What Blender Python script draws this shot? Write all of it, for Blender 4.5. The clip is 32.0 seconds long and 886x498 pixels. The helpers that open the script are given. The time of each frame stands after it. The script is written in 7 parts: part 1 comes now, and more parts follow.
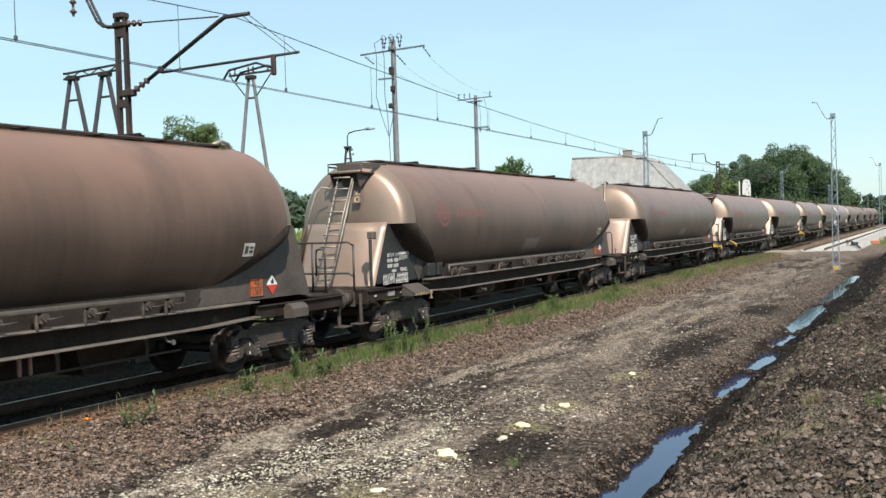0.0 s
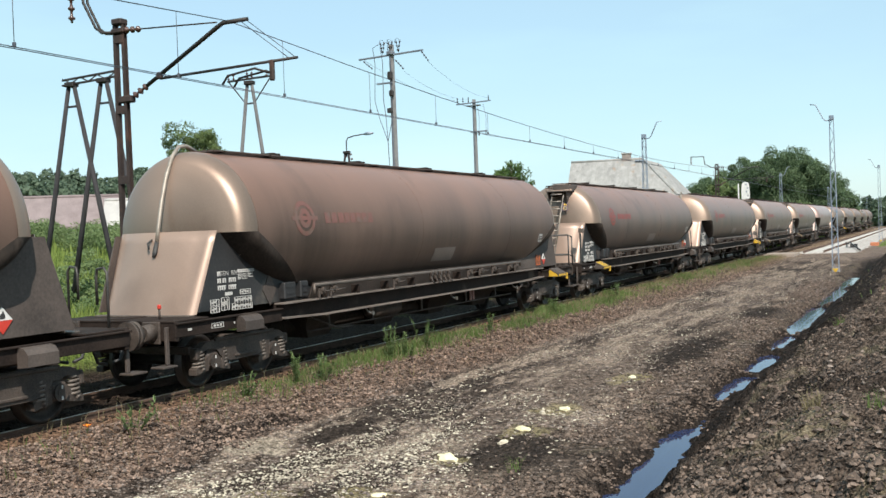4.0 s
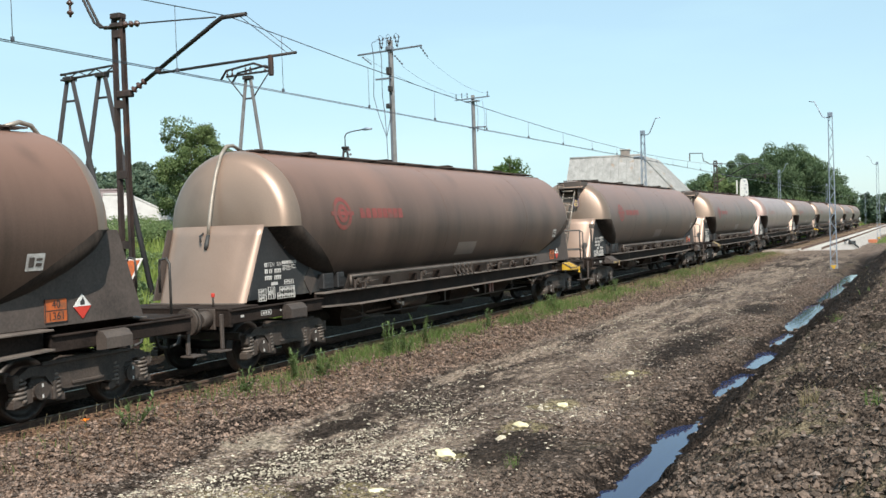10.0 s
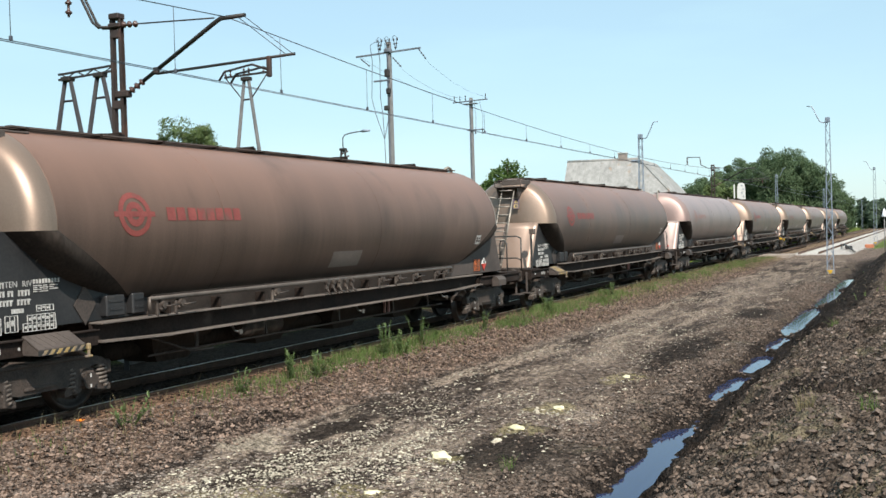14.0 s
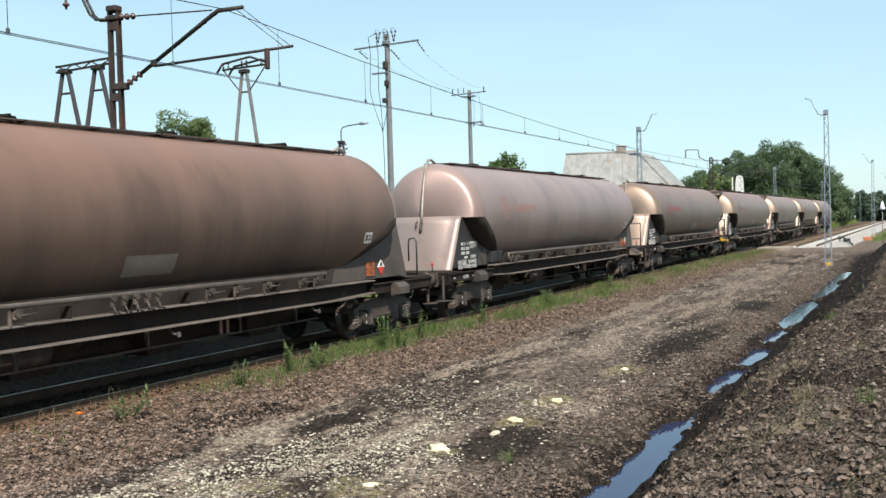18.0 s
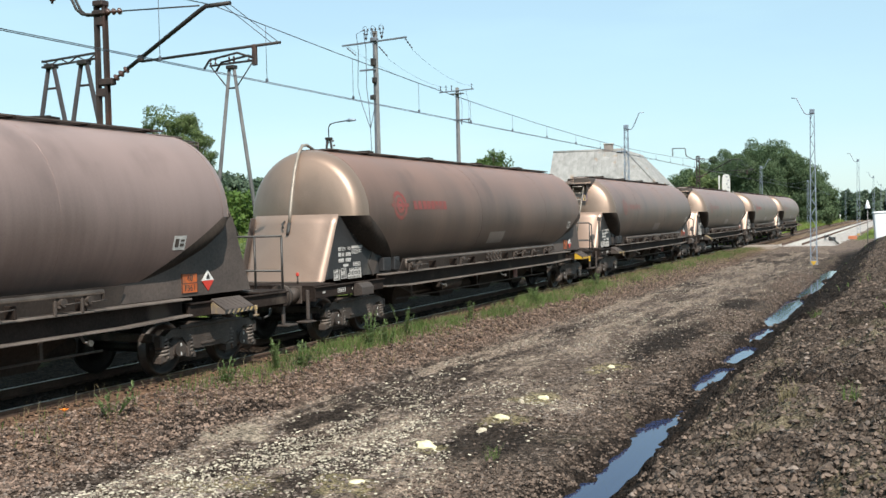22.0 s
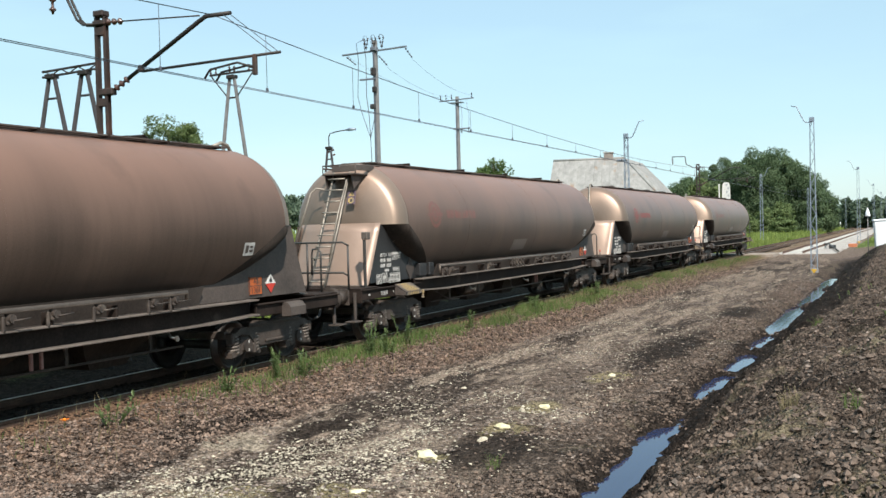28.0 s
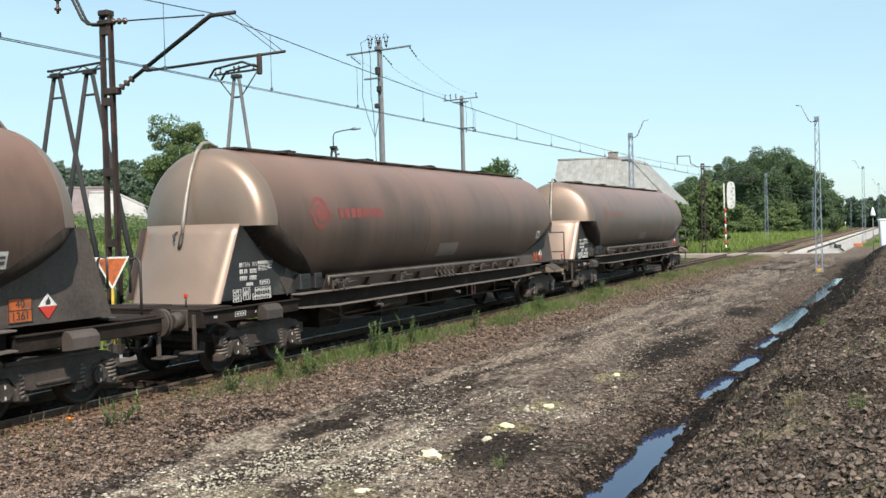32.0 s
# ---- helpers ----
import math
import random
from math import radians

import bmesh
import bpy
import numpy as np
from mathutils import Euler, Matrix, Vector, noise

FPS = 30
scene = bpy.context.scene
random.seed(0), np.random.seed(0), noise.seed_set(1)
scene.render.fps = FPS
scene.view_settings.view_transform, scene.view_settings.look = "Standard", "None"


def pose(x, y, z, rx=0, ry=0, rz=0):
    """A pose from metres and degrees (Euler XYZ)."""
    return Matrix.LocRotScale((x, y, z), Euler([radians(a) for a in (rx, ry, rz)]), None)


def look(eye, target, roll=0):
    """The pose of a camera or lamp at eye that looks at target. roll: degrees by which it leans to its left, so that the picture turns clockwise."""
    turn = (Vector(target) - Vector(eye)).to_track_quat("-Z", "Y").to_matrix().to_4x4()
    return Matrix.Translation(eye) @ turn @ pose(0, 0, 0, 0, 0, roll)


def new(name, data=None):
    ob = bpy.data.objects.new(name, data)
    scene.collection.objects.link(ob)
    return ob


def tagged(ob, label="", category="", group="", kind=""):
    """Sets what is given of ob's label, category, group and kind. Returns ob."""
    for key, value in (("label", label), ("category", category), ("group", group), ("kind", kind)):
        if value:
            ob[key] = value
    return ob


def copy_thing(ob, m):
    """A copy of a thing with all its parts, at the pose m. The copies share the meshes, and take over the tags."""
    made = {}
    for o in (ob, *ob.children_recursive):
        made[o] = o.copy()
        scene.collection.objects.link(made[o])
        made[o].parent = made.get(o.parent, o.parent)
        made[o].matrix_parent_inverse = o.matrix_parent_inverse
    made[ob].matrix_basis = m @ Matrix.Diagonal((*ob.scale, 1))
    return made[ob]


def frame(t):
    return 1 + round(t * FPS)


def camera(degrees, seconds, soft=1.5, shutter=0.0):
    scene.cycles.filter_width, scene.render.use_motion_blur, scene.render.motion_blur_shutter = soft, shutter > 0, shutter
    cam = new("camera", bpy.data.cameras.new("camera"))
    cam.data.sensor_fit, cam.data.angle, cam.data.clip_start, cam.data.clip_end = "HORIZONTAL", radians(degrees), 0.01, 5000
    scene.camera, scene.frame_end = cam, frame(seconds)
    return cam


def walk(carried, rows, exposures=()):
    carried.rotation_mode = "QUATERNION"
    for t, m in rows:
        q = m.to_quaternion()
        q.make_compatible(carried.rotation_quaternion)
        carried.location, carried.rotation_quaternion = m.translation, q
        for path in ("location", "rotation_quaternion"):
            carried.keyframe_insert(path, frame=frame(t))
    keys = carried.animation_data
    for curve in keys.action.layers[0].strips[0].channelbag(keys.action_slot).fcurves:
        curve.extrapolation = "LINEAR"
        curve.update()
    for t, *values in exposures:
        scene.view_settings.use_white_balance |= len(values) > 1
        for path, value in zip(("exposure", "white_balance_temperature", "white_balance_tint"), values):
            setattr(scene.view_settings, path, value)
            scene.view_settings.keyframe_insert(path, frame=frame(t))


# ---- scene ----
# The railway runs along y. Rail tops lie at z = 0, the running track is centred on x = TRACK.
EYE = (0.0, 0.0, 2.50)
TRACK = -12.12
WAGON = 20.556          # length over buffers


def aim(yaw, pitch, roll):
    """The camera at EYE, turned yaw degrees left of +y, pitched up, leaning left by roll."""
    a, b = radians(yaw), radians(pitch)
    way = Vector((-math.sin(a) * math.cos(b), math.cos(a) * math.cos(b), math.sin(b)))
    return look(EYE, Vector(EYE) + way, roll)


cam = camera(48.27, 32.0, soft=1.5)
walk(cam, [
    (0, aim(26.146, -1.182, -1.788)), (0.5, aim(26.104, -1.201, -1.821)), (1, aim(26.092, -1.157, -1.839)),
    (1.5, aim(26.060, -1.068, -1.905)), (2, aim(26.050, -0.989, -1.849)), (2.5, aim(26.057, -0.922, -1.911)),
    (3, aim(26.100, -0.920, -2.038)), (3.5, aim(26.107, -0.914, -2.162)), (5.5, aim(26.105, -1.043, -1.843)),
    (6, aim(26.115, -1.047, -1.953)), (6.5, aim(26.147, -1.047, -1.957)), (7, aim(26.131, -1.059, -1.832)),
    (7.5, aim(26.103, -1.085, -1.853)), (8, aim(26.072, -1.066, -1.932)), (8.5, aim(26.064, -1.115, -2.058)),
    (9, aim(26.057, -1.145, -1.989)), (9.5, aim(26.068, -1.164, -1.923)), (10, aim(26.023, -1.186, -1.947)),
    (10.5, aim(26.026, -1.202, -2.013)), (11, aim(26.017, -1.145, -1.974)), (11.5, aim(25.989, -1.052, -1.818)),
    (12, aim(25.985, -0.983, -1.756)), (12.5, aim(25.973, -0.985, -1.653)), (13, aim(25.966, -1.000, -1.618)),
    (13.5, aim(25.890, -1.030, -1.537)), (14, aim(25.854, -1.055, -1.580)), (14.5, aim(25.828, -1.047, -1.672)),
    (16.5, aim(25.941, -1.204, -1.701)), (17, aim(25.948, -1.333, -1.682)), (17.5, aim(25.863, -1.421, -1.647)),
    (18, aim(25.768, -1.483, -1.593)), (18.5, aim(25.643, -1.567, -1.713)), (19, aim(25.458, -1.600, -1.697)),
    (19.5, aim(25.246, -1.511, -1.684)), (20, aim(25.141, -1.408, -1.603)), (20.5, aim(25.117, -1.436, -1.520)),
    (21, aim(25.093, -1.486, -1.378)), (21.5, aim(25.070, -1.581, -1.295)), (22, aim(25.038, -1.659, -1.358)),
    (22.5, aim(24.998, -1.734, -1.403)), (23, aim(24.975, -1.749, -1.484)), (23.5, aim(24.966, -1.733, -1.451)),
    (24, aim(24.971, -1.634, -1.550)), (24.5, aim(24.967, -1.536, -1.546)), (25, aim(24.963, -1.437, -1.589)),
    (25.5, aim(24.969, -1.344, -1.616)), (27.5, aim(25.047, -1.243, -1.502)), (28, aim(25.045, -1.146, -1.502)),
    (28.5, aim(25.089, -1.096, -1.498)), (29, aim(25.095, -1.088, -1.466)), (29.5, aim(25.172, -1.079, -1.395)),
    (30, aim(25.211, -1.108, -1.359)), (30.5, aim(25.264, -1.160, -1.343)), (31, aim(25.284, -1.171, -1.401)),
    (31.5, aim(25.293, -1.149, -1.471)), (32, aim(25.298, -1.176, -1.485)),
], exposures=[(0, 0.40, 6500, 9), (32, 0.40, 6500, 9)])

# ---- light ----
SUN_AZ, SUN_EL = -48.0, 46.0      # degrees from +x towards +y, and above the horizon
world = bpy.data.worlds.new("sky")
scene.world = world
world.use_nodes = True
wn, wl = world.node_tree.nodes, world.node_tree.links
sky = wn.new("ShaderNodeTexSky")
sky.sky_type, sky.sun_disc = "NISHITA", False
sky.sun_elevation, sky.sun_rotation = radians(SUN_EL), radians(90 - SUN_AZ)
sky.air_density, sky.dust_density, sky.ozone_density = 1.0, 0.6, 1.6
tex = wn.new("ShaderNodeTexCoord")
mapping = wn.new("ShaderNodeMapping")
mapping.inputs["Scale"].default_value = (1.2, 1.2, 7.0)
wisp = wn.new("ShaderNodeTexNoise")
wisp.inputs["Scale"].default_value, wisp.inputs["Detail"].default_value = 2.2, 6
ramp = wn.new("ShaderNodeValToRGB")
ramp.color_ramp.elements[0].position, ramp.color_ramp.elements[1].position = 0.42, 0.66
ramp.color_ramp.elements[0].color, ramp.color_ramp.elements[1].color = (0.54, 0.54, 0.54, 1), (0.80, 0.80, 0.80, 1)
veil = wn.new("ShaderNodeMixRGB")
veil.inputs["Color2"].default_value = (3.92, 5.80, 6.46, 1)
wl.new(tex.outputs["Generated"], mapping.inputs["Vector"])
wl.new(mapping.outputs["Vector"], wisp.inputs["Vector"])
wl.new(wisp.outputs["Fac"], ramp.inputs["Fac"])
wl.new(ramp.outputs["Color"], veil.inputs["Fac"])
wl.new(sky.outputs["Color"], veil.inputs["Color1"])
wl.new(veil.outputs["Color"], wn["Background"].inputs["Color"])
wn["Background"].inputs["Strength"].default_value = 0.12
sun = new("sun", bpy.data.lights.new("sun", "SUN"))
sun.data.energy, sun.data.angle, sun.data.color = 5.0, radians(0.55), (1.0, 0.95, 0.87)
_a, _e = radians(SUN_AZ), radians(SUN_EL)
SUN_DIR = Vector((math.cos(_a) * math.cos(_e), math.sin(_a) * math.cos(_e), math.sin(_e)))
sun.matrix_world = look(SUN_DIR * 60, (0, 0, 0))

# ---- materials ----
def surface(name, dark, light, scale=6.0, rough=0.8, metal=0.0, bump=0.3, fine=40.0, stretch=(1, 1, 1), spots=None,
            spot_at=0.62, per_piece=0.0, coords="Object", rough_var=0.12, specular=0.5):
    """A worn surface: two colours mixed by broad and fine noise, optional stains of a third, fine relief."""
    m = bpy.data.materials.new(name)
    m.use_nodes = True
    n, l = m.node_tree.nodes, m.node_tree.links
    out = n["Principled BSDF"]
    out.inputs["Metallic"].default_value = metal
    out.inputs["Specular IOR Level"].default_value = specular
    tc = n.new("ShaderNodeTexCoord")
    mp = n.new("ShaderNodeMapping")
    mp.inputs["Scale"].default_value = stretch
    l.new(tc.outputs[coords], mp.inputs["Vector"])
    a = n.new("ShaderNodeTexNoise")
    a.inputs["Scale"].default_value, a.inputs["Detail"].default_value = scale, 5
    b = n.new("ShaderNodeTexNoise")
    b.inputs["Scale"].default_value, b.inputs["Detail"].default_value = fine, 4
    for q in (a, b):
        l.new(mp.outputs["Vector"], q.inputs["Vector"])
    mixf = n.new("ShaderNodeMath")
    mixf.operation = "MULTIPLY_ADD"
    mixf.inputs[1].default_value = 0.45
    half = n.new("ShaderNodeMath")
    half.operation = "MULTIPLY"
    half.inputs[1].default_value = 0.55
    l.new(a.outputs["Fac"], half.inputs[0])
    l.new(b.outputs["Fac"], mixf.inputs[0])
    l.new(half.outputs[0], mixf.inputs[2])
    rp = n.new("ShaderNodeValToRGB")
    rp.color_ramp.elements[0].position, rp.color_ramp.elements[1].position = 0.34, 0.66
    rp.color_ramp.elements[0].color, rp.color_ramp.elements[1].color = (*dark, 1), (*light, 1)
    l.new(mixf.outputs[0], rp.inputs["Fac"])
    colour = rp.outputs["Color"]
    if spots:
        s = n.new("ShaderNodeTexNoise")
        s.inputs["Scale"].default_value, s.inputs["Detail"].default_value = scale * 0.6, 7
        l.new(mp.outputs["Vector"], s.inputs["Vector"])
        sr = n.new("ShaderNodeValToRGB")
        sr.color_ramp.elements[0].position, sr.color_ramp.elements[1].position = spot_at - 0.06, spot_at + 0.06
        l.new(s.outputs["Fac"], sr.inputs["Fac"])
        mx = n.new("ShaderNodeMixRGB")
        mx.inputs["Color2"].default_value = (*spots, 1)
        l.new(sr.outputs["Color"], mx.inputs["Fac"])
        l.new(colour, mx.inputs["Color1"])
        colour = mx.outputs["Color"]
    if per_piece:
        oi = n.new("ShaderNodeObjectInfo")
        isl = n.new("ShaderNodeNewGeometry")
        add = n.new("ShaderNodeMath")
        add.operation = "ADD"
        l.new(oi.outputs["Random"], add.inputs[0])
        l.new(isl.outputs["Random Per Island"], add.inputs[1])
        fr = n.new("ShaderNodeMath")
        fr.operation = "FRACT"
        l.new(add.outputs[0], fr.inputs[0])
        mr = n.new("ShaderNodeMapRange")
        mr.inputs["To Min"].default_value, mr.inputs["To Max"].default_value = 1 - per_piece, 1 + per_piece
        l.new(fr.outputs[0], mr.inputs["Value"])
        hs = n.new("ShaderNodeHueSaturation")
        l.new(mr.outputs[0], hs.inputs["Value"])
        l.new(colour, hs.inputs["Color"])
        colour = hs.outputs["Color"]
    l.new(colour, out.inputs["Base Color"])
    rr = n.new("ShaderNodeMapRange")
    rr.inputs["To Min"].default_value, rr.inputs["To Max"].default_value = max(0.03, rough - rough_var), min(1, rough + rough_var)
    l.new(a.outputs["Fac"], rr.inputs["Value"])
    l.new(rr.outputs[0], out.inputs["Roughness"])
    if bump:
        bp = n.new("ShaderNodeBump")
        bp.inputs["Strength"].default_value, bp.inputs["Distance"].default_value = bump, 0.02
        l.new(b.outputs["Fac"], bp.inputs["Height"])
        l.new(bp.outputs["Normal"], out.inputs["Normal"])
    return m


def leafy(name, dark, light, rough=0.6):
    m = bpy.data.materials.new(name)
    m.use_nodes = True
    n, l = m.node_tree.nodes, m.node_tree.links
    out = n["Principled BSDF"]
    g = n.new("ShaderNodeNewGeometry")
    tc = n.new("ShaderNodeTexCoord")
    ns = n.new("ShaderNodeTexNoise")
    ns.inputs["Scale"].default_value = 0.35
    l.new(tc.outputs["Object"], ns.inputs["Vector"])
    ad = n.new("ShaderNodeMath")
    ad.operation = "MULTIPLY_ADD"
    ad.inputs[1].default_value = 0.5
    l.new(g.outputs["Random Per Island"], ad.inputs[0])
    sb = n.new("ShaderNodeMath")
    sb.operation = "SUBTRACT"
    sb.inputs[1].default_value = 0.22
    l.new(ns.outputs["Fac"], sb.inputs[0])
    l.new(sb.outputs[0], ad.inputs[2])
    rp = n.new("ShaderNodeValToRGB")
    rp.color_ramp.elements[0].color, rp.color_ramp.elements[1].color = (*dark, 1), (*light, 1)
    l.new(ad.outputs[0], rp.inputs["Fac"])
    l.new(rp.outputs["Color"], out.inputs["Base Color"])
    out.inputs["Roughness"].default_value = rough
    out.inputs["Specular IOR Level"].default_value = 0.25
    tr = n.new("ShaderNodeBsdfTranslucent")
    l.new(rp.outputs["Color"], tr.inputs["Color"])
    mx = n.new("ShaderNodeMixShader")
    mx.inputs["Fac"].default_value = 0.3
    l.new(out.outputs[0], mx.inputs[1])
    l.new(tr.outputs[0], mx.inputs[2])
    l.new(mx.outputs[0], n["Material Output"].inputs["Surface"])
    return m


def tank_paint(name, low, high, dust, dust_gain=1.0, metal=0.55, rough=0.42, aniso=0.75, coat=0.25):
    """Dull silver tank sheet under brown coal dust: broad vertical washes, rain streaks, dust settled on the upper
    curve, belly shade put into the darker colours below.
    """
    m = bpy.data.materials.new(name)
    m.use_nodes = True
    n, l = m.node_tree.nodes, m.node_tree.links
    out = n["Principled BSDF"]
    tc = n.new("ShaderNodeTexCoord")
    oi = n.new("ShaderNodeObjectInfo")
    off = n.new("ShaderNodeVectorMath")
    off.operation = "SCALE"
    off.inputs[0].default_value = (37.0, 91.0, 13.0)
    l.new(oi.outputs["Random"], off.inputs["Scale"])
    pos = n.new("ShaderNodeVectorMath")
    pos.operation = "ADD"
    l.new(tc.outputs["Object"], pos.inputs[0])
    l.new(off.outputs[0], pos.inputs[1])

    def noise_at(stretch, scale, detail):
        mp = n.new("ShaderNodeMapping")
        mp.inputs["Scale"].default_value = stretch
        l.new(pos.outputs[0], mp.inputs["Vector"])
        q = n.new("ShaderNodeTexNoise")
        q.inputs["Scale"].default_value, q.inputs["Detail"].default_value = scale, detail
        l.new(mp.outputs["Vector"], q.inputs["Vector"])
        return q.outputs["Fac"]

    wash = noise_at((0.5, 1.0, 0.25), 0.8, 4)
    streak = noise_at((0.3, 5.0, 0.22), 1.7, 5)
    grain = noise_at((1, 1, 1), 35, 4)
    add = n.new("ShaderNodeMath")
    add.operation = "MULTIPLY_ADD"
    add.inputs[1].default_value = 0.24
    l.new(streak, add.inputs[0])
    half = n.new("ShaderNodeMath")
    half.operation = "MULTIPLY_ADD"
    half.inputs[1].default_value = 0.60
    l.new(wash, half.inputs[0])
    tiny = n.new("ShaderNodeMath")
    tiny.operation = "MULTIPLY"
    tiny.inputs[1].default_value = 0.20
    l.new(grain, tiny.inputs[0])
    l.new(tiny.outputs[0], half.inputs[2])
    l.new(half.outputs[0], add.inputs[2])
    rp = n.new("ShaderNodeValToRGB")
    rp.color_ramp.elements[0].position, rp.color_ramp.elements[1].position = 0.32, 0.74
    rp.color_ramp.elements[0].color, rp.color_ramp.elements[1].color = (*low, 1), (*high, 1)
    l.new(add.outputs[0], rp.inputs["Fac"])
    # dust on the upper curve, by height; the darker colours below also carry belly shade
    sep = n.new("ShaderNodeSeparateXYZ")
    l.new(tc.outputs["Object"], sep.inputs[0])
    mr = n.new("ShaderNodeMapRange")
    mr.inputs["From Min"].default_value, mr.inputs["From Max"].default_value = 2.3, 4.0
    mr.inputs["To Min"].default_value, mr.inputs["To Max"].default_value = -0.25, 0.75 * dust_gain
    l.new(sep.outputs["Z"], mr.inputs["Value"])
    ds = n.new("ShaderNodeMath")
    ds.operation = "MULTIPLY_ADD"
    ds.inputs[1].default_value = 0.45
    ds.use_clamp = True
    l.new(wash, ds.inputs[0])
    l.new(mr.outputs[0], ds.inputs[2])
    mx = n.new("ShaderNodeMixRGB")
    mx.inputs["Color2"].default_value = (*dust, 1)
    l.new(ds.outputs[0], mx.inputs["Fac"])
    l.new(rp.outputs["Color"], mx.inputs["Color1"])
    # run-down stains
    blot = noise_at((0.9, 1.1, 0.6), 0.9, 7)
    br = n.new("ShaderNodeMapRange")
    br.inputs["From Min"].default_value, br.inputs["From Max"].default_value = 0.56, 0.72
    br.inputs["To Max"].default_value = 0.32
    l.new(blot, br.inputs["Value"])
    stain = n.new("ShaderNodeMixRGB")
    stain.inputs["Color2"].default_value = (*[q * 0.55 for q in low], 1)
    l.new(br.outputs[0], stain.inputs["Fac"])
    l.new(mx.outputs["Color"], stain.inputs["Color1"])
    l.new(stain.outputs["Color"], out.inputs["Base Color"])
    out.inputs["Coat Weight"].default_value, out.inputs["Coat Roughness"].default_value = coat, 0.34
    out.inputs["Specular IOR Level"].default_value = 0.35
    grainway = n.new("ShaderNodeTangent")
    grainway.direction_type, grainway.axis = "RADIAL", "Y"
    l.new(grainway.outputs[0], out.inputs["Tangent"])
    out.inputs["Anisotropic"].default_value = aniso
    met = n.new("ShaderNodeMapRange")
    met.inputs["To Min"].default_value, met.inputs["To Max"].default_value = metal, metal * 0.5
    l.new(ds.outputs[0], met.inputs["Value"])
    l.new(met.outputs[0], out.inputs["Metallic"])
    rr = n.new("ShaderNodeMapRange")
    rr.inputs["To Min"].default_value, rr.inputs["To Max"].default_value = rough - 0.06, rough + 0.12
    l.new(add.outputs[0], rr.inputs["Value"])
    l.new(rr.outputs[0], out.inputs["Roughness"])
    bp = n.new("ShaderNodeBump")
    bp.inputs["Strength"].default_value, bp.inputs["Distance"].default_value = 0.08, 0.01
    l.new(wash, bp.inputs["Height"])
    l.new(bp.outputs["Normal"], out.inputs["Normal"])
    return m


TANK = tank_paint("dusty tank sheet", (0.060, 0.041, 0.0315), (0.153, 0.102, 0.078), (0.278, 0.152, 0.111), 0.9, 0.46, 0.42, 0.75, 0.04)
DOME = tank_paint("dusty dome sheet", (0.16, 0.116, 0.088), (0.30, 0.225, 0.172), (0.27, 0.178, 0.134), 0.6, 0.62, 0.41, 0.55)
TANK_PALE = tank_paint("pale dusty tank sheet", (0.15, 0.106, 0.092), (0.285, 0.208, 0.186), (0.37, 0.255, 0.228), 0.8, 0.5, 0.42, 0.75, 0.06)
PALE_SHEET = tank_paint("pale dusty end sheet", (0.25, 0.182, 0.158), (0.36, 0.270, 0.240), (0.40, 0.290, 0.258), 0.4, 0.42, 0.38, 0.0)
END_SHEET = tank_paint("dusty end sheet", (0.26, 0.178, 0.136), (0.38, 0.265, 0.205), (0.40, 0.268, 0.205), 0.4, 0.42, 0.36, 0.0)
# these sheets face down under the tank; their shade is put into the colour
HOPPER = surface("shade-dark hopper sheet", (0.017, 0.0130, 0.0105), (0.050, 0.037, 0.030), 1.5, 0.85, 0.0, 0.1, 20, (1, 1, 0.4), specular=0.2)
PANEL = surface("black lettering panel", (0.012, 0.012, 0.013), (0.030, 0.028, 0.028), 2.0, 0.55, 0.0, 0.05, 25, spots=(0.10, 0.085, 0.07), spot_at=0.7)
SKIRT = surface("dusty dark side sheet", (0.038, 0.0285, 0.0245), (0.090, 0.069, 0.058), 1.6, 0.65, 0.1, 0.1, 25)
FRAME = surface("dusty black frame paint", (0.010, 0.0070, 0.006), (0.034, 0.0235, 0.019), 2.2, 0.78, 0.0, 0.2, 30, spots=(0.068, 0.052, 0.042), spot_at=0.68, specular=0.15)
BOGIE = surface("oily bogie casting", (0.020, 0.0150, 0.0125), (0.085, 0.063, 0.051), 4.0, 0.68, 0.1, 0.4, 45, spots=(0.12, 0.095, 0.076), spot_at=0.66)
REAR = surface("dusty brown panel", (0.044, 0.033, 0.028), (0.096, 0.073, 0.062), 1.6, 0.7, 0.05, 0.1, 25)
STEEL = surface("worn bright steel", (0.20, 0.18, 0.16), (0.42, 0.39, 0.36), 8, 0.35, 0.85, 0.05)
# the shadow round the wheels is put into this rim colour
TREAD = surface("shade-dark wheel rim", (0.022, 0.018, 0.016), (0.060, 0.050, 0.044), 6, 0.5, 0.5, 0.1)
PIPE = surface("grey dusty pipe", (0.065, 0.050, 0.042), (0.15, 0.12, 0.10), 3, 0.55, 0.25, 0.1)
LEDGE = surface("dust-laden flange", (0.075, 0.058, 0.049), (0.17, 0.137, 0.116), 2.5, 0.7, 0.0, 0.1, 30)
RAILPOST = surface("dark rail tube", (0.03, 0.028, 0.027), (0.075, 0.068, 0.062), 5, 0.5, 0.3, 0.05)
LADDER = surface("pale dusty ladder tube", (0.20, 0.165, 0.135), (0.36, 0.31, 0.26), 5, 0.5, 0.3, 0.05)
YELLOW = surface("worn yellow paint", (0.42, 0.24, 0.02), (0.62, 0.38, 0.03), 6, 0.6, 0, 0.1, spots=(0.13, 0.10, 0.06), spot_at=0.64)
BLACK = surface("black paint", (0.015, 0.015, 0.015), (0.04, 0.037, 0.035), 6, 0.6, 0, 0.1)
WHITE = surface("worn white paint", (0.48, 0.46, 0.43), (0.75, 0.73, 0.70), 8, 0.6, 0, 0.05)
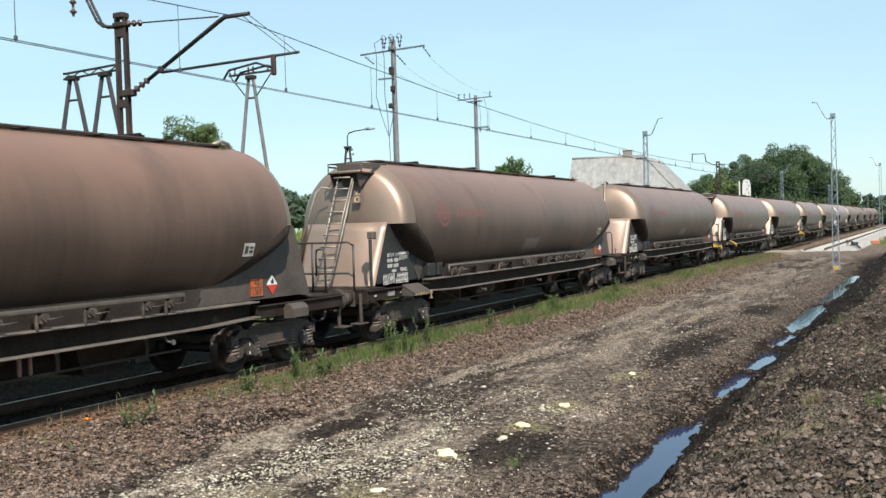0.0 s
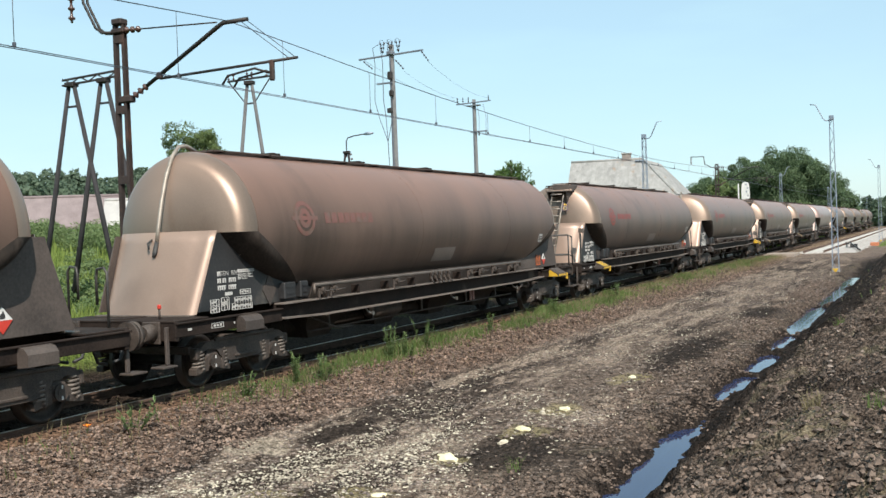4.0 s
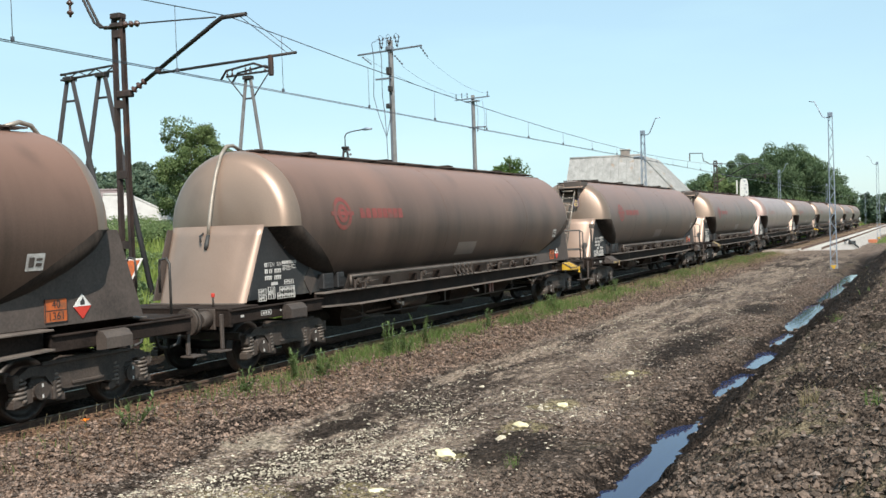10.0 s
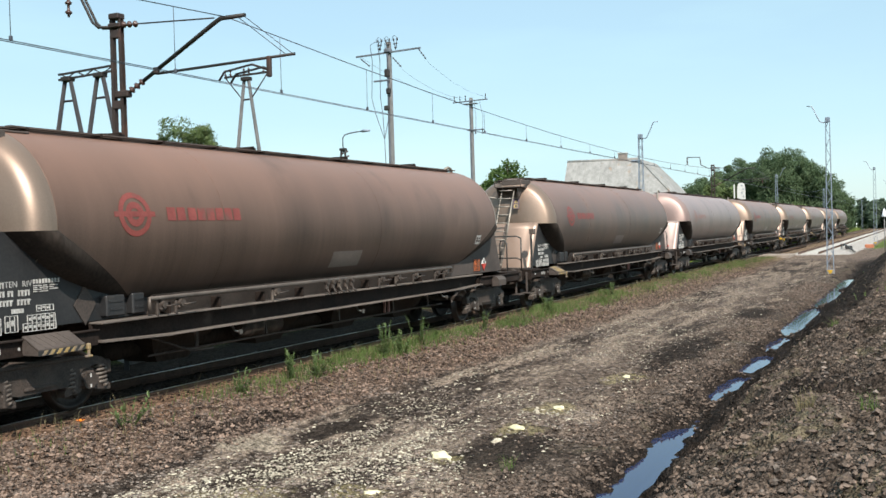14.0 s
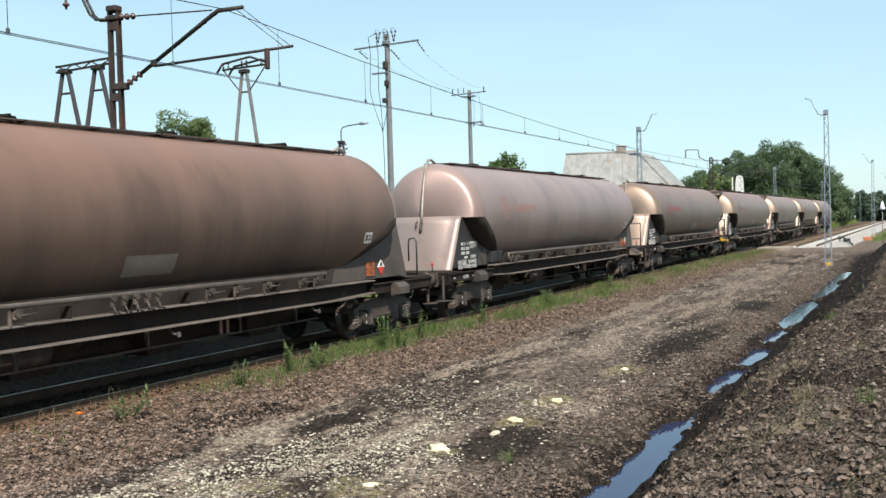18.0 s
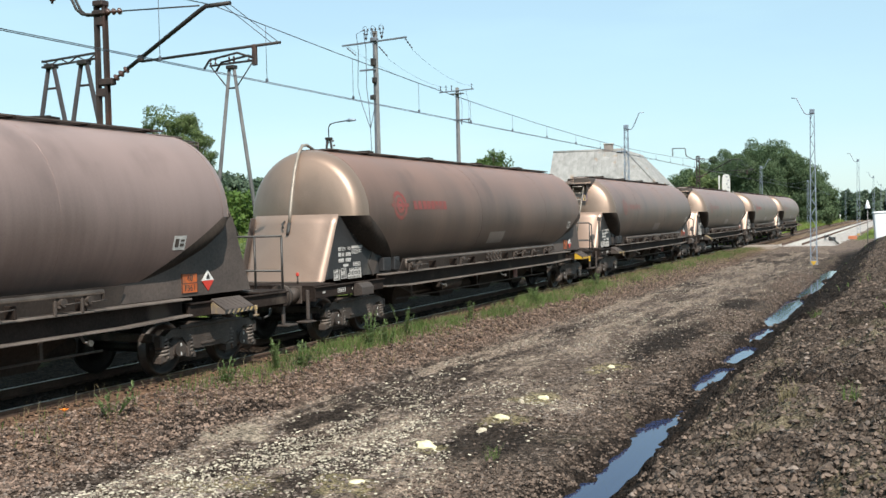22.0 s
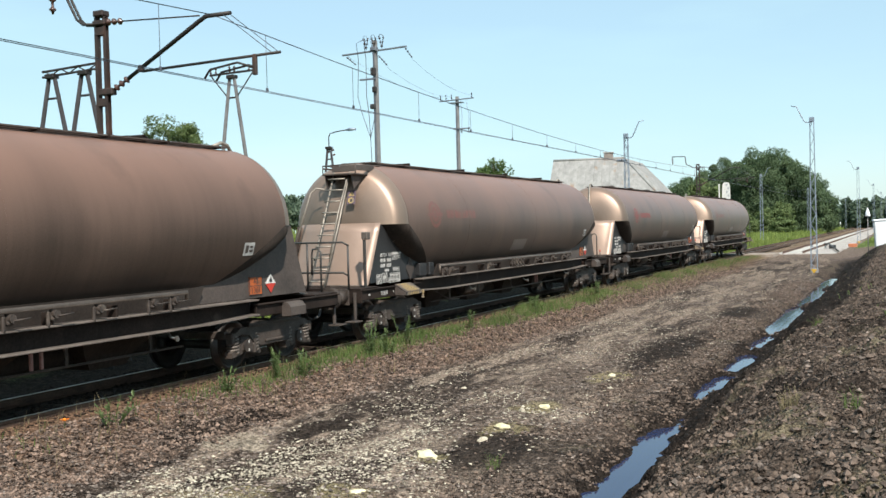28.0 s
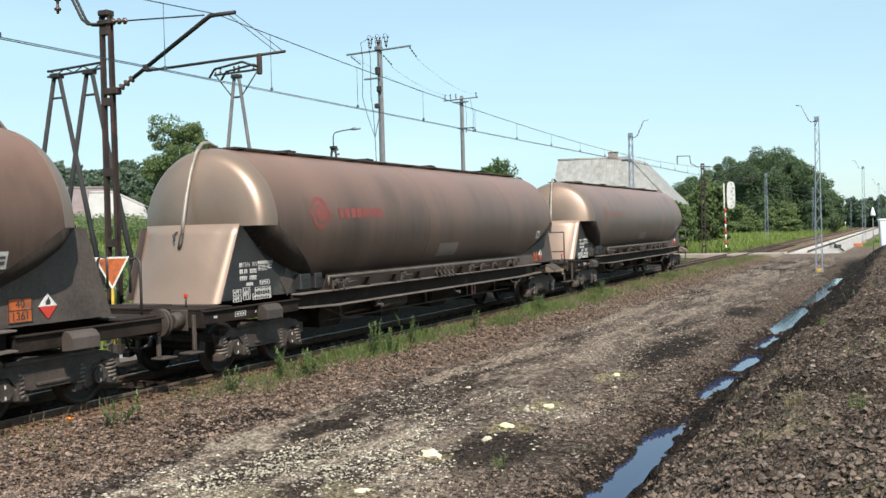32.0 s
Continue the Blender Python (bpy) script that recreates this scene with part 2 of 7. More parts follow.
LETTER = surface("dusty white lettering", (0.30, 0.28, 0.26), (0.56, 0.54, 0.51), 10, 0.7, 0, 0.0)
ORANGE = surface("dusty orange plate", (0.33, 0.070, 0.018), (0.50, 0.115, 0.022), 9, 0.6, 0, 0.05, spots=(0.19, 0.075, 0.035), spot_at=0.58)
RED = surface("faded red paint", (0.19, 0.042, 0.034), (0.30, 0.072, 0.058), 4, 0.5, 0.3, 0.05, spots=(0.17, 0.075, 0.058), spot_at=0.60)
PALE_RED = surface("pale dusty red paint", (0.25, 0.120, 0.102), (0.34, 0.165, 0.142), 4, 0.5, 0.3, 0.05, spots=(0.27, 0.185, 0.160), spot_at=0.56)
FAINT_RED = surface("dust-veiled red paint", (0.165, 0.078, 0.061), (0.225, 0.090, 0.072), 4, 0.5, 0.3, 0.05, spots=(0.16, 0.098, 0.076), spot_at=0.58)
SIGNRED = surface("red enamel", (0.42, 0.03, 0.02), (0.55, 0.05, 0.03), 6, 0.4, 0, 0.02)
PATCH = surface("bare grey plate", (0.15, 0.13, 0.115), (0.24, 0.21, 0.19), 3, 0.45, 0.4, 0.05)


# ---- mesh building ----
class Geo:
    """Vertices and faces of one part."""

    def __init__(self):
        self.v, self.f, self.smooth = [], [], []

    def add(self, verts, faces, smooth=False):
        k = len(self.v)
        self.v += [tuple(p) for p in verts]
        self.f += [tuple(k + i for i in q) for q in faces]
        self.smooth += [smooth] * len(faces)
        return self

    def box(self, c, s, b=0.0, m=None):
        """A box with its centre c and size s, edges cut by b, turned by the matrix m about its centre."""
        h = [q / 2 for q in s]
        b = min(b, min(h) * 0.6)
        if b <= 0:
            pts = [Vector((x * h[0], y * h[1], z * h[2])) for x in (-1, 1) for y in (-1, 1) for z in (-1, 1)]
            faces = [(0, 1, 3, 2), (4, 6, 7, 5), (0, 4, 5, 1), (2, 3, 7, 6), (0, 2, 6, 4), (1, 5, 7, 3)]
        else:
            pts, ix = [], {}
            for x in (-1, 1):
                for y in (-1, 1):
                    for z in (-1, 1):
                        for ax in range(3):
                            p = [x * (h[0] - b), y * (h[1] - b), z * (h[2] - b)]
                            p[ax] = (x, y, z)[ax] * h[ax]
                            ix[x, y, z, ax] = len(pts)
                            pts.append(Vector(p))
            faces = []
            for ax in range(3):
                o = [q for q in range(3) if q != ax]
                for s_ in (-1, 1):
                    ring = []
                    for u, v in ((-1, -1), (1, -1), (1, 1), (-1, 1)):
                        k = [0, 0, 0]
                        k[ax], k[o[0]], k[o[1]] = s_, u, v
                        ring.append(ix[(*k, ax)])
                    faces.append(tuple(ring if s_ * (-1) ** ax > 0 else ring[::-1]))
                for u in (-1, 1):
                    for v in (-1, 1):
                        k0, k1 = [0, 0, 0], [0, 0, 0]
                        k0[ax], k1[ax] = -1, 1
                        for k in (k0, k1):
                            k[o[0]], k[o[1]] = u, v
                        faces.append((ix[(*k0, o[0])], ix[(*k1, o[0])], ix[(*k1, o[1])], ix[(*k0, o[1])]))
            for x in (-1, 1):
                for y in (-1, 1):
                    for z in (-1, 1):
                        faces.append(tuple(ix[x, y, z, ax] for ax in range(3)))
        if m is not None:
            pts = [m.to_3x3() @ p for p in pts]
        return self.add([p + Vector(c) for p in pts], faces)

    def tube(self, path, r, seg=8, caps=True, smooth=True):
        """A round tube along a path; r may be one number or one a point."""
        path = [Vector(p) for p in path]
        rs = r if isinstance(r, (list, tuple)) else [r] * len(path)
        rings, up = [], None
        for i, p in enumerate(path):
            d = (path[min(i + 1, len(path) - 1)] - path[max(i - 1, 0)]).normalized()
            if up is None:
                up = d.orthogonal().normalized()
            up = (up - d * up.dot(d)).normalized()
            side = d.cross(up)
            rings.append([p + (up * math.cos(k * math.tau / seg) + side * math.sin(k * math.tau / seg)) * rs[i] for k in range(seg)])
        return self.loft(rings, True, caps, smooth)

    def loft(self, rings, closed=True, caps=False, smooth=True):
        n = len(rings[0])
        faces = []
        for i in range(len(rings) - 1):
            for k in range(n if closed else n - 1):
                faces.append((i * n + k, i * n + (k + 1) % n, (i + 1) * n + (k + 1) % n, (i + 1) * n + k))
        self.add([p for q in rings for p in q], faces, smooth)
        if caps:
            self.add(rings[0], [tuple(range(n))[::-1]])
            self.add(rings[-1], [tuple(range(n))])
        return self

    def plate(self, outline, thick):
        """A flat outline of (x, y, z) points, thickened along the vector thick."""
        n, t = len(outline), Vector(thick)
        a = [Vector(p) for p in outline]
        b = [p + t for p in a]
        faces = [tuple(range(n))[::-1], tuple(range(n, 2 * n))]
        faces += [(k, (k + 1) % n, n + (k + 1) % n, n + k) for k in range(n)]
        return self.add(a + b, faces)

    def disc(self, c, axis, r, depth, seg=20):
        c, axis = Vector(c), Vector(axis).normalized()
        return self.tube([c - axis * depth / 2, c + axis * depth / 2], r, seg, True, False)

    def mesh(self, name):
        me = bpy.data.meshes.new(name)
        me.from_pydata(self.v, [], self.f)
        me.polygons.foreach_set("use_smooth", self.smooth)
        bm = bmesh.new()
        bm.from_mesh(me)
        bmesh.ops.remove_doubles(bm, verts=bm.verts, dist=1e-5)
        bmesh.ops.recalc_face_normals(bm, faces=bm.faces)
        bm.to_mesh(me)
        bm.free()
        return me


def solid(name, geo, material, parent=None, label="", at=None):
    """One mesh object from a Geo, at top level or as a part under parent."""
    me = geo.mesh(name) if isinstance(geo, Geo) else geo
    if not me.materials:
        me.materials.append(material)
    ob = new(name, me)
    if parent:
        ob.parent = parent
    if at is not None:
        ob.matrix_basis = at
    if label:
        ob["label"] = label
    return ob


def part(name, geo, material, parent, label="", at=None):
    return solid(name, geo, material, parent, label, at)


def base(name, label, category, at=None, group="", kind=""):
    ob = new(name)
    ob.empty_display_size = 0.3
    if at is not None:
        ob.matrix_basis = at
    return tagged(ob, label, category, group, kind)


def bulk(name, v, f, material, smooth=False):
    """A large mesh straight from arrays."""
    me = bpy.data.meshes.new(name)
    v = np.asarray(v, np.float32)
    f = np.asarray(f, np.int32)
    me.vertices.add(len(v))
    me.vertices.foreach_set("co", v.ravel())
    me.loops.add(f.size)
    me.loops.foreach_set("vertex_index", f.ravel())
    me.polygons.add(len(f))
    me.polygons.foreach_set("loop_start", np.arange(len(f), dtype=np.int32) * f.shape[1])
    me.polygons.foreach_set("use_smooth", np.full(len(f), smooth))
    me.update(calc_edges=True)
    me.materials.append(material)
    return new(name, me)


def lettering(text, size):
    """A Geo-like mesh of words in the built-in font, standing upright in its x-z plane, centred."""
    cu = bpy.data.curves.new("words", "FONT")
    cu.body, cu.size, cu.align_x, cu.align_y, cu.extrude = text, size, "CENTER", "CENTER", 0.001
    ob = bpy.data.objects.new("words", cu)
    me = bpy.data.meshes.new_from_object(ob)
    bpy.data.objects.remove(ob)
    me.transform(Matrix.Rotation(radians(90), 4, "X"))
    me.materials.clear()
    return me


def value_noise(x, y, seed=0):
    """Smooth lattice noise on arrays, 0 to 1."""
    xi, yi = np.floor(x).astype(np.int64), np.floor(y).astype(np.int64)
    u, v = x - xi, y - yi
    u, v = u * u * (3 - 2 * u), v * v * (3 - 2 * v)

    def lat(i, j):
        q = (i * 374761393 + j * 668265263 + seed * 1442695041) & 0x7FFFFFFF
        q = ((q ^ (q >> 13)) * 1274126177) & 0x7FFFFFFF
        return ((q ^ (q >> 16)) & 0xFFFF) / 65535.0

    a = lat(xi, yi) * (1 - u) + lat(xi + 1, yi) * u
    b = lat(xi, yi + 1) * (1 - u) + lat(xi + 1, yi + 1) * u
    return a * (1 - v) + b * v


def fractal(x, y, octaves=4, seed=0):
    s, amp, tot = 0, 1.0, 0
    for k in range(octaves):
        s = s + amp * value_noise(x * 2 ** k + 17.3 * k, y * 2 ** k + 5.7 * k, seed + k)
        tot += amp
        amp *= 0.5
    return s / tot


def ease(x, a, b):
    t = np.clip((np.asarray(x, float) - a) / (b - a), 0, 1)
    return t * t * (3 - 2 * t)

# ---- ground ----
PROFILE_X = (-4000, -60, -22, -17, -16.0, -15.2, -14.3, -11.46, -11.28, -10.7, -9.9, -9.0, -5.0, -4.0, -3.68, -3.45, -3.25, -2.7, -2.0, -1.2, -0.4, 4, 60, 4000)
PROFILE_Z = (-0.3, -0.3, 0.3, 0.55, 0.46, 0.10, -0.15, -0.16, -0.075, -0.11, -0.34, -0.44, -0.45, -0.50, -0.71, -0.86, -0.74, -0.34, 0.26, 0.60, 0.76, 0.80, 0.5, 0.0)
BEYOND_X = (-4000, -60, -22, -17, -15.4, -14.2, -10.5, -10.0, -6.0, -4.0, 0, 60, 4000)
BEYOND_Z = (-0.3, -0.3, -0.3, -0.4, -0.4, -0.24, -0.24, -0.24, -0.24, -0.28, 0.2, 0.0, 0.0)
PUDDLES = ((-40, 15.3), (18.7, 20.8), (21.6, 24.4), (25.4, 28.3), (29.4, 37.6), (39.4, 47.5), (49, 57.0))


def ground_z(x, y, rough=True):
    x, y = np.asarray(x, float), np.asarray(y, float)
    wob = (fractal(y * 0.55, y * 0.0 + 3.1, 4, 5) - 0.5) * 0.20 + 0.05 * ease(y, 24, 32)
    wob = (wob - 0.17 * (1 - ease(y, 12, 19))) * ease(x, -6, -4) * (1 - ease(x, -1, 2))
    a = np.interp(x + wob, PROFILE_X, PROFILE_Z)
    b = np.interp(x, BEYOND_X, BEYOND_Z)
    w = ease(y, 62, 76)
    z = a * (1 - w) + b * w
    z = z + 0.34 * ease(y, 22, 46) * ease(x, -3.0, -1.0) * (1 - w)      # the bank grows higher along the ditch
    # earth bars between the pools of the ditch
    bar = np.ones_like(z)
    for p, q in PUDDLES:
        bar = np.minimum(bar, 1 - ease(y, p - 0.5, p + 0.1) * (1 - ease(y, q - 0.1, q + 0.5)))
    z = z - 0.06 * np.exp(-((x + 3.6) / 0.4) ** 2) * ease(y, 26, 32) * (1 - w)
    z = z + 0.11 * np.exp(-((x + 3.78) / 0.16) ** 2) * ease(y, 16, 18) * (1 - ease(y, 29, 31))
    z = z + bar * 0.17 * np.exp(-((x + 3.45) / 0.35) ** 2) * (1 - w)
    # the meadow behind the line climbs to the village
    z = z + 3.6 * ease(-x, 19, 60) * (1 - ease(y, 62, 115)) * ease(y, -60, 10)
    # slumped earth breaks up the edges of the water
    z = z + ((fractal(x * 2.6, y * 1.5, 3, 151) - 0.5) * 0.20 - 0.01) * np.exp(-((x + 3.5) / 0.45) ** 2) * (1 - w)
    if rough:
        fade = np.exp(-np.maximum(y - 20, 0) / 60)
        on_path = ease(x, -10.2, -9.4) * (1 - ease(x, -4.6, -4.2))
        on_bank = ease(x, -4.4, -3.2) * (1 - w)
        z = z + fade * on_path * ((fractal(x * 0.9, y * 0.5, 3, 11) - 0.5) * 0.16 + (fractal(x * 4, y * 3.4, 4, 21) - 0.5) * 0.19 * (1 - 0.6 * np.exp(-((x + 6.6) / 1.4) ** 2)))
        z = z + fade * on_bank * ((fractal(x * 1.6, y * 1.3, 3, 31) - 0.5) * 0.26 + (fractal(x * 5, y * 5, 4, 41) - 0.5) * 0.32) * np.where(x < -2.9, 0.6, 1.0)
        z = z + ease(-x, 15, 17) * (fractal(x * 0.3, y * 0.3, 3, 51) - 0.5) * 0.35
        z = z + ease(x, -10.6, -10.2) * (1 - ease(x, -9.3, -8.9)) * ((fractal(x * 5, y * 5, 3, 61) - 0.5) * 0.18 + (fractal(x * 11, y * 9, 2, 65) - 0.5) * 0.09)
    return z


def stand(x, y):
    return float(ground_z(np.array([x]), np.array([y]))[0])


def ground_paint():
    """Mud, dry silt and gravel on the old track bed, dark soil on the bank, meadow beyond: laid out by place."""
    m = bpy.data.materials.new("earth")
    m.use_nodes = True
    n, l = m.node_tree.nodes, m.node_tree.links
    out = n["Principled BSDF"]
    g = n.new("ShaderNodeNewGeometry")
    sep = n.new("ShaderNodeSeparateXYZ")
    l.new(g.outputs["Position"], sep.inputs[0])

    def tex(scale, detail=6, stretch=(1, 1, 1), rough=0.55):
        mp = n.new("ShaderNodeMapping")
        mp.inputs["Scale"].default_value = stretch
        l.new(g.outputs["Position"], mp.inputs["Vector"])
        q = n.new("ShaderNodeTexNoise")
        q.inputs["Scale"].default_value, q.inputs["Detail"].default_value, q.inputs["Roughness"].default_value = scale, detail, rough
        l.new(mp.outputs["Vector"], q.inputs["Vector"])
        return q.outputs["Fac"]

    def math_(op, a, b, clamp=False):
        q = n.new("ShaderNodeMath")
        q.operation, q.use_clamp = op, clamp
        for i, v in enumerate((a, b)):
            if isinstance(v, (int, float)):
                q.inputs[i].default_value = v
            else:
                l.new(v, q.inputs[i])
        return q.outputs[0]

    def step(v, a, b):
        q = n.new("ShaderNodeMapRange")
        q.interpolation_type = "SMOOTHSTEP"
        q.inputs["From Min"].default_value, q.inputs["From Max"].default_value = a, b
        l.new(v, q.inputs["Value"])
        return q.outputs[0]

    def two(f, a, b, lo=0.35, hi=0.65):
        q = n.new("ShaderNodeValToRGB")
        q.color_ramp.elements[0].position, q.color_ramp.elements[1].position = lo, hi
        q.color_ramp.elements[0].color, q.color_ramp.elements[1].color = (*a, 1), (*b, 1)
        l.new(f, q.inputs["Fac"])
        return q.outputs["Color"]

    def mix(f, a, b):
        q = n.new("ShaderNodeMixRGB")
        l.new(f, q.inputs["Fac"])
        for i, v in (("Color1", a), ("Color2", b)):
            if isinstance(v, tuple):
                q.inputs[i].default_value = (*v, 1)
            else:
                l.new(v, q.inputs[i])
        return q.outputs["Color"]

    broad, mid, fine, grit = tex(0.55, 5, (1, 0.28, 1)), tex(1.7, 6, (1, 0.6, 1)), tex(9, 5), tex(42, 4)
    streak = tex(2.3, 6, (1, 0.13, 1), 0.62)
    x = math_("ADD", sep.outputs["X"], math_("MULTIPLY", math_("SUBTRACT", mid, 0.5), 1.1))
    y = math_("ADD", sep.outputs["Y"], math_("MULTIPLY", math_("SUBTRACT", mid, 0.5), 6.0))
    mud = two(fine, (0.055, 0.0395, 0.031), (0.188, 0.141, 0.112))
    silt = two(grit, (0.165, 0.123, 0.093), (0.312, 0.243, 0.192))
    def band(px, wide):
        """Strength of a wheel track along the line at px."""
        u = math_("MULTIPLY", math_("ADD", x, -px), 1 / wide)
        return math_("SUBTRACT", 1.0, math_("MULTIPLY", u, u), True)

    lie = math_("ADD", math_("MULTIPLY", broad, 0.30), math_("ADD", math_("MULTIPLY", mid, 0.22), math_("MULTIPLY", streak, 0.48)))
    dry = math_("ADD", lie, math_("ADD", math_("MULTIPLY", band(-8.45, 0.45), 0.045), math_("MULTIPLY", band(-6.7, 0.7), 0.05)))
    path = mix(step(dry, 0.505, 0.555), mud, silt)
    soak = math_("ADD", math_("MULTIPLY", tex(0.8, 6, (1, 0.22, 1)), 0.6), math_("ADD", math_("MULTIPLY", streak, -0.4), math_("ADD", 0.40, math_("MULTIPLY", band(-7.55, 0.5), 0.04))))
    wet = mix(step(soak, 0.525, 0.585), path, two(fine, (0.026, 0.0195, 0.0165), (0.080, 0.060, 0.048)))
    shoulder = two(math_("ADD", math_("MULTIPLY", fine, 0.6), math_("MULTIPLY", grit, 0.4)), (0.028, 0.018, 0.0130), (0.238, 0.160, 0.120), 0.40, 0.62)
    bank = two(math_("ADD", math_("MULTIPLY", fine, 0.5), math_("MULTIPLY", grit, 0.5)), (0.024, 0.0180, 0.0145), (0.155, 0.115, 0.091), 0.38, 0.66)
    bank = mix(step(tex(0.7, 5), 0.55, 0.68), bank, two(grit, (0.085, 0.068, 0.044), (0.165, 0.135, 0.092)))
    # darker soil colour on the steep side of the ditch and on its margins
    dark_soil = two(math_("ADD", math_("MULTIPLY", fine, 0.5), math_("MULTIPLY", grit, 0.5)), (0.011, 0.0085, 0.0072), (0.044, 0.033, 0.027), 0.38, 0.66)
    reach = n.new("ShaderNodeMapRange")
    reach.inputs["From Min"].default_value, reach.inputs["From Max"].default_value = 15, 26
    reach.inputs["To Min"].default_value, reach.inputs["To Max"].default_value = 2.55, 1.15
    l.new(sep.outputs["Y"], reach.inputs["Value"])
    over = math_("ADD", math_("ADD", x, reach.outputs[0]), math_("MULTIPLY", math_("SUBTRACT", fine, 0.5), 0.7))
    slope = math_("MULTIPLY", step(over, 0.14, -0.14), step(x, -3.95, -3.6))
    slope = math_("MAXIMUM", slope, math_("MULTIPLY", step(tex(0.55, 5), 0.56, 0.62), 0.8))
    bank = mix(slope, bank, dark_soil)
    # shade under the train is put into the dark near part of the ballast
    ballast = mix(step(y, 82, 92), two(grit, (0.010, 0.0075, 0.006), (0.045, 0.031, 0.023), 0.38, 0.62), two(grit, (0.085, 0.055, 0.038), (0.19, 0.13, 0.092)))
    meadow = two(math_("ADD", math_("MULTIPLY", broad, 0.5), math_("MULTIPLY", fine, 0.5)), (0.055, 0.090, 0.020), (0.17, 0.20, 0.055))
    def pebbles(scale):
        q = n.new("ShaderNodeTexVoronoi")
        q.inputs["Scale"].default_value = scale
        l.new(g.outputs["Position"], q.inputs["Vector"])
        sp = n.new("ShaderNodeSeparateColor")
        l.new(q.outputs["Color"], sp.inputs[0])
        return sp.outputs[0], q.outputs["Distance"]

    big_cell, big_edge = pebbles(14)
    cell, edge = pebbles(34)
    c = mix(step(x, -9.4, -8.7), shoulder, wet)
    def disc(px, py, rx, ry):
        """Squared distance from the middle of an oval, 1 on its edge."""
        u = math_("MULTIPLY", math_("ADD", x, -px), 1 / rx)
        v = math_("MULTIPLY", math_("SUBTRACT", sep.outputs["Y"], py), 1 / ry)
        return math_("ADD", math_("MULTIPLY", u, u), math_("MULTIPLY", v, v))

    # damp patches of dark earth
    for px, py, rx, ry in ((-4.95, 12.1, 0.85, 1.3), (-4.75, 33.2, 0.8, 2.2), (-5.0, 23.2, 0.75, 3.8), (-9.4, 12.0, 0.5, 1.4), (-8.0, 12.6, 0.4, 0.9)):
        d = disc(px, py, rx, ry)
        c = mix(math_("MULTIPLY", step(math_("ADD", d, math_("MULTIPLY", math_("SUBTRACT", mid, 0.5), 2.5)), 1.6, 0.4), 0.92), c, dark_soil)
    # crumbled yellow stone trodden into the mud
    for px, py, rx, ry in ((-5.37, 13.3, 0.34, 0.5), (-5.39, 15.2, 0.42, 0.8), (-5.22, 18.7, 0.4, 0.9), (-5.75, 9.5, 0.45, 0.45), (-7.0, 9.0, 0.7, 0.45), (-5.7, 11.45, 0.25, 0.3)):
        d = math_("ADD", disc(px, py, rx, ry), math_("MULTIPLY", math_("SUBTRACT", fine, 0.5), 2.4))
        c = mix(math_("MULTIPLY", step(d, 1.2, 0.2), 0.6), c, two(grit, (0.15, 0.118, 0.060), (0.36, 0.30, 0.165)))
    # a dried puddle of pale silt
    pan = math_("ADD", disc(-8.62, 11.25, 0.48, 0.5), math_("MULTIPLY", math_("SUBTRACT", fine, 0.5), 1.2))
    c = mix(step(pan, 1.15, 0.7), c, two(fine, (0.23, 0.185, 0.14), (0.33, 0.27, 0.21)))
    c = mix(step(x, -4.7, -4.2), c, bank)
    c = mix(step(x, -10.1, -10.75), c, two(math_("ADD", math_("MULTIPLY", fine, 0.6), math_("MULTIPLY", grit, 0.4)), (0.060, 0.036, 0.024), (0.27, 0.165, 0.110), 0.36, 0.66))
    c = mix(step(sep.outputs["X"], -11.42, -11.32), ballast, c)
    c = mix(step(y, 68, 78), c, mix(step(x, -9.2, -8.6), two(grit, (0.13, 0.088, 0.060), (0.25, 0.18, 0.125)), two(fine, (0.125, 0.088, 0.068), (0.22, 0.165, 0.135))))
    c = mix(step(math_("MULTIPLY", step(y, 90, 110), step(x, -5.0, -3.8)), 0.4, 0.6), c, meadow)
    c = mix(step(x, -14.6, -15.6), c, meadow)
    c = mix(math_("MULTIPLY", step(y, 84, 90), step(x, -13.3, -13.7)), c, meadow)
    # single stones and crumbs differ in tone
    dust = math_("ADD", math_("MULTIPLY", step(tex(75, 3, (1, 1, 1), 0.7), 0.36, 0.66), 0.45), math_("MULTIPLY", step(tex(13, 6, (1, 0.7, 1), 0.8), 0.40, 0.60), 0.95))
    tone = math_("ADD", math_("ADD", math_("MULTIPLY", math_("POWER", cell, 3.0), 0.75), dust), math_("ADD", math_("MULTIPLY", big_cell, 0.20), 0.06))
    vm = n.new("ShaderNodeVectorMath")
    vm.operation = "SCALE"
    l.new(c, vm.inputs[0])
    l.new(tone, vm.inputs["Scale"])
    l.new(vm.outputs[0], out.inputs["Base Color"])
    rr = n.new("ShaderNodeMapRange")
    rr.inputs["To Min"].default_value, rr.inputs["To Max"].default_value = 0.72, 1.0
    l.new(mid, rr.inputs["Value"])
    l.new(rr.outputs[0], out.inputs["Roughness"])
    out.inputs["Specular IOR Level"].default_value = 0.06
    bp = n.new("ShaderNodeBump")
    bp.inputs["Strength"].default_value, bp.inputs["Distance"].default_value = 0.9, 0.05
    l.new(math_("SUBTRACT", math_("ADD", fine, math_("MULTIPLY", grit, 0.5)), math_("ADD", math_("MULTIPLY", edge, 0.8), math_("MULTIPLY", big_edge, 0.8))), bp.inputs["Height"])
    l.new(bp.outputs["Normal"], out.inputs["Normal"])
    return m


EARTH = ground_paint()


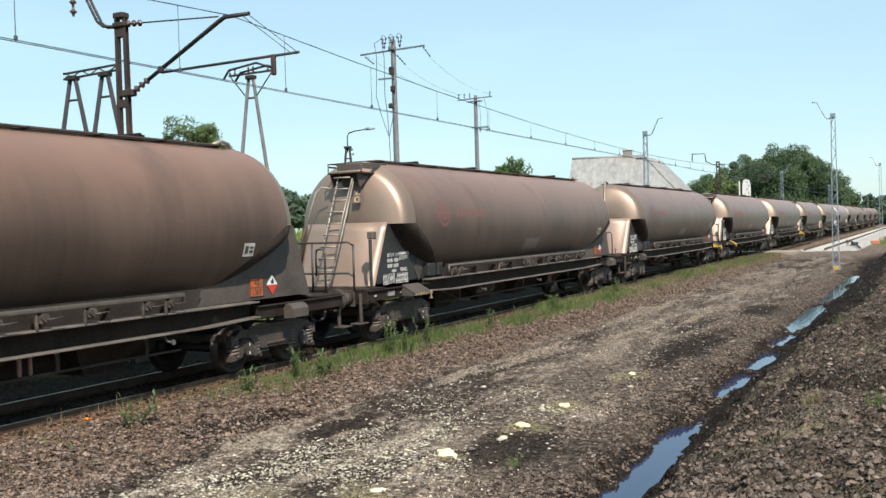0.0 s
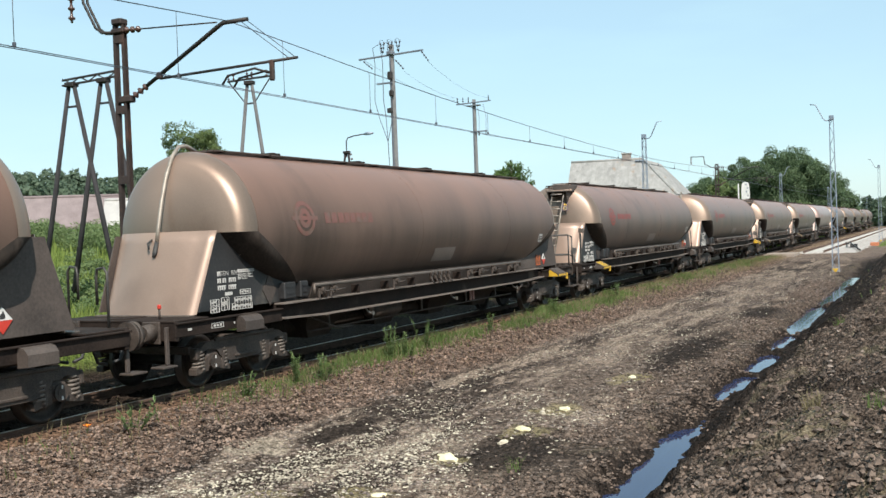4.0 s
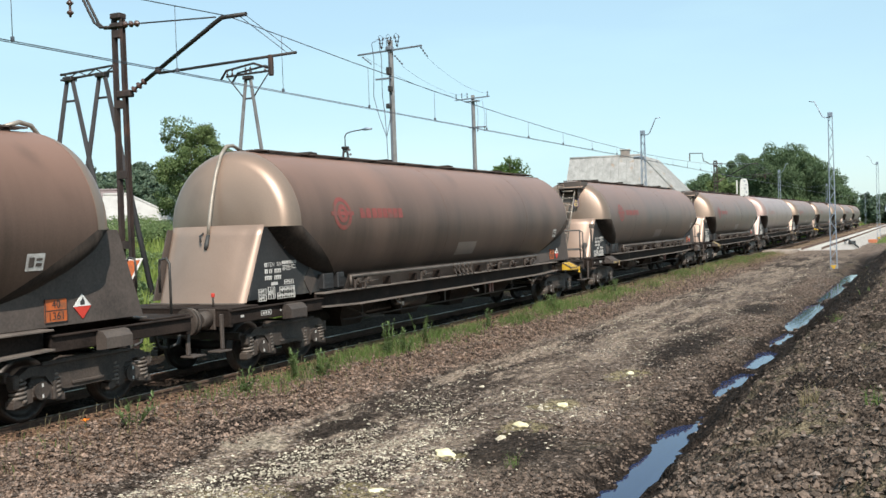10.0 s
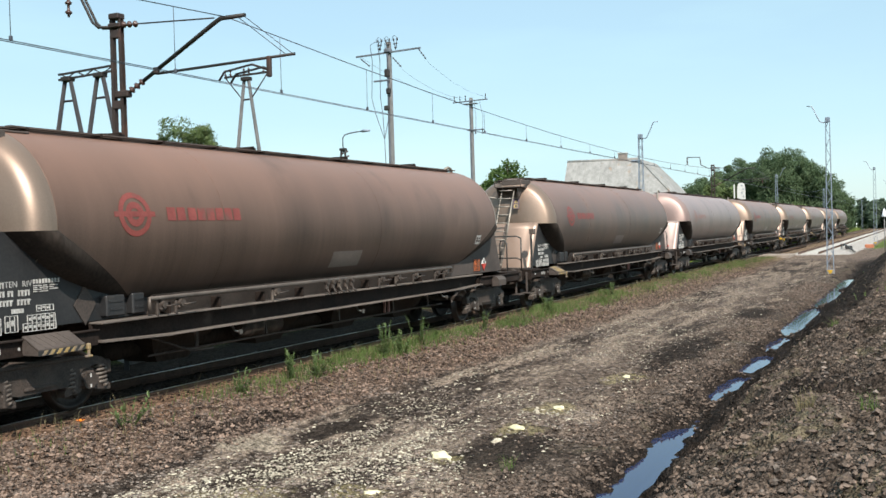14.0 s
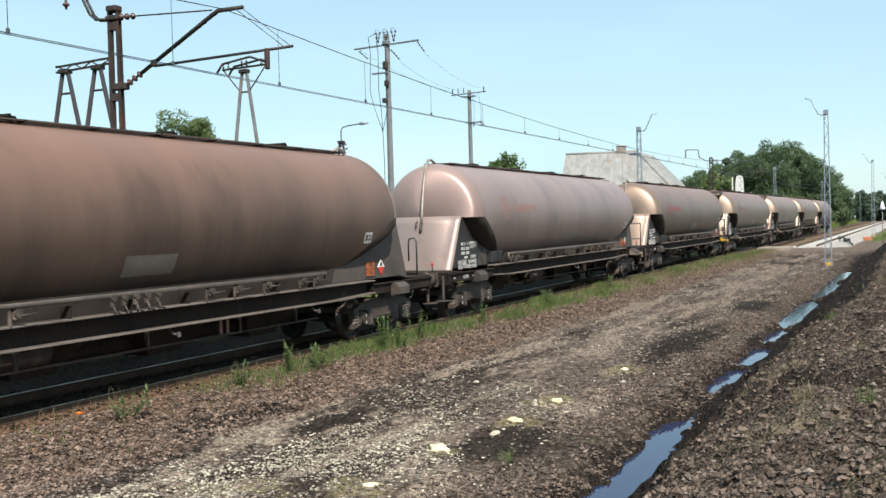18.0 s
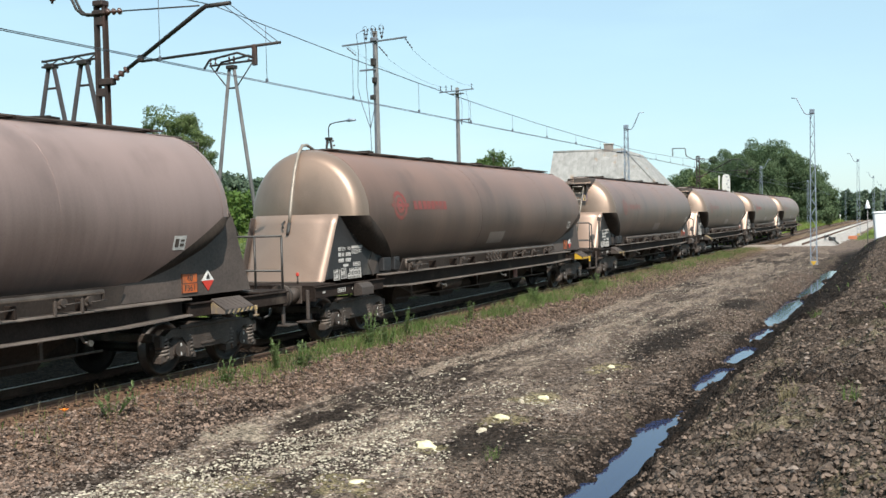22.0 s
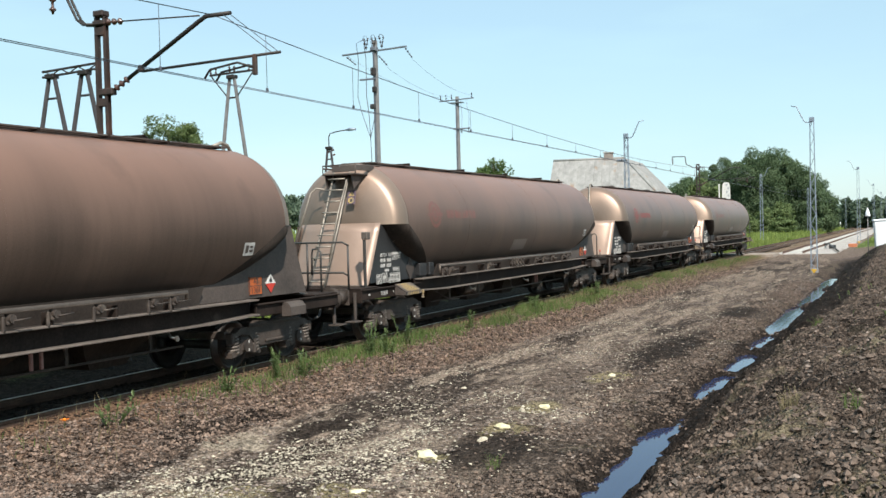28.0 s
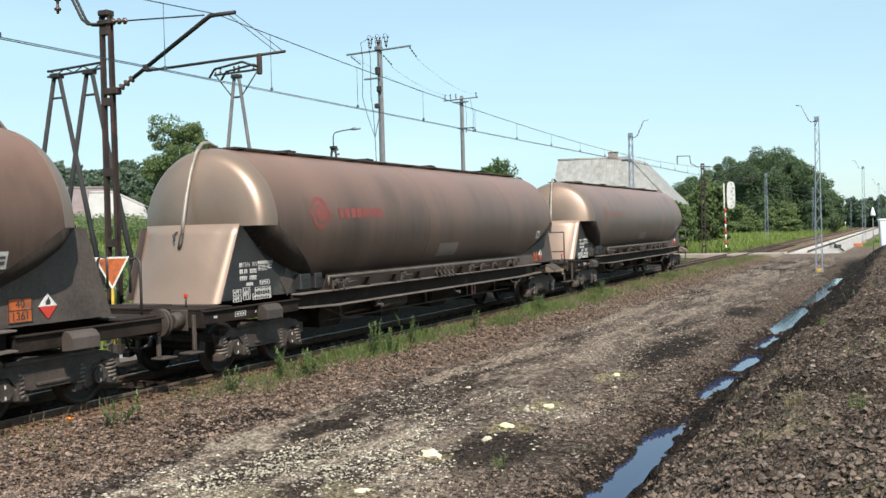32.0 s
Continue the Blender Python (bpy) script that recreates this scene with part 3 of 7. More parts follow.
def build_ground():
    xs = np.concatenate([[-4000, -1500, -600, -300, -160, -110, -85], np.arange(-70, -17, 2.5), np.arange(-17, -11.5, 0.5), np.arange(-11.5, -4.6, 0.09),
                         np.arange(-4.6, -0.6, 0.055), np.arange(-0.6, 3, 0.2), [3.5, 5, 8, 14, 25, 50, 110, 300, 900, 4000]])
    ys = np.concatenate([[-600, -300, -120, -60, -30, -12, -4, 0, 2, 4], np.arange(5, 24, 0.09), np.geomspace(24, 130, 260)[0:], np.geomspace(136, 4500, 40)])
    X, Y = np.meshgrid(xs, ys)
    Z = ground_z(X, Y)
    far = ease(np.hypot(X, Y), 150, 900)
    Z = Z * (1 - far) + far * -0.3
    nx, ny = len(xs), len(ys)
    i = np.arange(nx * ny).reshape(ny, nx)
    f = np.stack([i[:-1, :-1], i[:-1, 1:], i[1:, 1:], i[1:, :-1]], -1).reshape(-1, 4)
    ob = bulk("ground", np.stack([X, Y, Z], -1).reshape(-1, 3), f, EARTH, True)
    return tagged(ob, "muddy gravel track bed with a ditch, dark soil bank and green meadow", "ground", kind="structure")


build_ground()

WATER = bpy.data.materials.new("ditch water")
WATER.use_nodes = True
_w = WATER.node_tree.nodes["Principled BSDF"]
_w.inputs["Base Color"].default_value, _w.inputs["Roughness"].default_value = (0.020, 0.030, 0.072, 1), 0.05
_w.inputs["IOR"].default_value = 1.33
_wn = WATER.node_tree.nodes.new("ShaderNodeTexNoise")
_wn.inputs["Scale"].default_value = 7
_wb = WATER.node_tree.nodes.new("ShaderNodeBump")
_wb.inputs["Strength"].default_value, _wb.inputs["Distance"].default_value = 0.2, 0.012
WATER.node_tree.links.new(_wn.outputs["Fac"], _wb.inputs["Height"])
WATER.node_tree.links.new(_wb.outputs["Normal"], _w.inputs["Normal"])


def build_water():
    ys = np.linspace(4, 57, 60)
    v, f = [], []
    for y in ys:
        for x in (-4.35, -3.6, -2.85):
            v.append((x, y, -0.715))
    for k in range(len(ys) - 1):
        for j in range(2):
            a = k * 3 + j
            f.append((a, a + 1, a + 4, a + 3))
    tagged(bulk("water", v, f, WATER, True), "still water standing in a narrow muddy ditch", "water", kind="structure")


build_water()

# ---- railway ----
RAIL_SIDE = surface("rusty rail", (0.050, 0.030, 0.021), (0.13, 0.078, 0.054), 4, 0.8, 0.2, 0.3)
RUST = surface("fresh rust", (0.060, 0.032, 0.022), (0.14, 0.075, 0.05), 4, 0.9, 0.0, 0.3)
RAIL_TOP = surface("polished rail head", (0.26, 0.23, 0.20), (0.44, 0.40, 0.36), 3, 0.34, 0.9, 0.0, 30, (1, 0.05, 1))
SLEEPER = surface("dark old sleeper", (0.016, 0.012, 0.0095), (0.060, 0.042, 0.030), 3, 0.95, 0, 0.5, 30, (6, 0.5, 1), per_piece=0.35, specular=0.1)
CONCRETE = surface("pale concrete", (0.28, 0.265, 0.24), (0.46, 0.44, 0.41), 3, 0.9, 0, 0.4, 40, per_piece=0.1)
WHITE_BALLAST = surface("new pale ballast", (0.20, 0.170, 0.150), (0.50, 0.45, 0.41), 7, 0.95, 0, 0.8, 30)


def rail_profile(x):
    return [(x - 0.07, -0.16), (x + 0.07, -0.16), (x + 0.07, -0.145), (x + 0.012, -0.12), (x + 0.012, -0.045), (x + 0.034, -0.035), (x + 0.034, -0.006),
            (x + 0.028, 0.0), (x - 0.028, 0.0), (x - 0.034, -0.006), (x - 0.034, -0.035), (x - 0.012, -0.045), (x - 0.012, -0.12), (x - 0.07, -0.145)]


def build_track(x, y0, y1, sleepers, material, label, plank):
    tr = base("railway_track", label, "railway track", pose(x, 0, 0), kind="structure")
    for side in (-0.7525, 0.7525):
        g = Geo()
        p = rail_profile(side)
        g.loft([[(a, y, z) for a, z in p] for y in (y0, 0.5 * (y0 + y1), y1)], True, True, False)
        rail = part("rail", g, RAIL_SIDE if plank is SLEEPER else RUST, tr, "rusty steel rail with a worn head")
        part("rail_head", Geo().box((side, 0.5 * (y0 + y1), 0.001), (0.034, y1 - y0, 0.006)), RAIL_TOP if plank is SLEEPER else RUST, rail, "worn running surface")
    me = Geo().box((0, 0, -0.265), (2.5, 0.24, 0.2), 0.02).mesh("sleeper")
    for k in range(sleepers[2]):
        yy = sleepers[0] + (sleepers[1] - sleepers[0]) * k / (sleepers[2] - 1)
        s = part("sleeper", me, plank, tr, at=pose(random.uniform(-0.03, 0.03), yy, 0.012 * random.random(), 0, 0, random.uniform(-0.8, 0.8)))
    return tr


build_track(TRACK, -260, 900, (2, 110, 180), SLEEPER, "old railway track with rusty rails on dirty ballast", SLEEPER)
SECOND = -8.15
build_track(SECOND, 83.5, 900, (85, 205, 190), CONCRETE, "relaid railway track on new pale ballast past the crossing", CONCRETE)


def build_ballast():
    xs = np.array([-10.05, -9.75, -9.5, -9.0, -8.15, -7.3, -6.7, -5.6, -4.9, -4.3])
    zz = np.array([-0.4, -0.27, -0.19, -0.18, -0.18, -0.18, -0.19, -0.21, -0.26, -0.45])
    ys = np.concatenate([np.arange(83, 130, 0.5), np.geomspace(131, 900, 40)])
    X, Y = np.meshgrid(xs, ys)
    Z = np.interp(X, xs, zz) + (fractal(X * 3, Y * 3, 2, 7) - 0.5) * 0.06
    Z[0] = -0.5
    i = np.arange(X.size).reshape(X.shape)
    f = np.stack([i[:-1, :-1], i[:-1, 1:], i[1:, 1:], i[1:, :-1]], -1).reshape(-1, 4)
    tagged(bulk("ballast_bed", np.stack([X, Y, Z], -1).reshape(-1, 3), f, WHITE_BALLAST, True), "bed of new pale crushed stone under relaid track", "ballast", kind="structure")


build_ballast()
ROAD = surface("dusty crossing surface", (0.20, 0.155, 0.125), (0.34, 0.28, 0.235), 2, 0.95, 0, 0.5, 30)
g = Geo()
for x0, x1 in ((-40, -13.05), (-12.75, -11.45), (-11.15, -8.95)):
    g.box(((x0 + x1) / 2, 79.5, -0.17), (x1 - x0, 3.6, 0.3), 0.03)
tagged(solid("crossing_road", g, ROAD), "dusty pale road surface of a level crossing", "road", kind="structure")

# ---- hopper wagons ----
# A wagon's own space: y along the train with the ladder end at -y, z = 0 on the rail tops, +x and -x the two sides.
RAD, MID, SEAM, HEAD = 1.50, 2.65, 7.70, 9.78
KNUCKLE, KNUCKLE_END, CROWN = 0.46, radians(60), 2.54      # the tank head: a tight shoulder, then a flat crown


def ring_at(y, r, n=40, a0=0.0, a1=math.tau):
    return [(r * math.cos(a0 + (a1 - a0) * k / n), y, MID + r * math.sin(a0 + (a1 - a0) * k / n)) for k in range(n + 1)]


def plan_edge(phi):
    """The dome's lower edge in plan: x, and how far it stands out past the seam."""
    if phi <= KNUCKLE_END:
        return RAD - KNUCKLE * (1 - math.cos(phi)), KNUCKLE * math.sin(phi)
    return CROWN * max(math.cos(phi), 0.0), KNUCKLE * math.sin(KNUCKLE_END) + CROWN * (math.sin(phi) - math.sin(KNUCKLE_END))


def tank_shell():
    g = Geo()
    ys = [-SEAM + 2 * SEAM * k / 16 for k in range(17)]
    up = [ring_at(y, RAD, 30, 0, math.pi) for y in ys]
    g.loft(up, False)
    # lower half: cut off obliquely towards the hoppers at both ends
    n = 30
    rings = []
    for k in range(17):
        u = -1 + 2 * k / 16
        row = []
        for j in range(n + 1):
            a = math.pi * j / n
            depth = math.sin(a)
            row.append((RAD * math.cos(a), u * (SEAM - 2.5 * depth), MID - RAD * depth))
        rings.append(row)
    g.loft(rings, False)
    return g


def dome_end(s):
    g = Geo()
    rings = []
    for k in range(19):
        phi = k / 18 * math.pi / 2
        r, out = plan_edge(phi)
        r = max(r, 0.02)
        rings.append([(r * math.cos(math.pi * j / 30), s * (SEAM + out), MID + r * math.sin(math.pi * j / 30)) for j in range(31)])
    g.loft(rings, False)
    # unseen triangle added to centre the mesh bounds, which steer the brushed highlight
    g.add([(RAD - 0.01, s * SEAM, MID), (-RAD + 0.01, s * SEAM, MID), (0, s * SEAM, MID - RAD)], [(0, 1, 2)])
    return g


def hopper_end(s):
    """The sloping underside between the dome's lower edge and the belly."""
    g = Geo()
    rings = []
    for t in range(7):
        row = []
        for j in range(31):
            a = math.pi * j / 30
            phi = a if a <= math.pi / 2 else math.pi - a
            x, out = plan_edge(phi)
            sg = 1 if a <= math.pi / 2 else -1
            p0 = Vector((sg * x, SEAM + out, MID))
            p1 = Vector((RAD * math.cos(a), SEAM - 2.5 * math.sin(a), MID - RAD * math.sin(a)))
            p = p0.lerp(p1, t / 6)
            swell = math.sin(math.pi * t / 6)
            row.append((p.x * (1 + 0.03 * swell), s * (p.y + 0.40 * swell * math.sin(a) ** 0.6), p.z - 0.06 * swell))
        rings.append(row)
    return g.loft(rings, False)


def end_sheet(s):
    """The sheet that closes the end below the dome, bowed in plan with rounded corners, leaning out downwards."""
    g = Geo()
    outer, inner = [], []
    for t in range(8):
        u = t / 7
        z = MID + 0.04 - u * (MID + 0.04 - 1.27)
        w, f, bow, c = 1.11 - 0.06 * u, SEAM + 0.95 + 0.40 * u, 0.24 - 0.16 * u, 0.19 + 0.06 * u
        yc = f - bow - c
        row = []
        for k in range(7):
            a = radians(32) + k / 6 * radians(58)
            row.append((w - c + c * math.cos(a), yc + c * math.sin(a)))
        e = w - c
        row += [(e * q, f - bow * q * q) for q in (0.85, 0.7, 0.5, 0.25, 0.0)]
        full = row + [(-x, y) for x, y in row[-2::-1]]
        outer.append([(x, s * y, z) for x, y in full])
        inner.append([(x * 0.985, s * (y - 0.02), z) for x, y in full])
    g.loft(outer, False)
    g.loft(inner, False, False, False)
    g.loft([outer[0], inner[0]], False, False, False)
    return g


def panel_x(z):
    """How far out the lettering panels stand at height z; they lean in towards the top."""
    return 1.06 - 0.01 * (z - 1.31)


def side_panel(s, side):
    far = s * side > 0
    pts = [(SEAM + (1.26 if far else 1.14), 1.31), (SEAM + (0.80 if far else 0.60), MID), (SEAM - 0.1, MID), (SEAM - 2.3, 1.5), (SEAM - 2.3, 1.31)]
    return Geo().plate([(side * (panel_x(z) - 0.03 + (0.045 if far else 0.0)), s * y, z) for y, z in pts], (side * 0.03, 0, 0))


def read(y):
    """A place along the lettering panel."""
    return (y + 8.66) * 0.86 - 8.33


def bars(rows, side, x):
    """Lines of lettering as plain bars; each row y0, y1, z, height. y is counted along the side as it reads."""
    g = Geo()
    for y0, y1, z, hh in rows:
        g.box((side * (x - 1.197 + panel_x(z) + 0.004), side * read((y0 + y1) / 2), z), (0.016, abs(y1 - y0) * 0.86, hh))
    return g


def frame_marks(side, x, y, z, w, hh, t=0.009):
    g = Geo()
    for dy, dz, sy, sz in ((0, hh / 2, w, t), (0, -hh / 2, w, t), (-w / 2, 0, t, hh), (w / 2, 0, t, hh)):
        g.box((side * (x if x > 1.3 else panel_x(z + dz) + 0.003), side * ((y if x > 1.3 else read(y)) + dy), z + dz), (0.006 if x > 1.3 else 0.016, sy, sz))
    return g


def wheelset_mesh():
    g = Geo()
    g.tube([(-1.06, 0, 0), (1.06, 0, 0)], 0.085, 14)
    for s in (-1, 1):
        prof = [(0.66, 0.10), (0.67, 0.19), (0.70, 0.20), (0.71, 0.37), (0.675, 0.39), (0.675, 0.49), (0.705, 0.49), (0.715, 0.462), (0.80, 0.458),
                (0.80, 0.39), (0.765, 0.375), (0.755, 0.2), (0.80, 0.19), (0.80, 0.10)]
        rings = [[(s * x, r * math.cos(k * math.tau / 32), r * math.sin(k * math.tau / 32)) for k in range(32)] for x, r in prof]
        g.loft(rings, True, False, True)
        for k in range(4):
            a = k * math.pi / 2
            g.box((s * 0.775, 0.28 * math.cos(a), 0.28 * math.sin(a)), (0.03, 0.05, 0.05), 0.01)
    return g


def bogie_frame():
    """A cast two-axle bogie frame, its middle at the origin, z from the rail tops."""
    g = Geo()
    for s in (-1, 1):
        x = s * 1.07
        top = [(-1.22, 0.70), (-1.05, 0.80), (-0.62, 0.80), (-0.45, 0.86), (0.45, 0.86), (0.62, 0.80), (1.05, 0.80), (1.22, 0.70)]
        low = [(1.22, 0.62), (1.00, 0.68), (0.76, 0.64), (0.62, 0.47), (0.40, 0.42), (-0.40, 0.42), (-0.62, 0.47), (-0.76, 0.64), (-1.00, 0.68), (-1.22, 0.62)]
        g.plate([(x - 0.07, y, z) for y, z in top + low], (0.14, 0, 0))
        g.box((x + s * 0.085, 0, 0.82), (0.05, 1.7, 0.06), 0.015)
        g.box((x + s * 0.08, 0, 0.49), (0.04, 0.62, 0.05), 0.015)
        for e in (-1, 1):
            g.box((x, e * 1.26, 0.62), (0.16, 0.10, 0.20), 0.02)
            g.box((x, e * 0.60, 0.44), (0.16, 0.08, 0.30), 0.02)
    g.box((0, 0, 0.72), (1.9, 0.5, 0.26), 0.04)
    for e in (-1, 1):
        g.box((0, e * 1.27, 0.68), (2.0, 0.10, 0.14), 0.02)
    g.disc((0, 0, 0.90), (0, 0, 1), 0.25, 0.12)
    return g


def axle_box_mesh():
    """Axle box with its arms, on the side of positive x, middle on the axle."""
    g = Geo()
    g.box((1.04, 0, 0.02), (0.20, 0.32, 0.28), 0.05)
    g.disc((1.15, 0, 0.0), (1, 0, 0), 0.125, 0.05, 18)
    g.disc((1.17, 0, 0.0), (1, 0, 0), 0.07, 0.02, 14)
    for e in (-1, 1):
        g.plate([(0.96, e * 0.12, 0.10), (0.96, e * 0.44, -0.10), (0.96, e * 0.44, -0.19), (0.96, e * 0.12, -0.14)], (0.16, 0, 0))
    g.box((1.02, 0, 0.19), (0.16, 0.22, 0.08), 0.02)
    return g


def spring_mesh():
    g = Geo()
    path = []
    for k in range(49):
        a = k / 48 * 5 * math.tau
        path.append((1.04 + 0.10 * math.cos(a), 0.10 * math.sin(a), -0.13 + 0.30 * k / 48))
    return g.tube(path, 0.023, 6)


LEVER = surface("faded red lever", (0.20, 0.085, 0.070), (0.36, 0.21, 0.18), 7, 0.7, 0, 0.05)
LABEL = surface("faded violet label", (0.050, 0.032, 0.050), (0.12, 0.080, 0.10), 9, 0.7, 0, 0.05)
MESH = {}
DUSTY_YELLOW = surface("dusty yellow stripe", (0.26, 0.175, 0.075), (0.42, 0.29, 0.10), 4, 0.7, 0, 0.1, spots=(0.16, 0.125, 0.10), spot_at=0.48)


def shared(key, make):
    if key not in MESH:
        MESH[key] = make().mesh(key)
    return MESH[key]


def word_mesh(text, size):
    """The mesh of one word, made once."""
    if text not in MESH:
        MESH[text] = lettering(text, size)
    return MESH[text]


def rimmed_wheelset():
    """The wheelset, its treads and rims of steel darkened for the shade under the frame."""
    if "wheelset" not in MESH:
        me = shared("wheelset", wheelset_mesh)
        me.materials.append(WHEEL)
        me.materials.append(TREAD)
        for p in me.polygons:
            c = p.center
            if abs(c.x) > 0.66 and math.hypot(c.y, c.z) > 0.40:
                p.material_index = 1
    return MESH["wheelset"]


def add_bogie(w, y):
    b = part("bogie", shared("bogie", bogie_frame), BOGIE, w, "dusty cast bogie frame with coil springs", pose(0, y, 0))
    sets = []
    for e in (-1, 1):
        ax = part("wheelset", rimmed_wheelset(), WHEEL, b, "two steel wheels with bright treads on one axle", pose(0, e * 0.86, 0.46))
        sets.append(ax)
        for s in (0, 180):
            part("axle_box", shared("axle_box", axle_box_mesh), BOGIE, b, at=pose(0, e * 0.86, 0.46, 0, 0, s))
            for d in (-0.30, 0.30):
                part("coil_spring", shared("coil_spring", spring_mesh), SPRING, b, at=pose(0, e * 0.86 + d, 0.48, 0, 0, s))
            for dz in (0.075, -0.075):
                part("axle_mark", shared("axle_mark", lambda: Geo().box((1.184, 0, 0), (0.008, 0.026, 0.05))), LETTER, b, at=pose(0, e * 0.86, 0.46 + dz, 0, 0, s))
    return sets


WHEEL = surface("steel wheel", (0.016, 0.013, 0.012), (0.055, 0.045, 0.038), 3, 0.5, 0.4, 0.15)
SPRING = surface("rusty coil spring", (0.06, 0.048, 0.041), (0.19, 0.155, 0.13), 6, 0.6, 0.2, 0.2)


def hatch(g, y):
    g.tube([(0, y, 4.10), (0, y, 4.215)], 0.24, 18)
    g.disc((0, y, 4.225), (0, 0, 1), 0.28, 0.03, 20)
    g.box((0.05, y, 4.25), (0.5, 0.05, 0.03), 0.008)


def build_wagon():
    w = base("hopper_wagon", "brown dust-covered silver bulk hopper wagon on two bogies", "railway wagon", group="wagons of the passing train")
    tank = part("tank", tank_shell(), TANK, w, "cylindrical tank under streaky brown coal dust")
    for y in (-SEAM, -4.1, 1.3, SEAM):
        a0 = 0.0 if abs(y) > 7 else -0.9
        seamy = Geo().tube([(1.502 * math.cos(a), y, MID + 1.502 * math.sin(a)) for a in [a0 + (math.pi - 2 * a0) * k / 30 for k in range(31)]], 0.004 if abs(y) > 7 else 0.0028, 5)
        part("weld_seam", seamy, TANK, tank)
    for s in (-1, 1):
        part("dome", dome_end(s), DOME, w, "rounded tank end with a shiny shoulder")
        part("hopper", hopper_end(s), HOPPER, w, "sloping hopper underside with its shade in the colour")
        sh = part("end_sheet", end_sheet(s), END_SHEET, w, "smooth leaning end sheet with rounded bright corners")
        part("sheet_lip", Geo().box((0, s * (SEAM + 1.33), 1.26), (2.1, 0.16, 0.03), 0.008), PIPE, sh)
    # walkway on the roof
    g = Geo()
    for x in (-0.36, -0.18, 0.0, 0.18, 0.36):
        g.box((x, 0, 4.17), (0.12, 15.0, 0.025))
    wk = part("roof_walkway", g, REAR, w, "dark grating walkway along the roof")
    for k in range(11):
        part("walkway_bearer", shared("bearer", lambda: Geo().box((0, 0, 4.155), (0.86, 0.05, 0.05))), FRAME, wk, at=pose(0, -7.2 + 1.44 * k, 0))
    for y in (-5.2, -1.6, 1.9, 5.3):
        hg = Geo()
        hatch(hg, y)
        part("hatch", hg, FRAME, w, "round filling hatch on the roof")
    # frame
    for side in (-1, 1):
        x = side * 1.33
        g = Geo()
        g.box((side * 1.20, 0, 1.14), (0.04, 2 * 6.9, 0.30))
        sill = part("side_sill", g, FRAME, w, "long channel sill with dusty flanges")
        part("upper_flange", Geo().box((side * 1.31, 0, 1.295), (0.25, 2 * 6.9, 0.03), 0.006), LEDGE, sill)
        g = Geo()
        g.box((side * 1.325, 0, 0.98), (0.23, 2 * 5.4, 0.025), 0.006)
        for e in (-1, 1):
            g.plate([(side * 1.21, e * 5.4, 0.967), (side * 1.21, e * 5.4, 0.993), (side * 1.21, e * 6.9, 1.043), (side * 1.21, e * 6.9, 1.017)], (side * 0.23, 0, 0))
        part("lower_flange", g, LEDGE, sill)
        for e in (-1, 1):
            g = Geo()
            g.box((x, e * (6.9 + HEAD) / 2, 1.09), (0.06, HEAD - 6.9, 0.22), 0.01)
            g.box((x + side * 0.02, e * (6.9 + HEAD) / 2, 1.205), (0.12, HEAD - 6.9, 0.025), 0.006)
            part("end_sill", g, FRAME, w)
        # dusty sheet between tank and sill
        part("skirt", Geo().plate([(side * 1.08, -5.6, 1.30), (side * 1.08, 5.6, 1.30), (side * 1.20, 5.6, 1.62), (side * 1.20, -5.6, 1.62)], (side * 0.02, 0, 0)), SKIRT, w)
        for s in (-1, 1):
            part("side_panel", side_panel(s, side), PANEL if s * side < 0 else REAR, w, "black panel with white lettering" if s * side < 0 else "dusty dark panel with hazard plates")
    g = Geo()
    g.box((0, 0, 1.12), (0.30, 2 * HEAD - 0.2, 0.30), 0.02)
    for y in (-5.6, -3.4, -1.2, 1.2, 3.4, 5.6):
        g.box((0, y, 1.10), (2.38, 0.12, 0.20), 0.02)
    for e in (-1, 1):
        g.box((0, e * 7.75, 1.05), (2.5, 0.5, 0.2), 0.03)
    part("centre_sill", g, FRAME, w)
    for k in range(4):
        y = -4.2 + 2.8 * k
        g = Geo().loft([[(1.1 * a, y + 1.35 * b, 1.38) for a, b in ((-1, -1), (1, -1), (1, 1), (-1, 1))], [(0.42 * a, y + 0.55 * b, 0.62) for a, b in ((-1, -1), (1, -1), (1, 1), (-1, 1))], [(0.36 * a, y + 0.40 * b, 0.40) for a, b in ((-1, -1), (1, -1), (1, 1), (-1, 1))]], True, True, False)
        part("outlet_cone", g, HOPPER, w, "dark discharge cone below the tank")
    part("discharge_pipe", Geo().tube([(0, -5.6, 0.66), (0, 5.6, 0.66)], 0.17, 14), HOPPER, w, "dark discharge pipe under the hoppers")
    for x, y in ((0.55, -2.0), (-0.55, 1.7)):
        part("air_reservoir", Geo().tube([(x, y - 0.66, 0.78), (x, y - 0.6, 0.78), (x, y + 0.6, 0.78), (x, y + 0.66, 0.78)], [0.13, 0.19, 0.19, 0.13], 16), BOGIE, w, "black air reservoir slung under the frame")
    g = Geo()
    for side in (-1, 1):
        g.tube([(side * 0.9, -5.4, 0.62), (side * 0.9, 5.4, 0.62)], 0.02, 6)
        for y in (-4.2, -2.2, 0.4, 2.8, 4.6):
            g.box((side * 0.9, y, 0.80), (0.03, 0.06, 0.36))
    part("brake_rod", g, BOGIE, w)
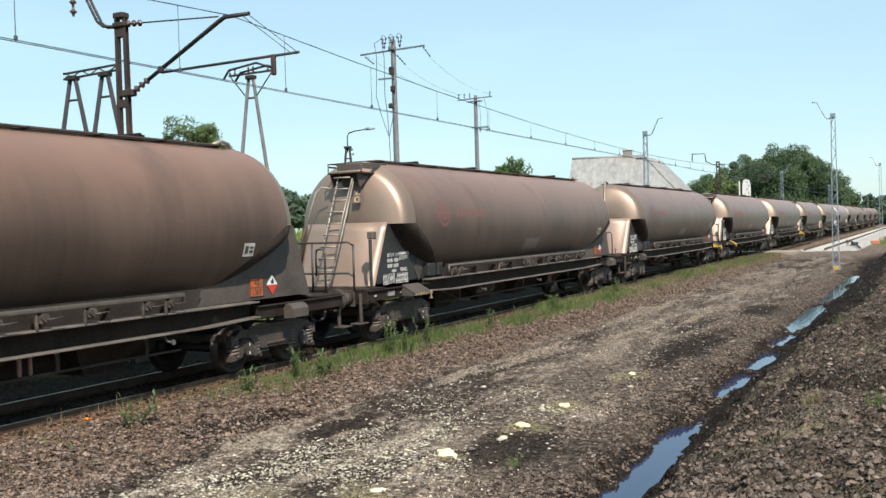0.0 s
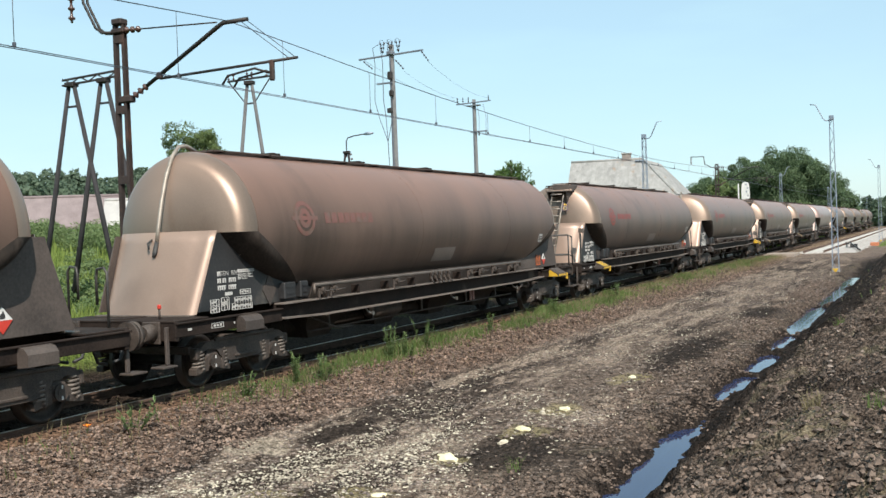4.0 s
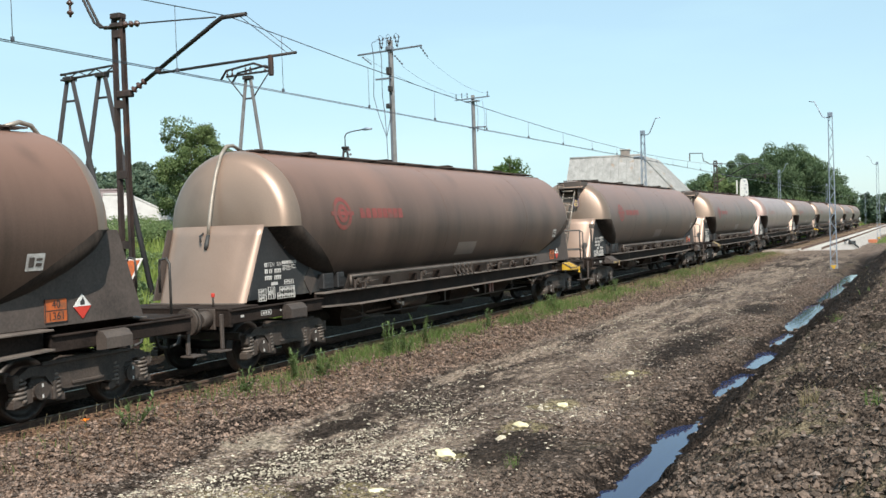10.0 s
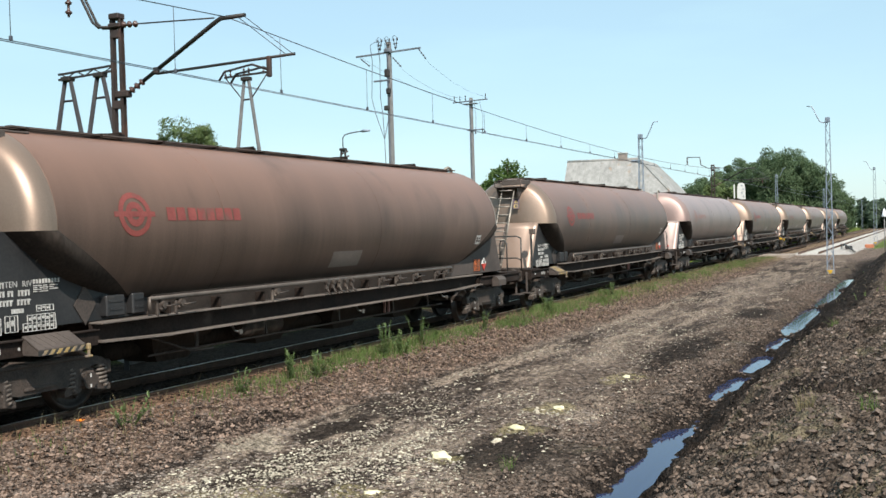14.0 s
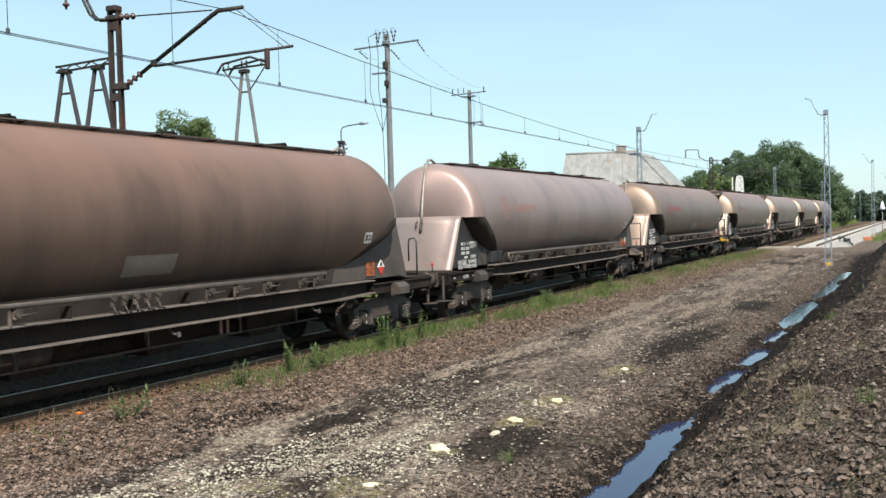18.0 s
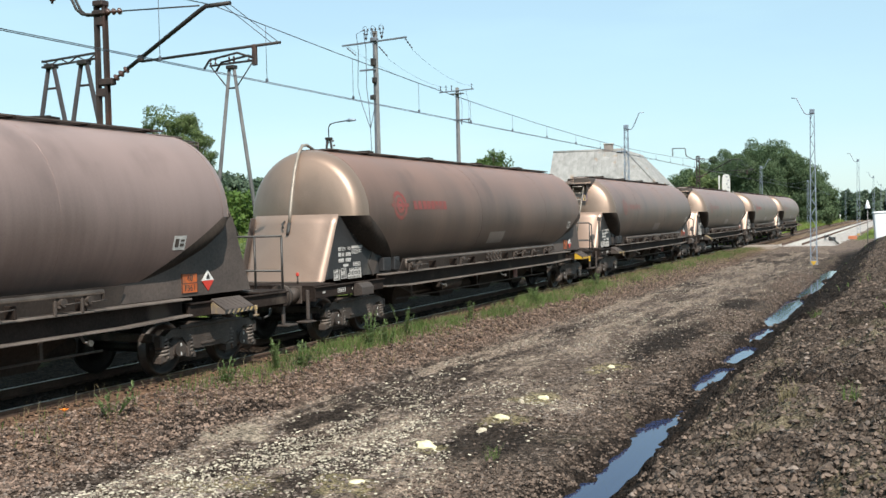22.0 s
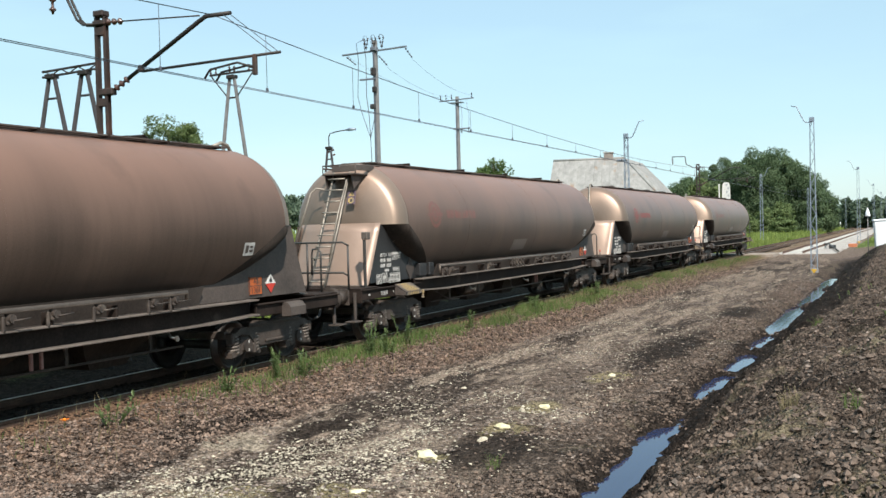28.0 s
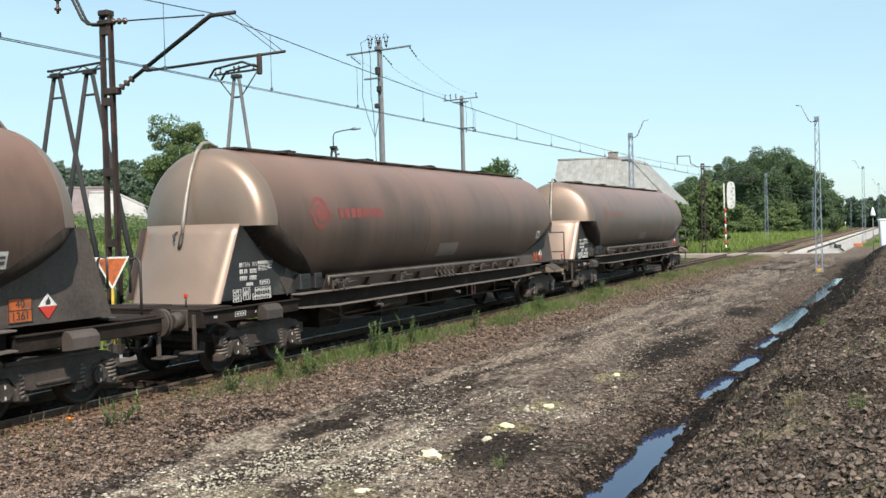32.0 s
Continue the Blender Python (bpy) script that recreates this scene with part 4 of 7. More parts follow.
    for side in (-1, 1):
        for y in (-3.7, 0.5, 4.6):
            g = Geo()
            g.tube([(side * 1.25, side * y, 0.97), (side * 1.33, side * y, 0.86), (side * 1.40, side * (y + 0.04), 0.84)], 0.022, 8)
            g.disc((side * 1.42, side * (y + 0.04), 0.84), (1, 0, 0), 0.045, 0.03, 12)
            part("brake_handle", g, STEEL, w, "pale handle below the sill")
        g = Geo()
        for dy in (0, 0.18):
            g.box((side * 1.18, side * (1.9 + dy), 0.82), (0.05, 0.05, 0.26), 0.01)
        part("release_lever", g, LEVER, w, "faded red brake release lever")
        g = Geo()
        g.tube([(side * 0.98, side * -5.6, 0.98), (side * 1.10, side * -4.6, 0.62), (side * 1.10, side * -4.0, 0.60)], 0.018, 6)
        part("brake_pull", g, BOGIE, w)
    # pipe run with valves
    for side in (-1, 1):
        pp = part("pipe_run", Geo().tube([(side * 1.43, side * -5.9, 1.40), (side * 1.43, side * -5.9, 1.575), (side * 1.43, side * 4.9, 1.575), (side * 1.43, side * 4.9, 1.44)], 0.036, 12), PIPE, w, "grey compressed-air pipe along the side")
        for y in (-5.62, -5.2, -2.6, 1.35, 2.1, 2.95, 4.1, 4.6):
            g = Geo()
            g.box((side * 1.38, side * y, 1.49), (0.06, 0.05, 0.20), 0.01)
            g.box((side * 1.42, side * y, 1.44), (0.10, 0.12, 0.14), 0.03)
            g.disc((side * 1.47, side * y, 1.47), (1, 0, 0), 0.06, 0.06, 12)
            g.box((side * 1.42, side * (y - 0.10), 1.40), (0.05, 0.05, 0.22), 0.012)
            g.tube([(side * 1.47, side * y, 1.44), (side * 1.55, side * (y + 0.04), 1.45), (side * 1.55, side * (y + 0.24), 1.46)], 0.013, 6)
            part("valve", g, BOGIE, pp)
        for y in (-0.9, -0.66, -0.42, -0.18, 0.06):
            g = Geo()
            g.box((side * 1.44, side * y, 1.475), (0.08, 0.07, 0.17), 0.02)
            g.disc((side * 1.47, side * y, 1.53), (1, 0, 0), 0.05, 0.05, 12)
            g.tube([(side * 1.46, side * y, 1.42), (side * 1.50, side * y, 1.33), (side * 1.50, side * (y + 0.10), 1.30)], 0.018, 8)
            part("valve", g, BOGIE, pp)
        for k in range(9):
            part("pipe_bracket", shared("bracket", lambda: Geo().box((0, 0, 1.40), (0.20, 0.05, 0.18), 0.01)), FRAME, pp, at=pose(side * 1.30, side * (-5.4 + 1.25 * k), 0))
        # small cases beside the lettering
        for y, ww in ((-6.35, 0.62), (-5.92 + 0.05, 0.42)):
            g = Geo()
            g.box((side * 1.11, side * y, 1.51), (0.16, ww * 0.62, 0.32), 0.02)
            g.box((side * 1.195, side * y, 1.58), (0.012, ww * 0.42, 0.03))
            g.box((side * 1.195, side * y, 1.46), (0.012, ww * 0.42, 0.03))
            part("side_case", g, PANEL, w, "small dusty side case")
        c = (side * 1.062, side * -6.85, 1.56)
        part("card_diamond", Geo().plate([(c[0], c[1] + side * a, c[2] + b) for a, b in ((0, 0.30), (0.21, 0), (0, -0.30), (-0.21, 0))], (side * 0.012, 0, 0)), SKIRT, w, "bare diamond placard holder")
    # lettering, reading from the left on both sides
    for side in (-1, 1):
        L = []
        for z, words in ((1.93, ((0, 0.09),)), (1.81, ((0, 0.10), (0.16, 0.26), (0.36, 0.58))), (1.685, ((0, 0.26), (0.34, 0.60)))):
            for a, b in words:
                q = a
                while q < b - 0.02:
                    L.append((-8.66 + q, -8.66 + min(q + 0.030, b), z, 0.080))
                    L.append((-8.66 + q, -8.66 + min(q + 0.052, b), z + 0.028 * (1 if len(L) % 4 else -1), 0.022))
                    q += 0.066
        for k in range(5):
            L.append((-8.44 + 0.048 * k, -8.405 + 0.048 * k, 1.57, 0.06))
        for k in range(9):
            L.append((-8.0 + 0.062 * k, -7.965 + 0.062 * k, 1.955, 0.060))
        for z, ends in ((1.895, 0.52), (1.868, 0.40), (1.841, 0.56), (1.814, 0.34)):
            q = 0.0
            while q < ends - 0.06:
                L.append((-8.0 + q, -8.0 + q + 0.075, z, 0.014))
                q += 0.09 + 0.02 * (len(L) % 3)
        for word, at in (("TEN", -8.43), ("RIV", -8.12)):
            part("marking", word_mesh(word, 0.115), LETTER, w, at=pose(side * (panel_x(1.93) + 0.006), side * read(at), 1.93, 0, 0, 90 if side > 0 else -90))
        for row in sorted({round(q[2] * 8) for q in L}):
            part("lettering", bars([q for q in L if round(q[2] * 8) == row], side, 1.197), LETTER, w, "line of white painted lettering")
        g = Geo()
        for y, z, ww, hh in ((-8.78, 1.44, 0.26, 0.10), (-8.78, 1.38 - 0.06, 0.26, 0.10), (-8.45, 1.40, 0.24, 0.22), (-7.78, 1.58, 0.34, 0.08), (-7.86, 1.44, 0.56, 0.11), (-7.90, 1.33, 0.66, 0.11)):
            ww *= 0.86
            q = frame_marks(side, 1.197, y, z, ww, hh)
            g.add(q.v, q.f)
            for k in range(int(ww / 0.075)):
                g.box((side * (panel_x(z) + 0.003), side * (read(y) - ww / 2 + 0.045 + 0.075 * k), z + 0.012 * (k % 2)), (0.016, 0.034, hh * 0.36))
                g.box((side * (panel_x(z) + 0.003), side * (read(y) - ww / 2 + 0.080 + 0.075 * k), z), (0.016, 0.007, hh * 0.9))
        part("data_panel", g, LETTER, w)
        g = frame_marks(side, 1.365, -8.75, 1.09, 0.30, 0.08)
        for k in range(3):
            g.box((side * 1.365, side * (-8.83 + 0.08 * k), 1.09), (0.005, 0.05, 0.04))
        part("frame_marking", g, LETTER, w)
        for y, ww in ((-8.3, 0.03), (-9.45, 0.09)):
            part("frame_marking", Geo().box((side * 1.365, side * y, 1.09), (0.005, ww, 0.04)), LETTER, w)
        # emblem and brand bars on the tank
        em = Geo()
        outline = [(0.34 * math.cos(k / 32 * math.tau), 0.34 * math.sin(k / 32 * math.tau)) for k in range(32)]

        def on_tank(u, v, lift=0.004):
            """Tank point at u along the reading direction, v above mid height along the curve."""
            a = v / RAD
            return (side * (RAD + lift) * math.cos(a), side * u, MID + (RAD + lift) * math.sin(a))

        for k0, k1 in ((1.0, 0.74), (0.56, 0.26)):
            em.loft([[on_tank(-6.20 + p * k, 0.23 + q * k, 0.005) for p, q in outline] for k in (k0, 0.5 * (k0 + k1), k1)], True, False, False)
        em.loft([[on_tank(-6.20 + u, 0.19 + 0.08 * d, 0.006) for u in (-0.43, -0.2, 0.2, 0.43)] for d in (0, 0.5, 1)], False)
        part("emblem", em, RED, w, "faded red round emblem")
        for k in range(8):
            em = Geo()
            u = -5.50 + 0.232 * k + (0.03 if k > 1 else 0)
            tall = 5
            em.loft([[on_tank(u, 0.13 + 0.042 * j, 0.005), on_tank(u + 0.195, 0.13 + 0.042 * j, 0.005)] for j in range(tall + 1)], False)
            part("brand_bar", em, RED, w, "faded red bar beside the emblem")
        # bare plate low on the tank, and a small white notice
        em = Geo()
        em.loft([[on_tank(-0.55, -0.88 + 0.06 * j, 0.008), on_tank(0.60, -0.88 + 0.06 * j, 0.008)] for j in range(7)], False)
        part("tank_plate", em, PATCH, w, "bare grey plate on the tank")
        em = Geo()
        em.add([on_tank(6.62 + a * 0.15, -0.42 + b * 0.12, 0.006) for a, b in ((-1, -1), (1, -1), (1, 1), (-1, 1))], [(0, 1, 2, 3)])
        nt = part("notice", em, LETTER, w, "small white framed notice")
        for du, dv, hu, hv in ((-0.065, 0.0, 0.09, 0.14), (0.06, 0.04, 0.10, 0.035), (0.06, -0.035, 0.10, 0.05)):
            em = Geo().add([on_tank(6.62 + du + a * hu / 2, -0.42 + dv + b * hv / 2, 0.008) for a, b in ((-1, -1), (1, -1), (1, 1), (-1, 1))], [(0, 1, 2, 3)])
            part("notice_bar", em, SKIRT, nt)
        # hazard plates
        pl = part("hazard_plate", Geo().box((side * ((panel_x(1.52) + 0.045) + 0.008), side * 7.24, 1.535), (0.012, 0.40, 0.34), 0.003), ORANGE, w, "orange hazard number plate")
        g = Geo()
        for dy, dz, sy, sz in ((0, 0.165, 0.40, 0.012), (0, -0.165, 0.40, 0.012), (-0.195, 0, 0.012, 0.34), (0.195, 0, 0.012, 0.34), (0, 0, 0.40, 0.012)):
            g.box((side * ((panel_x(1.52) + 0.045) + 0.016), side * (7.24 + dy), 1.535 + dz), (0.006, sy, sz))
        part("plate_border", g, BLACK, pl)
        for word, dz in (("40", 0.08), ("1361", -0.085)):
            part("plate_number", word_mesh(word, 0.155), BLACK, pl, at=pose(side * ((panel_x(1.52) + 0.045) + 0.0175), side * 7.24, 1.535 + dz, 0, 0, 90 if side > 0 else -90))
        hz = part("hazard_diamond", Geo().plate([(side * ((panel_x(1.5) + 0.045) + 0.004), side * (7.72 + a), 1.555 + b) for a, b in ((0, 0.18), (0.165, 0), (-0.165, 0))], (side * 0.012, 0, 0)), WHITE, w, "white and red flammable diamond")
        part("red_half", Geo().plate([(side * ((panel_x(1.5) + 0.045) + 0.004), side * (7.72 + a), 1.552 + b) for a, b in ((0.165, 0), (0, -0.18), (-0.165, 0))], (side * 0.012, 0, 0)), SIGNRED, hz)
        part("flame", Geo().plate([(side * ((panel_x(1.5) + 0.045) + 0.017), side * (7.72 + a), 1.595 + b) for a, b in ((-0.04, -0.02), (0.04, -0.02), (0.045, 0.02), (0.01, 0.09), (-0.015, 0.05), (-0.045, 0.03))], (side * 0.003, 0, 0)), BLACK, hz)
        g = frame_marks(side, 1.105, 7.99, 1.58, 0.26, 0.26)
        part("card_frame", g, FRAME, w)
    # headstocks, buffers and couplings
    for e in (-1, 1):
        g = Geo()
        g.box((0, e * (HEAD - 0.05), 1.08), (2.7, 0.10, 0.32), 0.015)
        g.box((0, e * (HEAD - 0.42), 1.235), (2.66, 0.86, 0.03), 0.006)
        part("headstock", g, FRAME, w)
        for side in (-1, 1):
            g = Geo()
            y = e * HEAD
            g.tube([(side * 0.875, y, 1.06), (side * 0.875, y + e * 0.25, 1.06)], [0.16, 0.13], 18)
            g.tube([(side * 0.875, y + e * 0.22, 1.06), (side * 0.875, y + e * 0.44, 1.06)], 0.095, 16)
            g.tube([(side * 0.875, y + e * 0.43, 1.06), (side * 0.875, y + e * 0.485, 1.06)], [0.235, 0.225], 24)
            g.box((side * 0.875, y + e * 0.02, 1.06), (0.36, 0.04, 0.36), 0.01)
            part("buffer", g, BOGIE, w, "round buffer on the headstock")
            g = Geo()
            x = side * 1.22
            yy = e * (HEAD + 0.06)
            g.box((x, yy, 0.86), (0.05, 0.07, 0.60), 0.008)
            g.box((x + side * 0.02, yy + e * 0.10, 0.54), (0.26, 0.34, 0.03), 0.006)
            part("step", g, SKIRT, w, "hanging shunter's step")
        g = Geo()
        g.tube([(0, e * HEAD, 1.02), (0, e * (HEAD + 0.25), 1.0)], 0.05, 10)
        g.box((0, e * (HEAD + 0.32), 0.98), (0.10, 0.22, 0.14), 0.03)
        g.tube([(0.06, e * (HEAD + 0.3), 0.98), (0.06, e * (HEAD + 0.48), 0.90)], 0.025, 8)
        part("coupling", g, BOGIE, w)
        for x in (-0.42, 0.42):
            g = Geo().tube([(x, e * HEAD, 0.98), (x, e * (HEAD + 0.16), 0.90), (x, e * (HEAD + 0.26), 0.66), (x, e * (HEAD + 0.44), 0.62)], 0.028, 8)
            part("brake_hose", g, BLACK, w)
    # ladder end at -y
    yl = -(SEAM + 1.52)
    g = Geo()
    for x in (-0.21, 0.21):
        g.tube([(x + 0.17, -(SEAM + 0.74), 3.98), (x + 0.12, -(SEAM + 1.29), 2.62), (x + 0.07, -(SEAM + 1.90), 1.26)], 0.022, 8)
    lad = part("ladder", g, LADDER, w, "pale steel ladder up the wagon end")
    for k in range(10):
        u = (k + 0.5) / 10
        z = 1.26 + u * 2.6
        yy = -(SEAM + 1.92) + (0.5 * min(u / 0.5, 1) + (0.44 * max(0, u - 0.5) / 0.5))
        part("rung", Geo().tube([(-0.10 + 0.1 * (u - 0.5), yy, z), (0.34 + 0.1 * (u - 0.5), yy, z)], 0.017, 6), LADDER, lad)
    part("hand_rail", Geo().tube([(0.45, -(SEAM + 1.05), 3.70), (0.43, -(SEAM + 1.45), 2.9), (0.37, -(SEAM + 1.75), 1.95)], 0.018, 8), LADDER, lad)
    part("hand_rail", Geo().tube([(-0.20, -(SEAM + 0.95), 3.50), (-0.42, -(SEAM + 0.98), 3.54), (-0.50, -(SEAM + 1.10), 3.42), (-0.66, -(SEAM + 1.52), 2.30)], 0.02, 8), LADDER, lad)
    g = Geo()
    g.box((0.20, -(SEAM + 0.62), 3.84), (0.86, 0.80, 0.04), 0.01)
    for x in (-0.24, 0.64):
        g.box((x, -(SEAM + 0.52), 3.99), (0.03, 0.86, 0.13 if x > 0 else 0.04), 0.008)
    g.box((0.32, -(SEAM + 0.96), 3.97), (0.62, 0.025, 0.15), 0.008)
    for p, q in (((-0.24, 0.96, 3.84), (-0.24, 0.96, 4.05)), ((-0.24, 0.96, 4.05), (-0.24, 0.12, 4.08)), ((-0.24, 0.96, 4.05), (0.64, 0.96, 4.07)), ((0.64, 0.96, 3.84), (0.64, 0.96, 4.07))):
        g.tube([(p[0], -(SEAM + p[1]), p[2]), (q[0], -(SEAM + q[1]), q[2])], 0.014, 6)
    for x in (-0.2, 0.5):
        g.plate([(x, -(SEAM + 0.95), 3.82), (x, -(SEAM + 0.30), 3.82), (x, -(SEAM + 0.85), 3.50)], (0.03, 0, 0))
    g.box((0.02, -(SEAM - 0.1), 4.08), (1.0, 0.7, 0.03), 0.008)
    part("landing", g, REAR, w, "dark landing box at the top of the ladder")
    g = Geo()
    for z in (2.27, 1.60):
        g.tube([(-1.25, -(HEAD + 0.02), z), (0.92, -(HEAD + 0.02), z), (1.05, -(HEAD - 0.02), z - 0.08)], 0.022, 8)
    for x in (-1.25, -0.62, 0.0, 1.05):
        g.tube([(x, -(HEAD + 0.02), 1.22), (x, -(HEAD + 0.02), 2.26 if x < 1 else 2.19)], 0.024, 8)
    part("platform_rail", g, RAILPOST, w, "dark tube railing round the end platform")
    g = Geo()
    g.box((1.22, -(HEAD - 0.42), 1.78), (0.06, 0.06, 1.06), 0.01)
    lb = part("lamp_post", g, RAILPOST, w)
    part("lamp_box", Geo().box((1.25, -(HEAD - 0.44), 2.40), (0.16, 0.16, 0.17), 0.02), PIPE, lb, "small grey box on a post")
    tilt = pose(0.40, -(SEAM + 0.76), 3.30, -20, 0, 12)

    def on_label(pts, lift):
        return Geo().plate([tuple(tilt @ Vector((u, -lift, v))) for u, v in pts], tuple(tilt.to_3x3() @ Vector((0, -0.006, 0))))

    hl = part("hazard_label", on_label([(-0.10, -0.17), (0.10, -0.17), (0.10, 0.17), (-0.10, 0.17)], 0.0), LABEL, w, "faded violet warning label on the tank end")
    ring = [(0.078 * math.cos(k * math.tau / 16), -0.078 + 0.078 * math.sin(k * math.tau / 16)) for k in range(16)]
    part("label_disc", on_label(ring, 0.006), DUSTY_YELLOW, hl)
    part("disc_mark", on_label([(-0.028, -0.115), (0.028, -0.115), (0.028, -0.045), (-0.028, -0.045)], 0.012), BLACK, hl)
    part("label_triangle", on_label([(-0.075, 0.03), (0.075, 0.03), (0.0, 0.15)], 0.006), YELLOW, hl)
    # plain end at +y
    g = Geo()
    g.tube([(0.16, SEAM - 0.40, 4.19), (0.15, SEAM - 0.12, 4.28), (0.12, SEAM + 0.12, 4.25), (0.07, SEAM + 0.36, 4.06), (0.02, SEAM + 0.60, 3.68), (-0.03, SEAM + 0.80, 3.22), (-0.06, SEAM + 0.94, 2.78), (-0.07, SEAM + 1.00, 2.50)], 0.036, 10)
    vp = part("vent_pipe", g, LADDER, w, "curved grey pipe over the tank end")
    part("pipe_end", Geo().tube([(-0.07, SEAM + 1.00, 2.52), (-0.07, SEAM + 1.06, 2.34), (-0.07, SEAM + 1.10, 2.26)], [0.04, 0.045, 0.03], 10), BLACK, vp)
    part("pipe_hook", Geo().tube([(0.06, SEAM + 0.98, 2.56), (0.06, SEAM + 1.09, 2.50), (0.02, SEAM + 1.11, 2.40)], 0.02, 6), BLACK, vp)
    for x in (1.0,):
        g = Geo()
        yy = HEAD - 0.06
        g.tube([(x, yy, 1.22), (x, yy, 2.08), (x - 0.06 * x, yy, 2.16), (x - 0.2 * x, yy, 2.14), (x - 0.22 * x, yy, 2.02), (x - 0.22 * x, yy, 1.60)], 0.022, 8)
        part("grab_rail", g, RAILPOST, w)
    g = Geo().tube([(-0.72, HEAD - 0.35, 1.24), (-0.72, HEAD - 0.35, 1.42)], 0.018, 8)
    hh = part("valve_handle", g, BOGIE, w)
    part("knob", Geo().box((-0.72, HEAD - 0.35, 1.45), (0.06, 0.06, 0.08), 0.015), SIGNRED, hh, "red handle knob")
    # jacking boxes at the plain end, striped folding covers at the ladder end
    for side in (-1, 1):
        g = Geo()
        g.plate([(side * 1.36, 7.72, 0.92), (side * 1.56, 7.72, 0.94), (side * 1.56, 7.72, 1.10), (side * 1.49, 7.72, 1.18), (side * 1.36, 7.72, 1.21)], (0, 0.52, 0))
        part("jacking_box", g, SKIRT, w, "bevelled jacking box on the sill")
        yb = -7.86
        g = Geo()
        g.plate([(side * 1.38, yb - 0.40, 1.235), (side * 1.38, yb + 0.40, 1.235), (side * 1.68, yb + 0.40, 1.06), (side * 1.68, yb - 0.40, 1.06)], (0, 0, 0.02))
        cv = part("step_cover", g, REAR, w, "folding step cover with warning stripes")
        for k in range(6):
            a = -0.36 + 0.125 * k
            part("stripe", Geo().plate([(side * 1.682, yb + side * (a + q), z) for q, z in ((0, 1.00), (0.06, 1.00), (0.12, 1.065), (0.06, 1.065))], (side * 0.006, 0, 0)), YELLOW, cv)
            if k < 5:
                part("top_stripe", Geo().plate([(side * x, yb + side * (a + 0.10 + q), z + 0.024) for x, q, z in ((1.40, -0.09, 1.223), (1.40, -0.02, 1.223), (1.67, 0.07, 1.066), (1.67, 0.0, 1.066))], (0, 0, 0.004)), YELLOW, cv)
        part("cover_edge", Geo().box((side * 1.675, yb, 1.032), (0.012, 0.80, 0.07)), BLACK, cv)
        part("cover_side", Geo().plate([(side * 1.38, yb - 0.40, 1.0), (side * 1.38, yb - 0.40, 1.225), (side * 1.67, yb - 0.40, 1.05), (side * 1.67, yb - 0.40, 1.0)], (0, 0.01, 0)), REAR, cv)
        part("cover_side", Geo().plate([(side * 1.38, yb + 0.40, 1.0), (side * 1.38, yb + 0.40, 1.225), (side * 1.67, yb + 0.40, 1.05), (side * 1.67, yb + 0.40, 1.0)], (0, 0.01, 0)), YELLOW, cv)
        g = Geo()
        yh = yb + side * 0.47
        g.box((side * 1.67, yh, 1.03), (0.06, 0.06, 0.09), 0.015)
        g.box((side * 1.67, yh, 0.95), (0.045, 0.035, 0.10), 0.01)
        g.box((side * 1.67, yh, 0.895), (0.055, 0.12, 0.035), 0.012)
        part("tie_hook", g, YELLOW, cv, "yellow cast tie-down hook")
    add_bogie(w, -7.75)
    add_bogie(w, 7.75)
    return w


def travel(t):
    """Where the seam of the leading end of wagon zero lies along y at t seconds."""
    u = (t - 16) / 16
    return -106.37 - 105.25 * u + 0.54 * u * u


# True: the ladder end leads
LADDER_FIRST = (True, True, False, True, False, True, True, False, False, True, True, False, False)


def wagon_pose(k, t):
    return pose(TRACK, travel(t) + k * WAGON + 8.0, 0, 0, 0, 0 if LADDER_FIRST[k] else 180)


wagons = [build_wagon()]
for k in range(1, 13):
    wagons.append(copy_thing(wagons[0], wagon_pose(k, 0)))
wagons[0].matrix_basis = wagon_pose(0, 0)
for ob in wagons[7].children_recursive:
    if ob.type == "MESH" and ob.data.materials[0] in (TANK, DOME, END_SHEET):
        ob.material_slots[0].link = "OBJECT"
        ob.material_slots[0].material = PALE_SHEET if ob.data.materials[0] is END_SHEET else TANK_PALE
for k, wg in enumerate(wagons):
    # thick dust on most of the striped covers, one is still bright
    for ob in wg.children_recursive:
        if k not in (2, 3, 4, 8) and ob.type == "MESH" and ob.data.materials[0] is YELLOW:
            ob.material_slots[0].link = "OBJECT"
            ob.material_slots[0].material = REAR if ob.name.startswith("top_stripe") and k % 2 else DUSTY_YELLOW
        elif k in (2, 8) and ob.name.startswith("top_stripe"):
            ob.material_slots[0].link = "OBJECT"
            ob.material_slots[0].material = REAR
for k in (0, 1, 2, 7, 9, 10, 12):
    # the emblem has nearly gone under the dust
    for ob in wagons[k].children_recursive:
        if ob.type == "MESH" and ob.data.materials[0] is RED:
            ob.material_slots[0].link = "OBJECT"
            ob.material_slots[0].material = PALE_RED if k == 7 else FAINT_RED
wagons[7]["label"] = "pale pinkish-grey dusty bulk hopper wagon on two bogies"

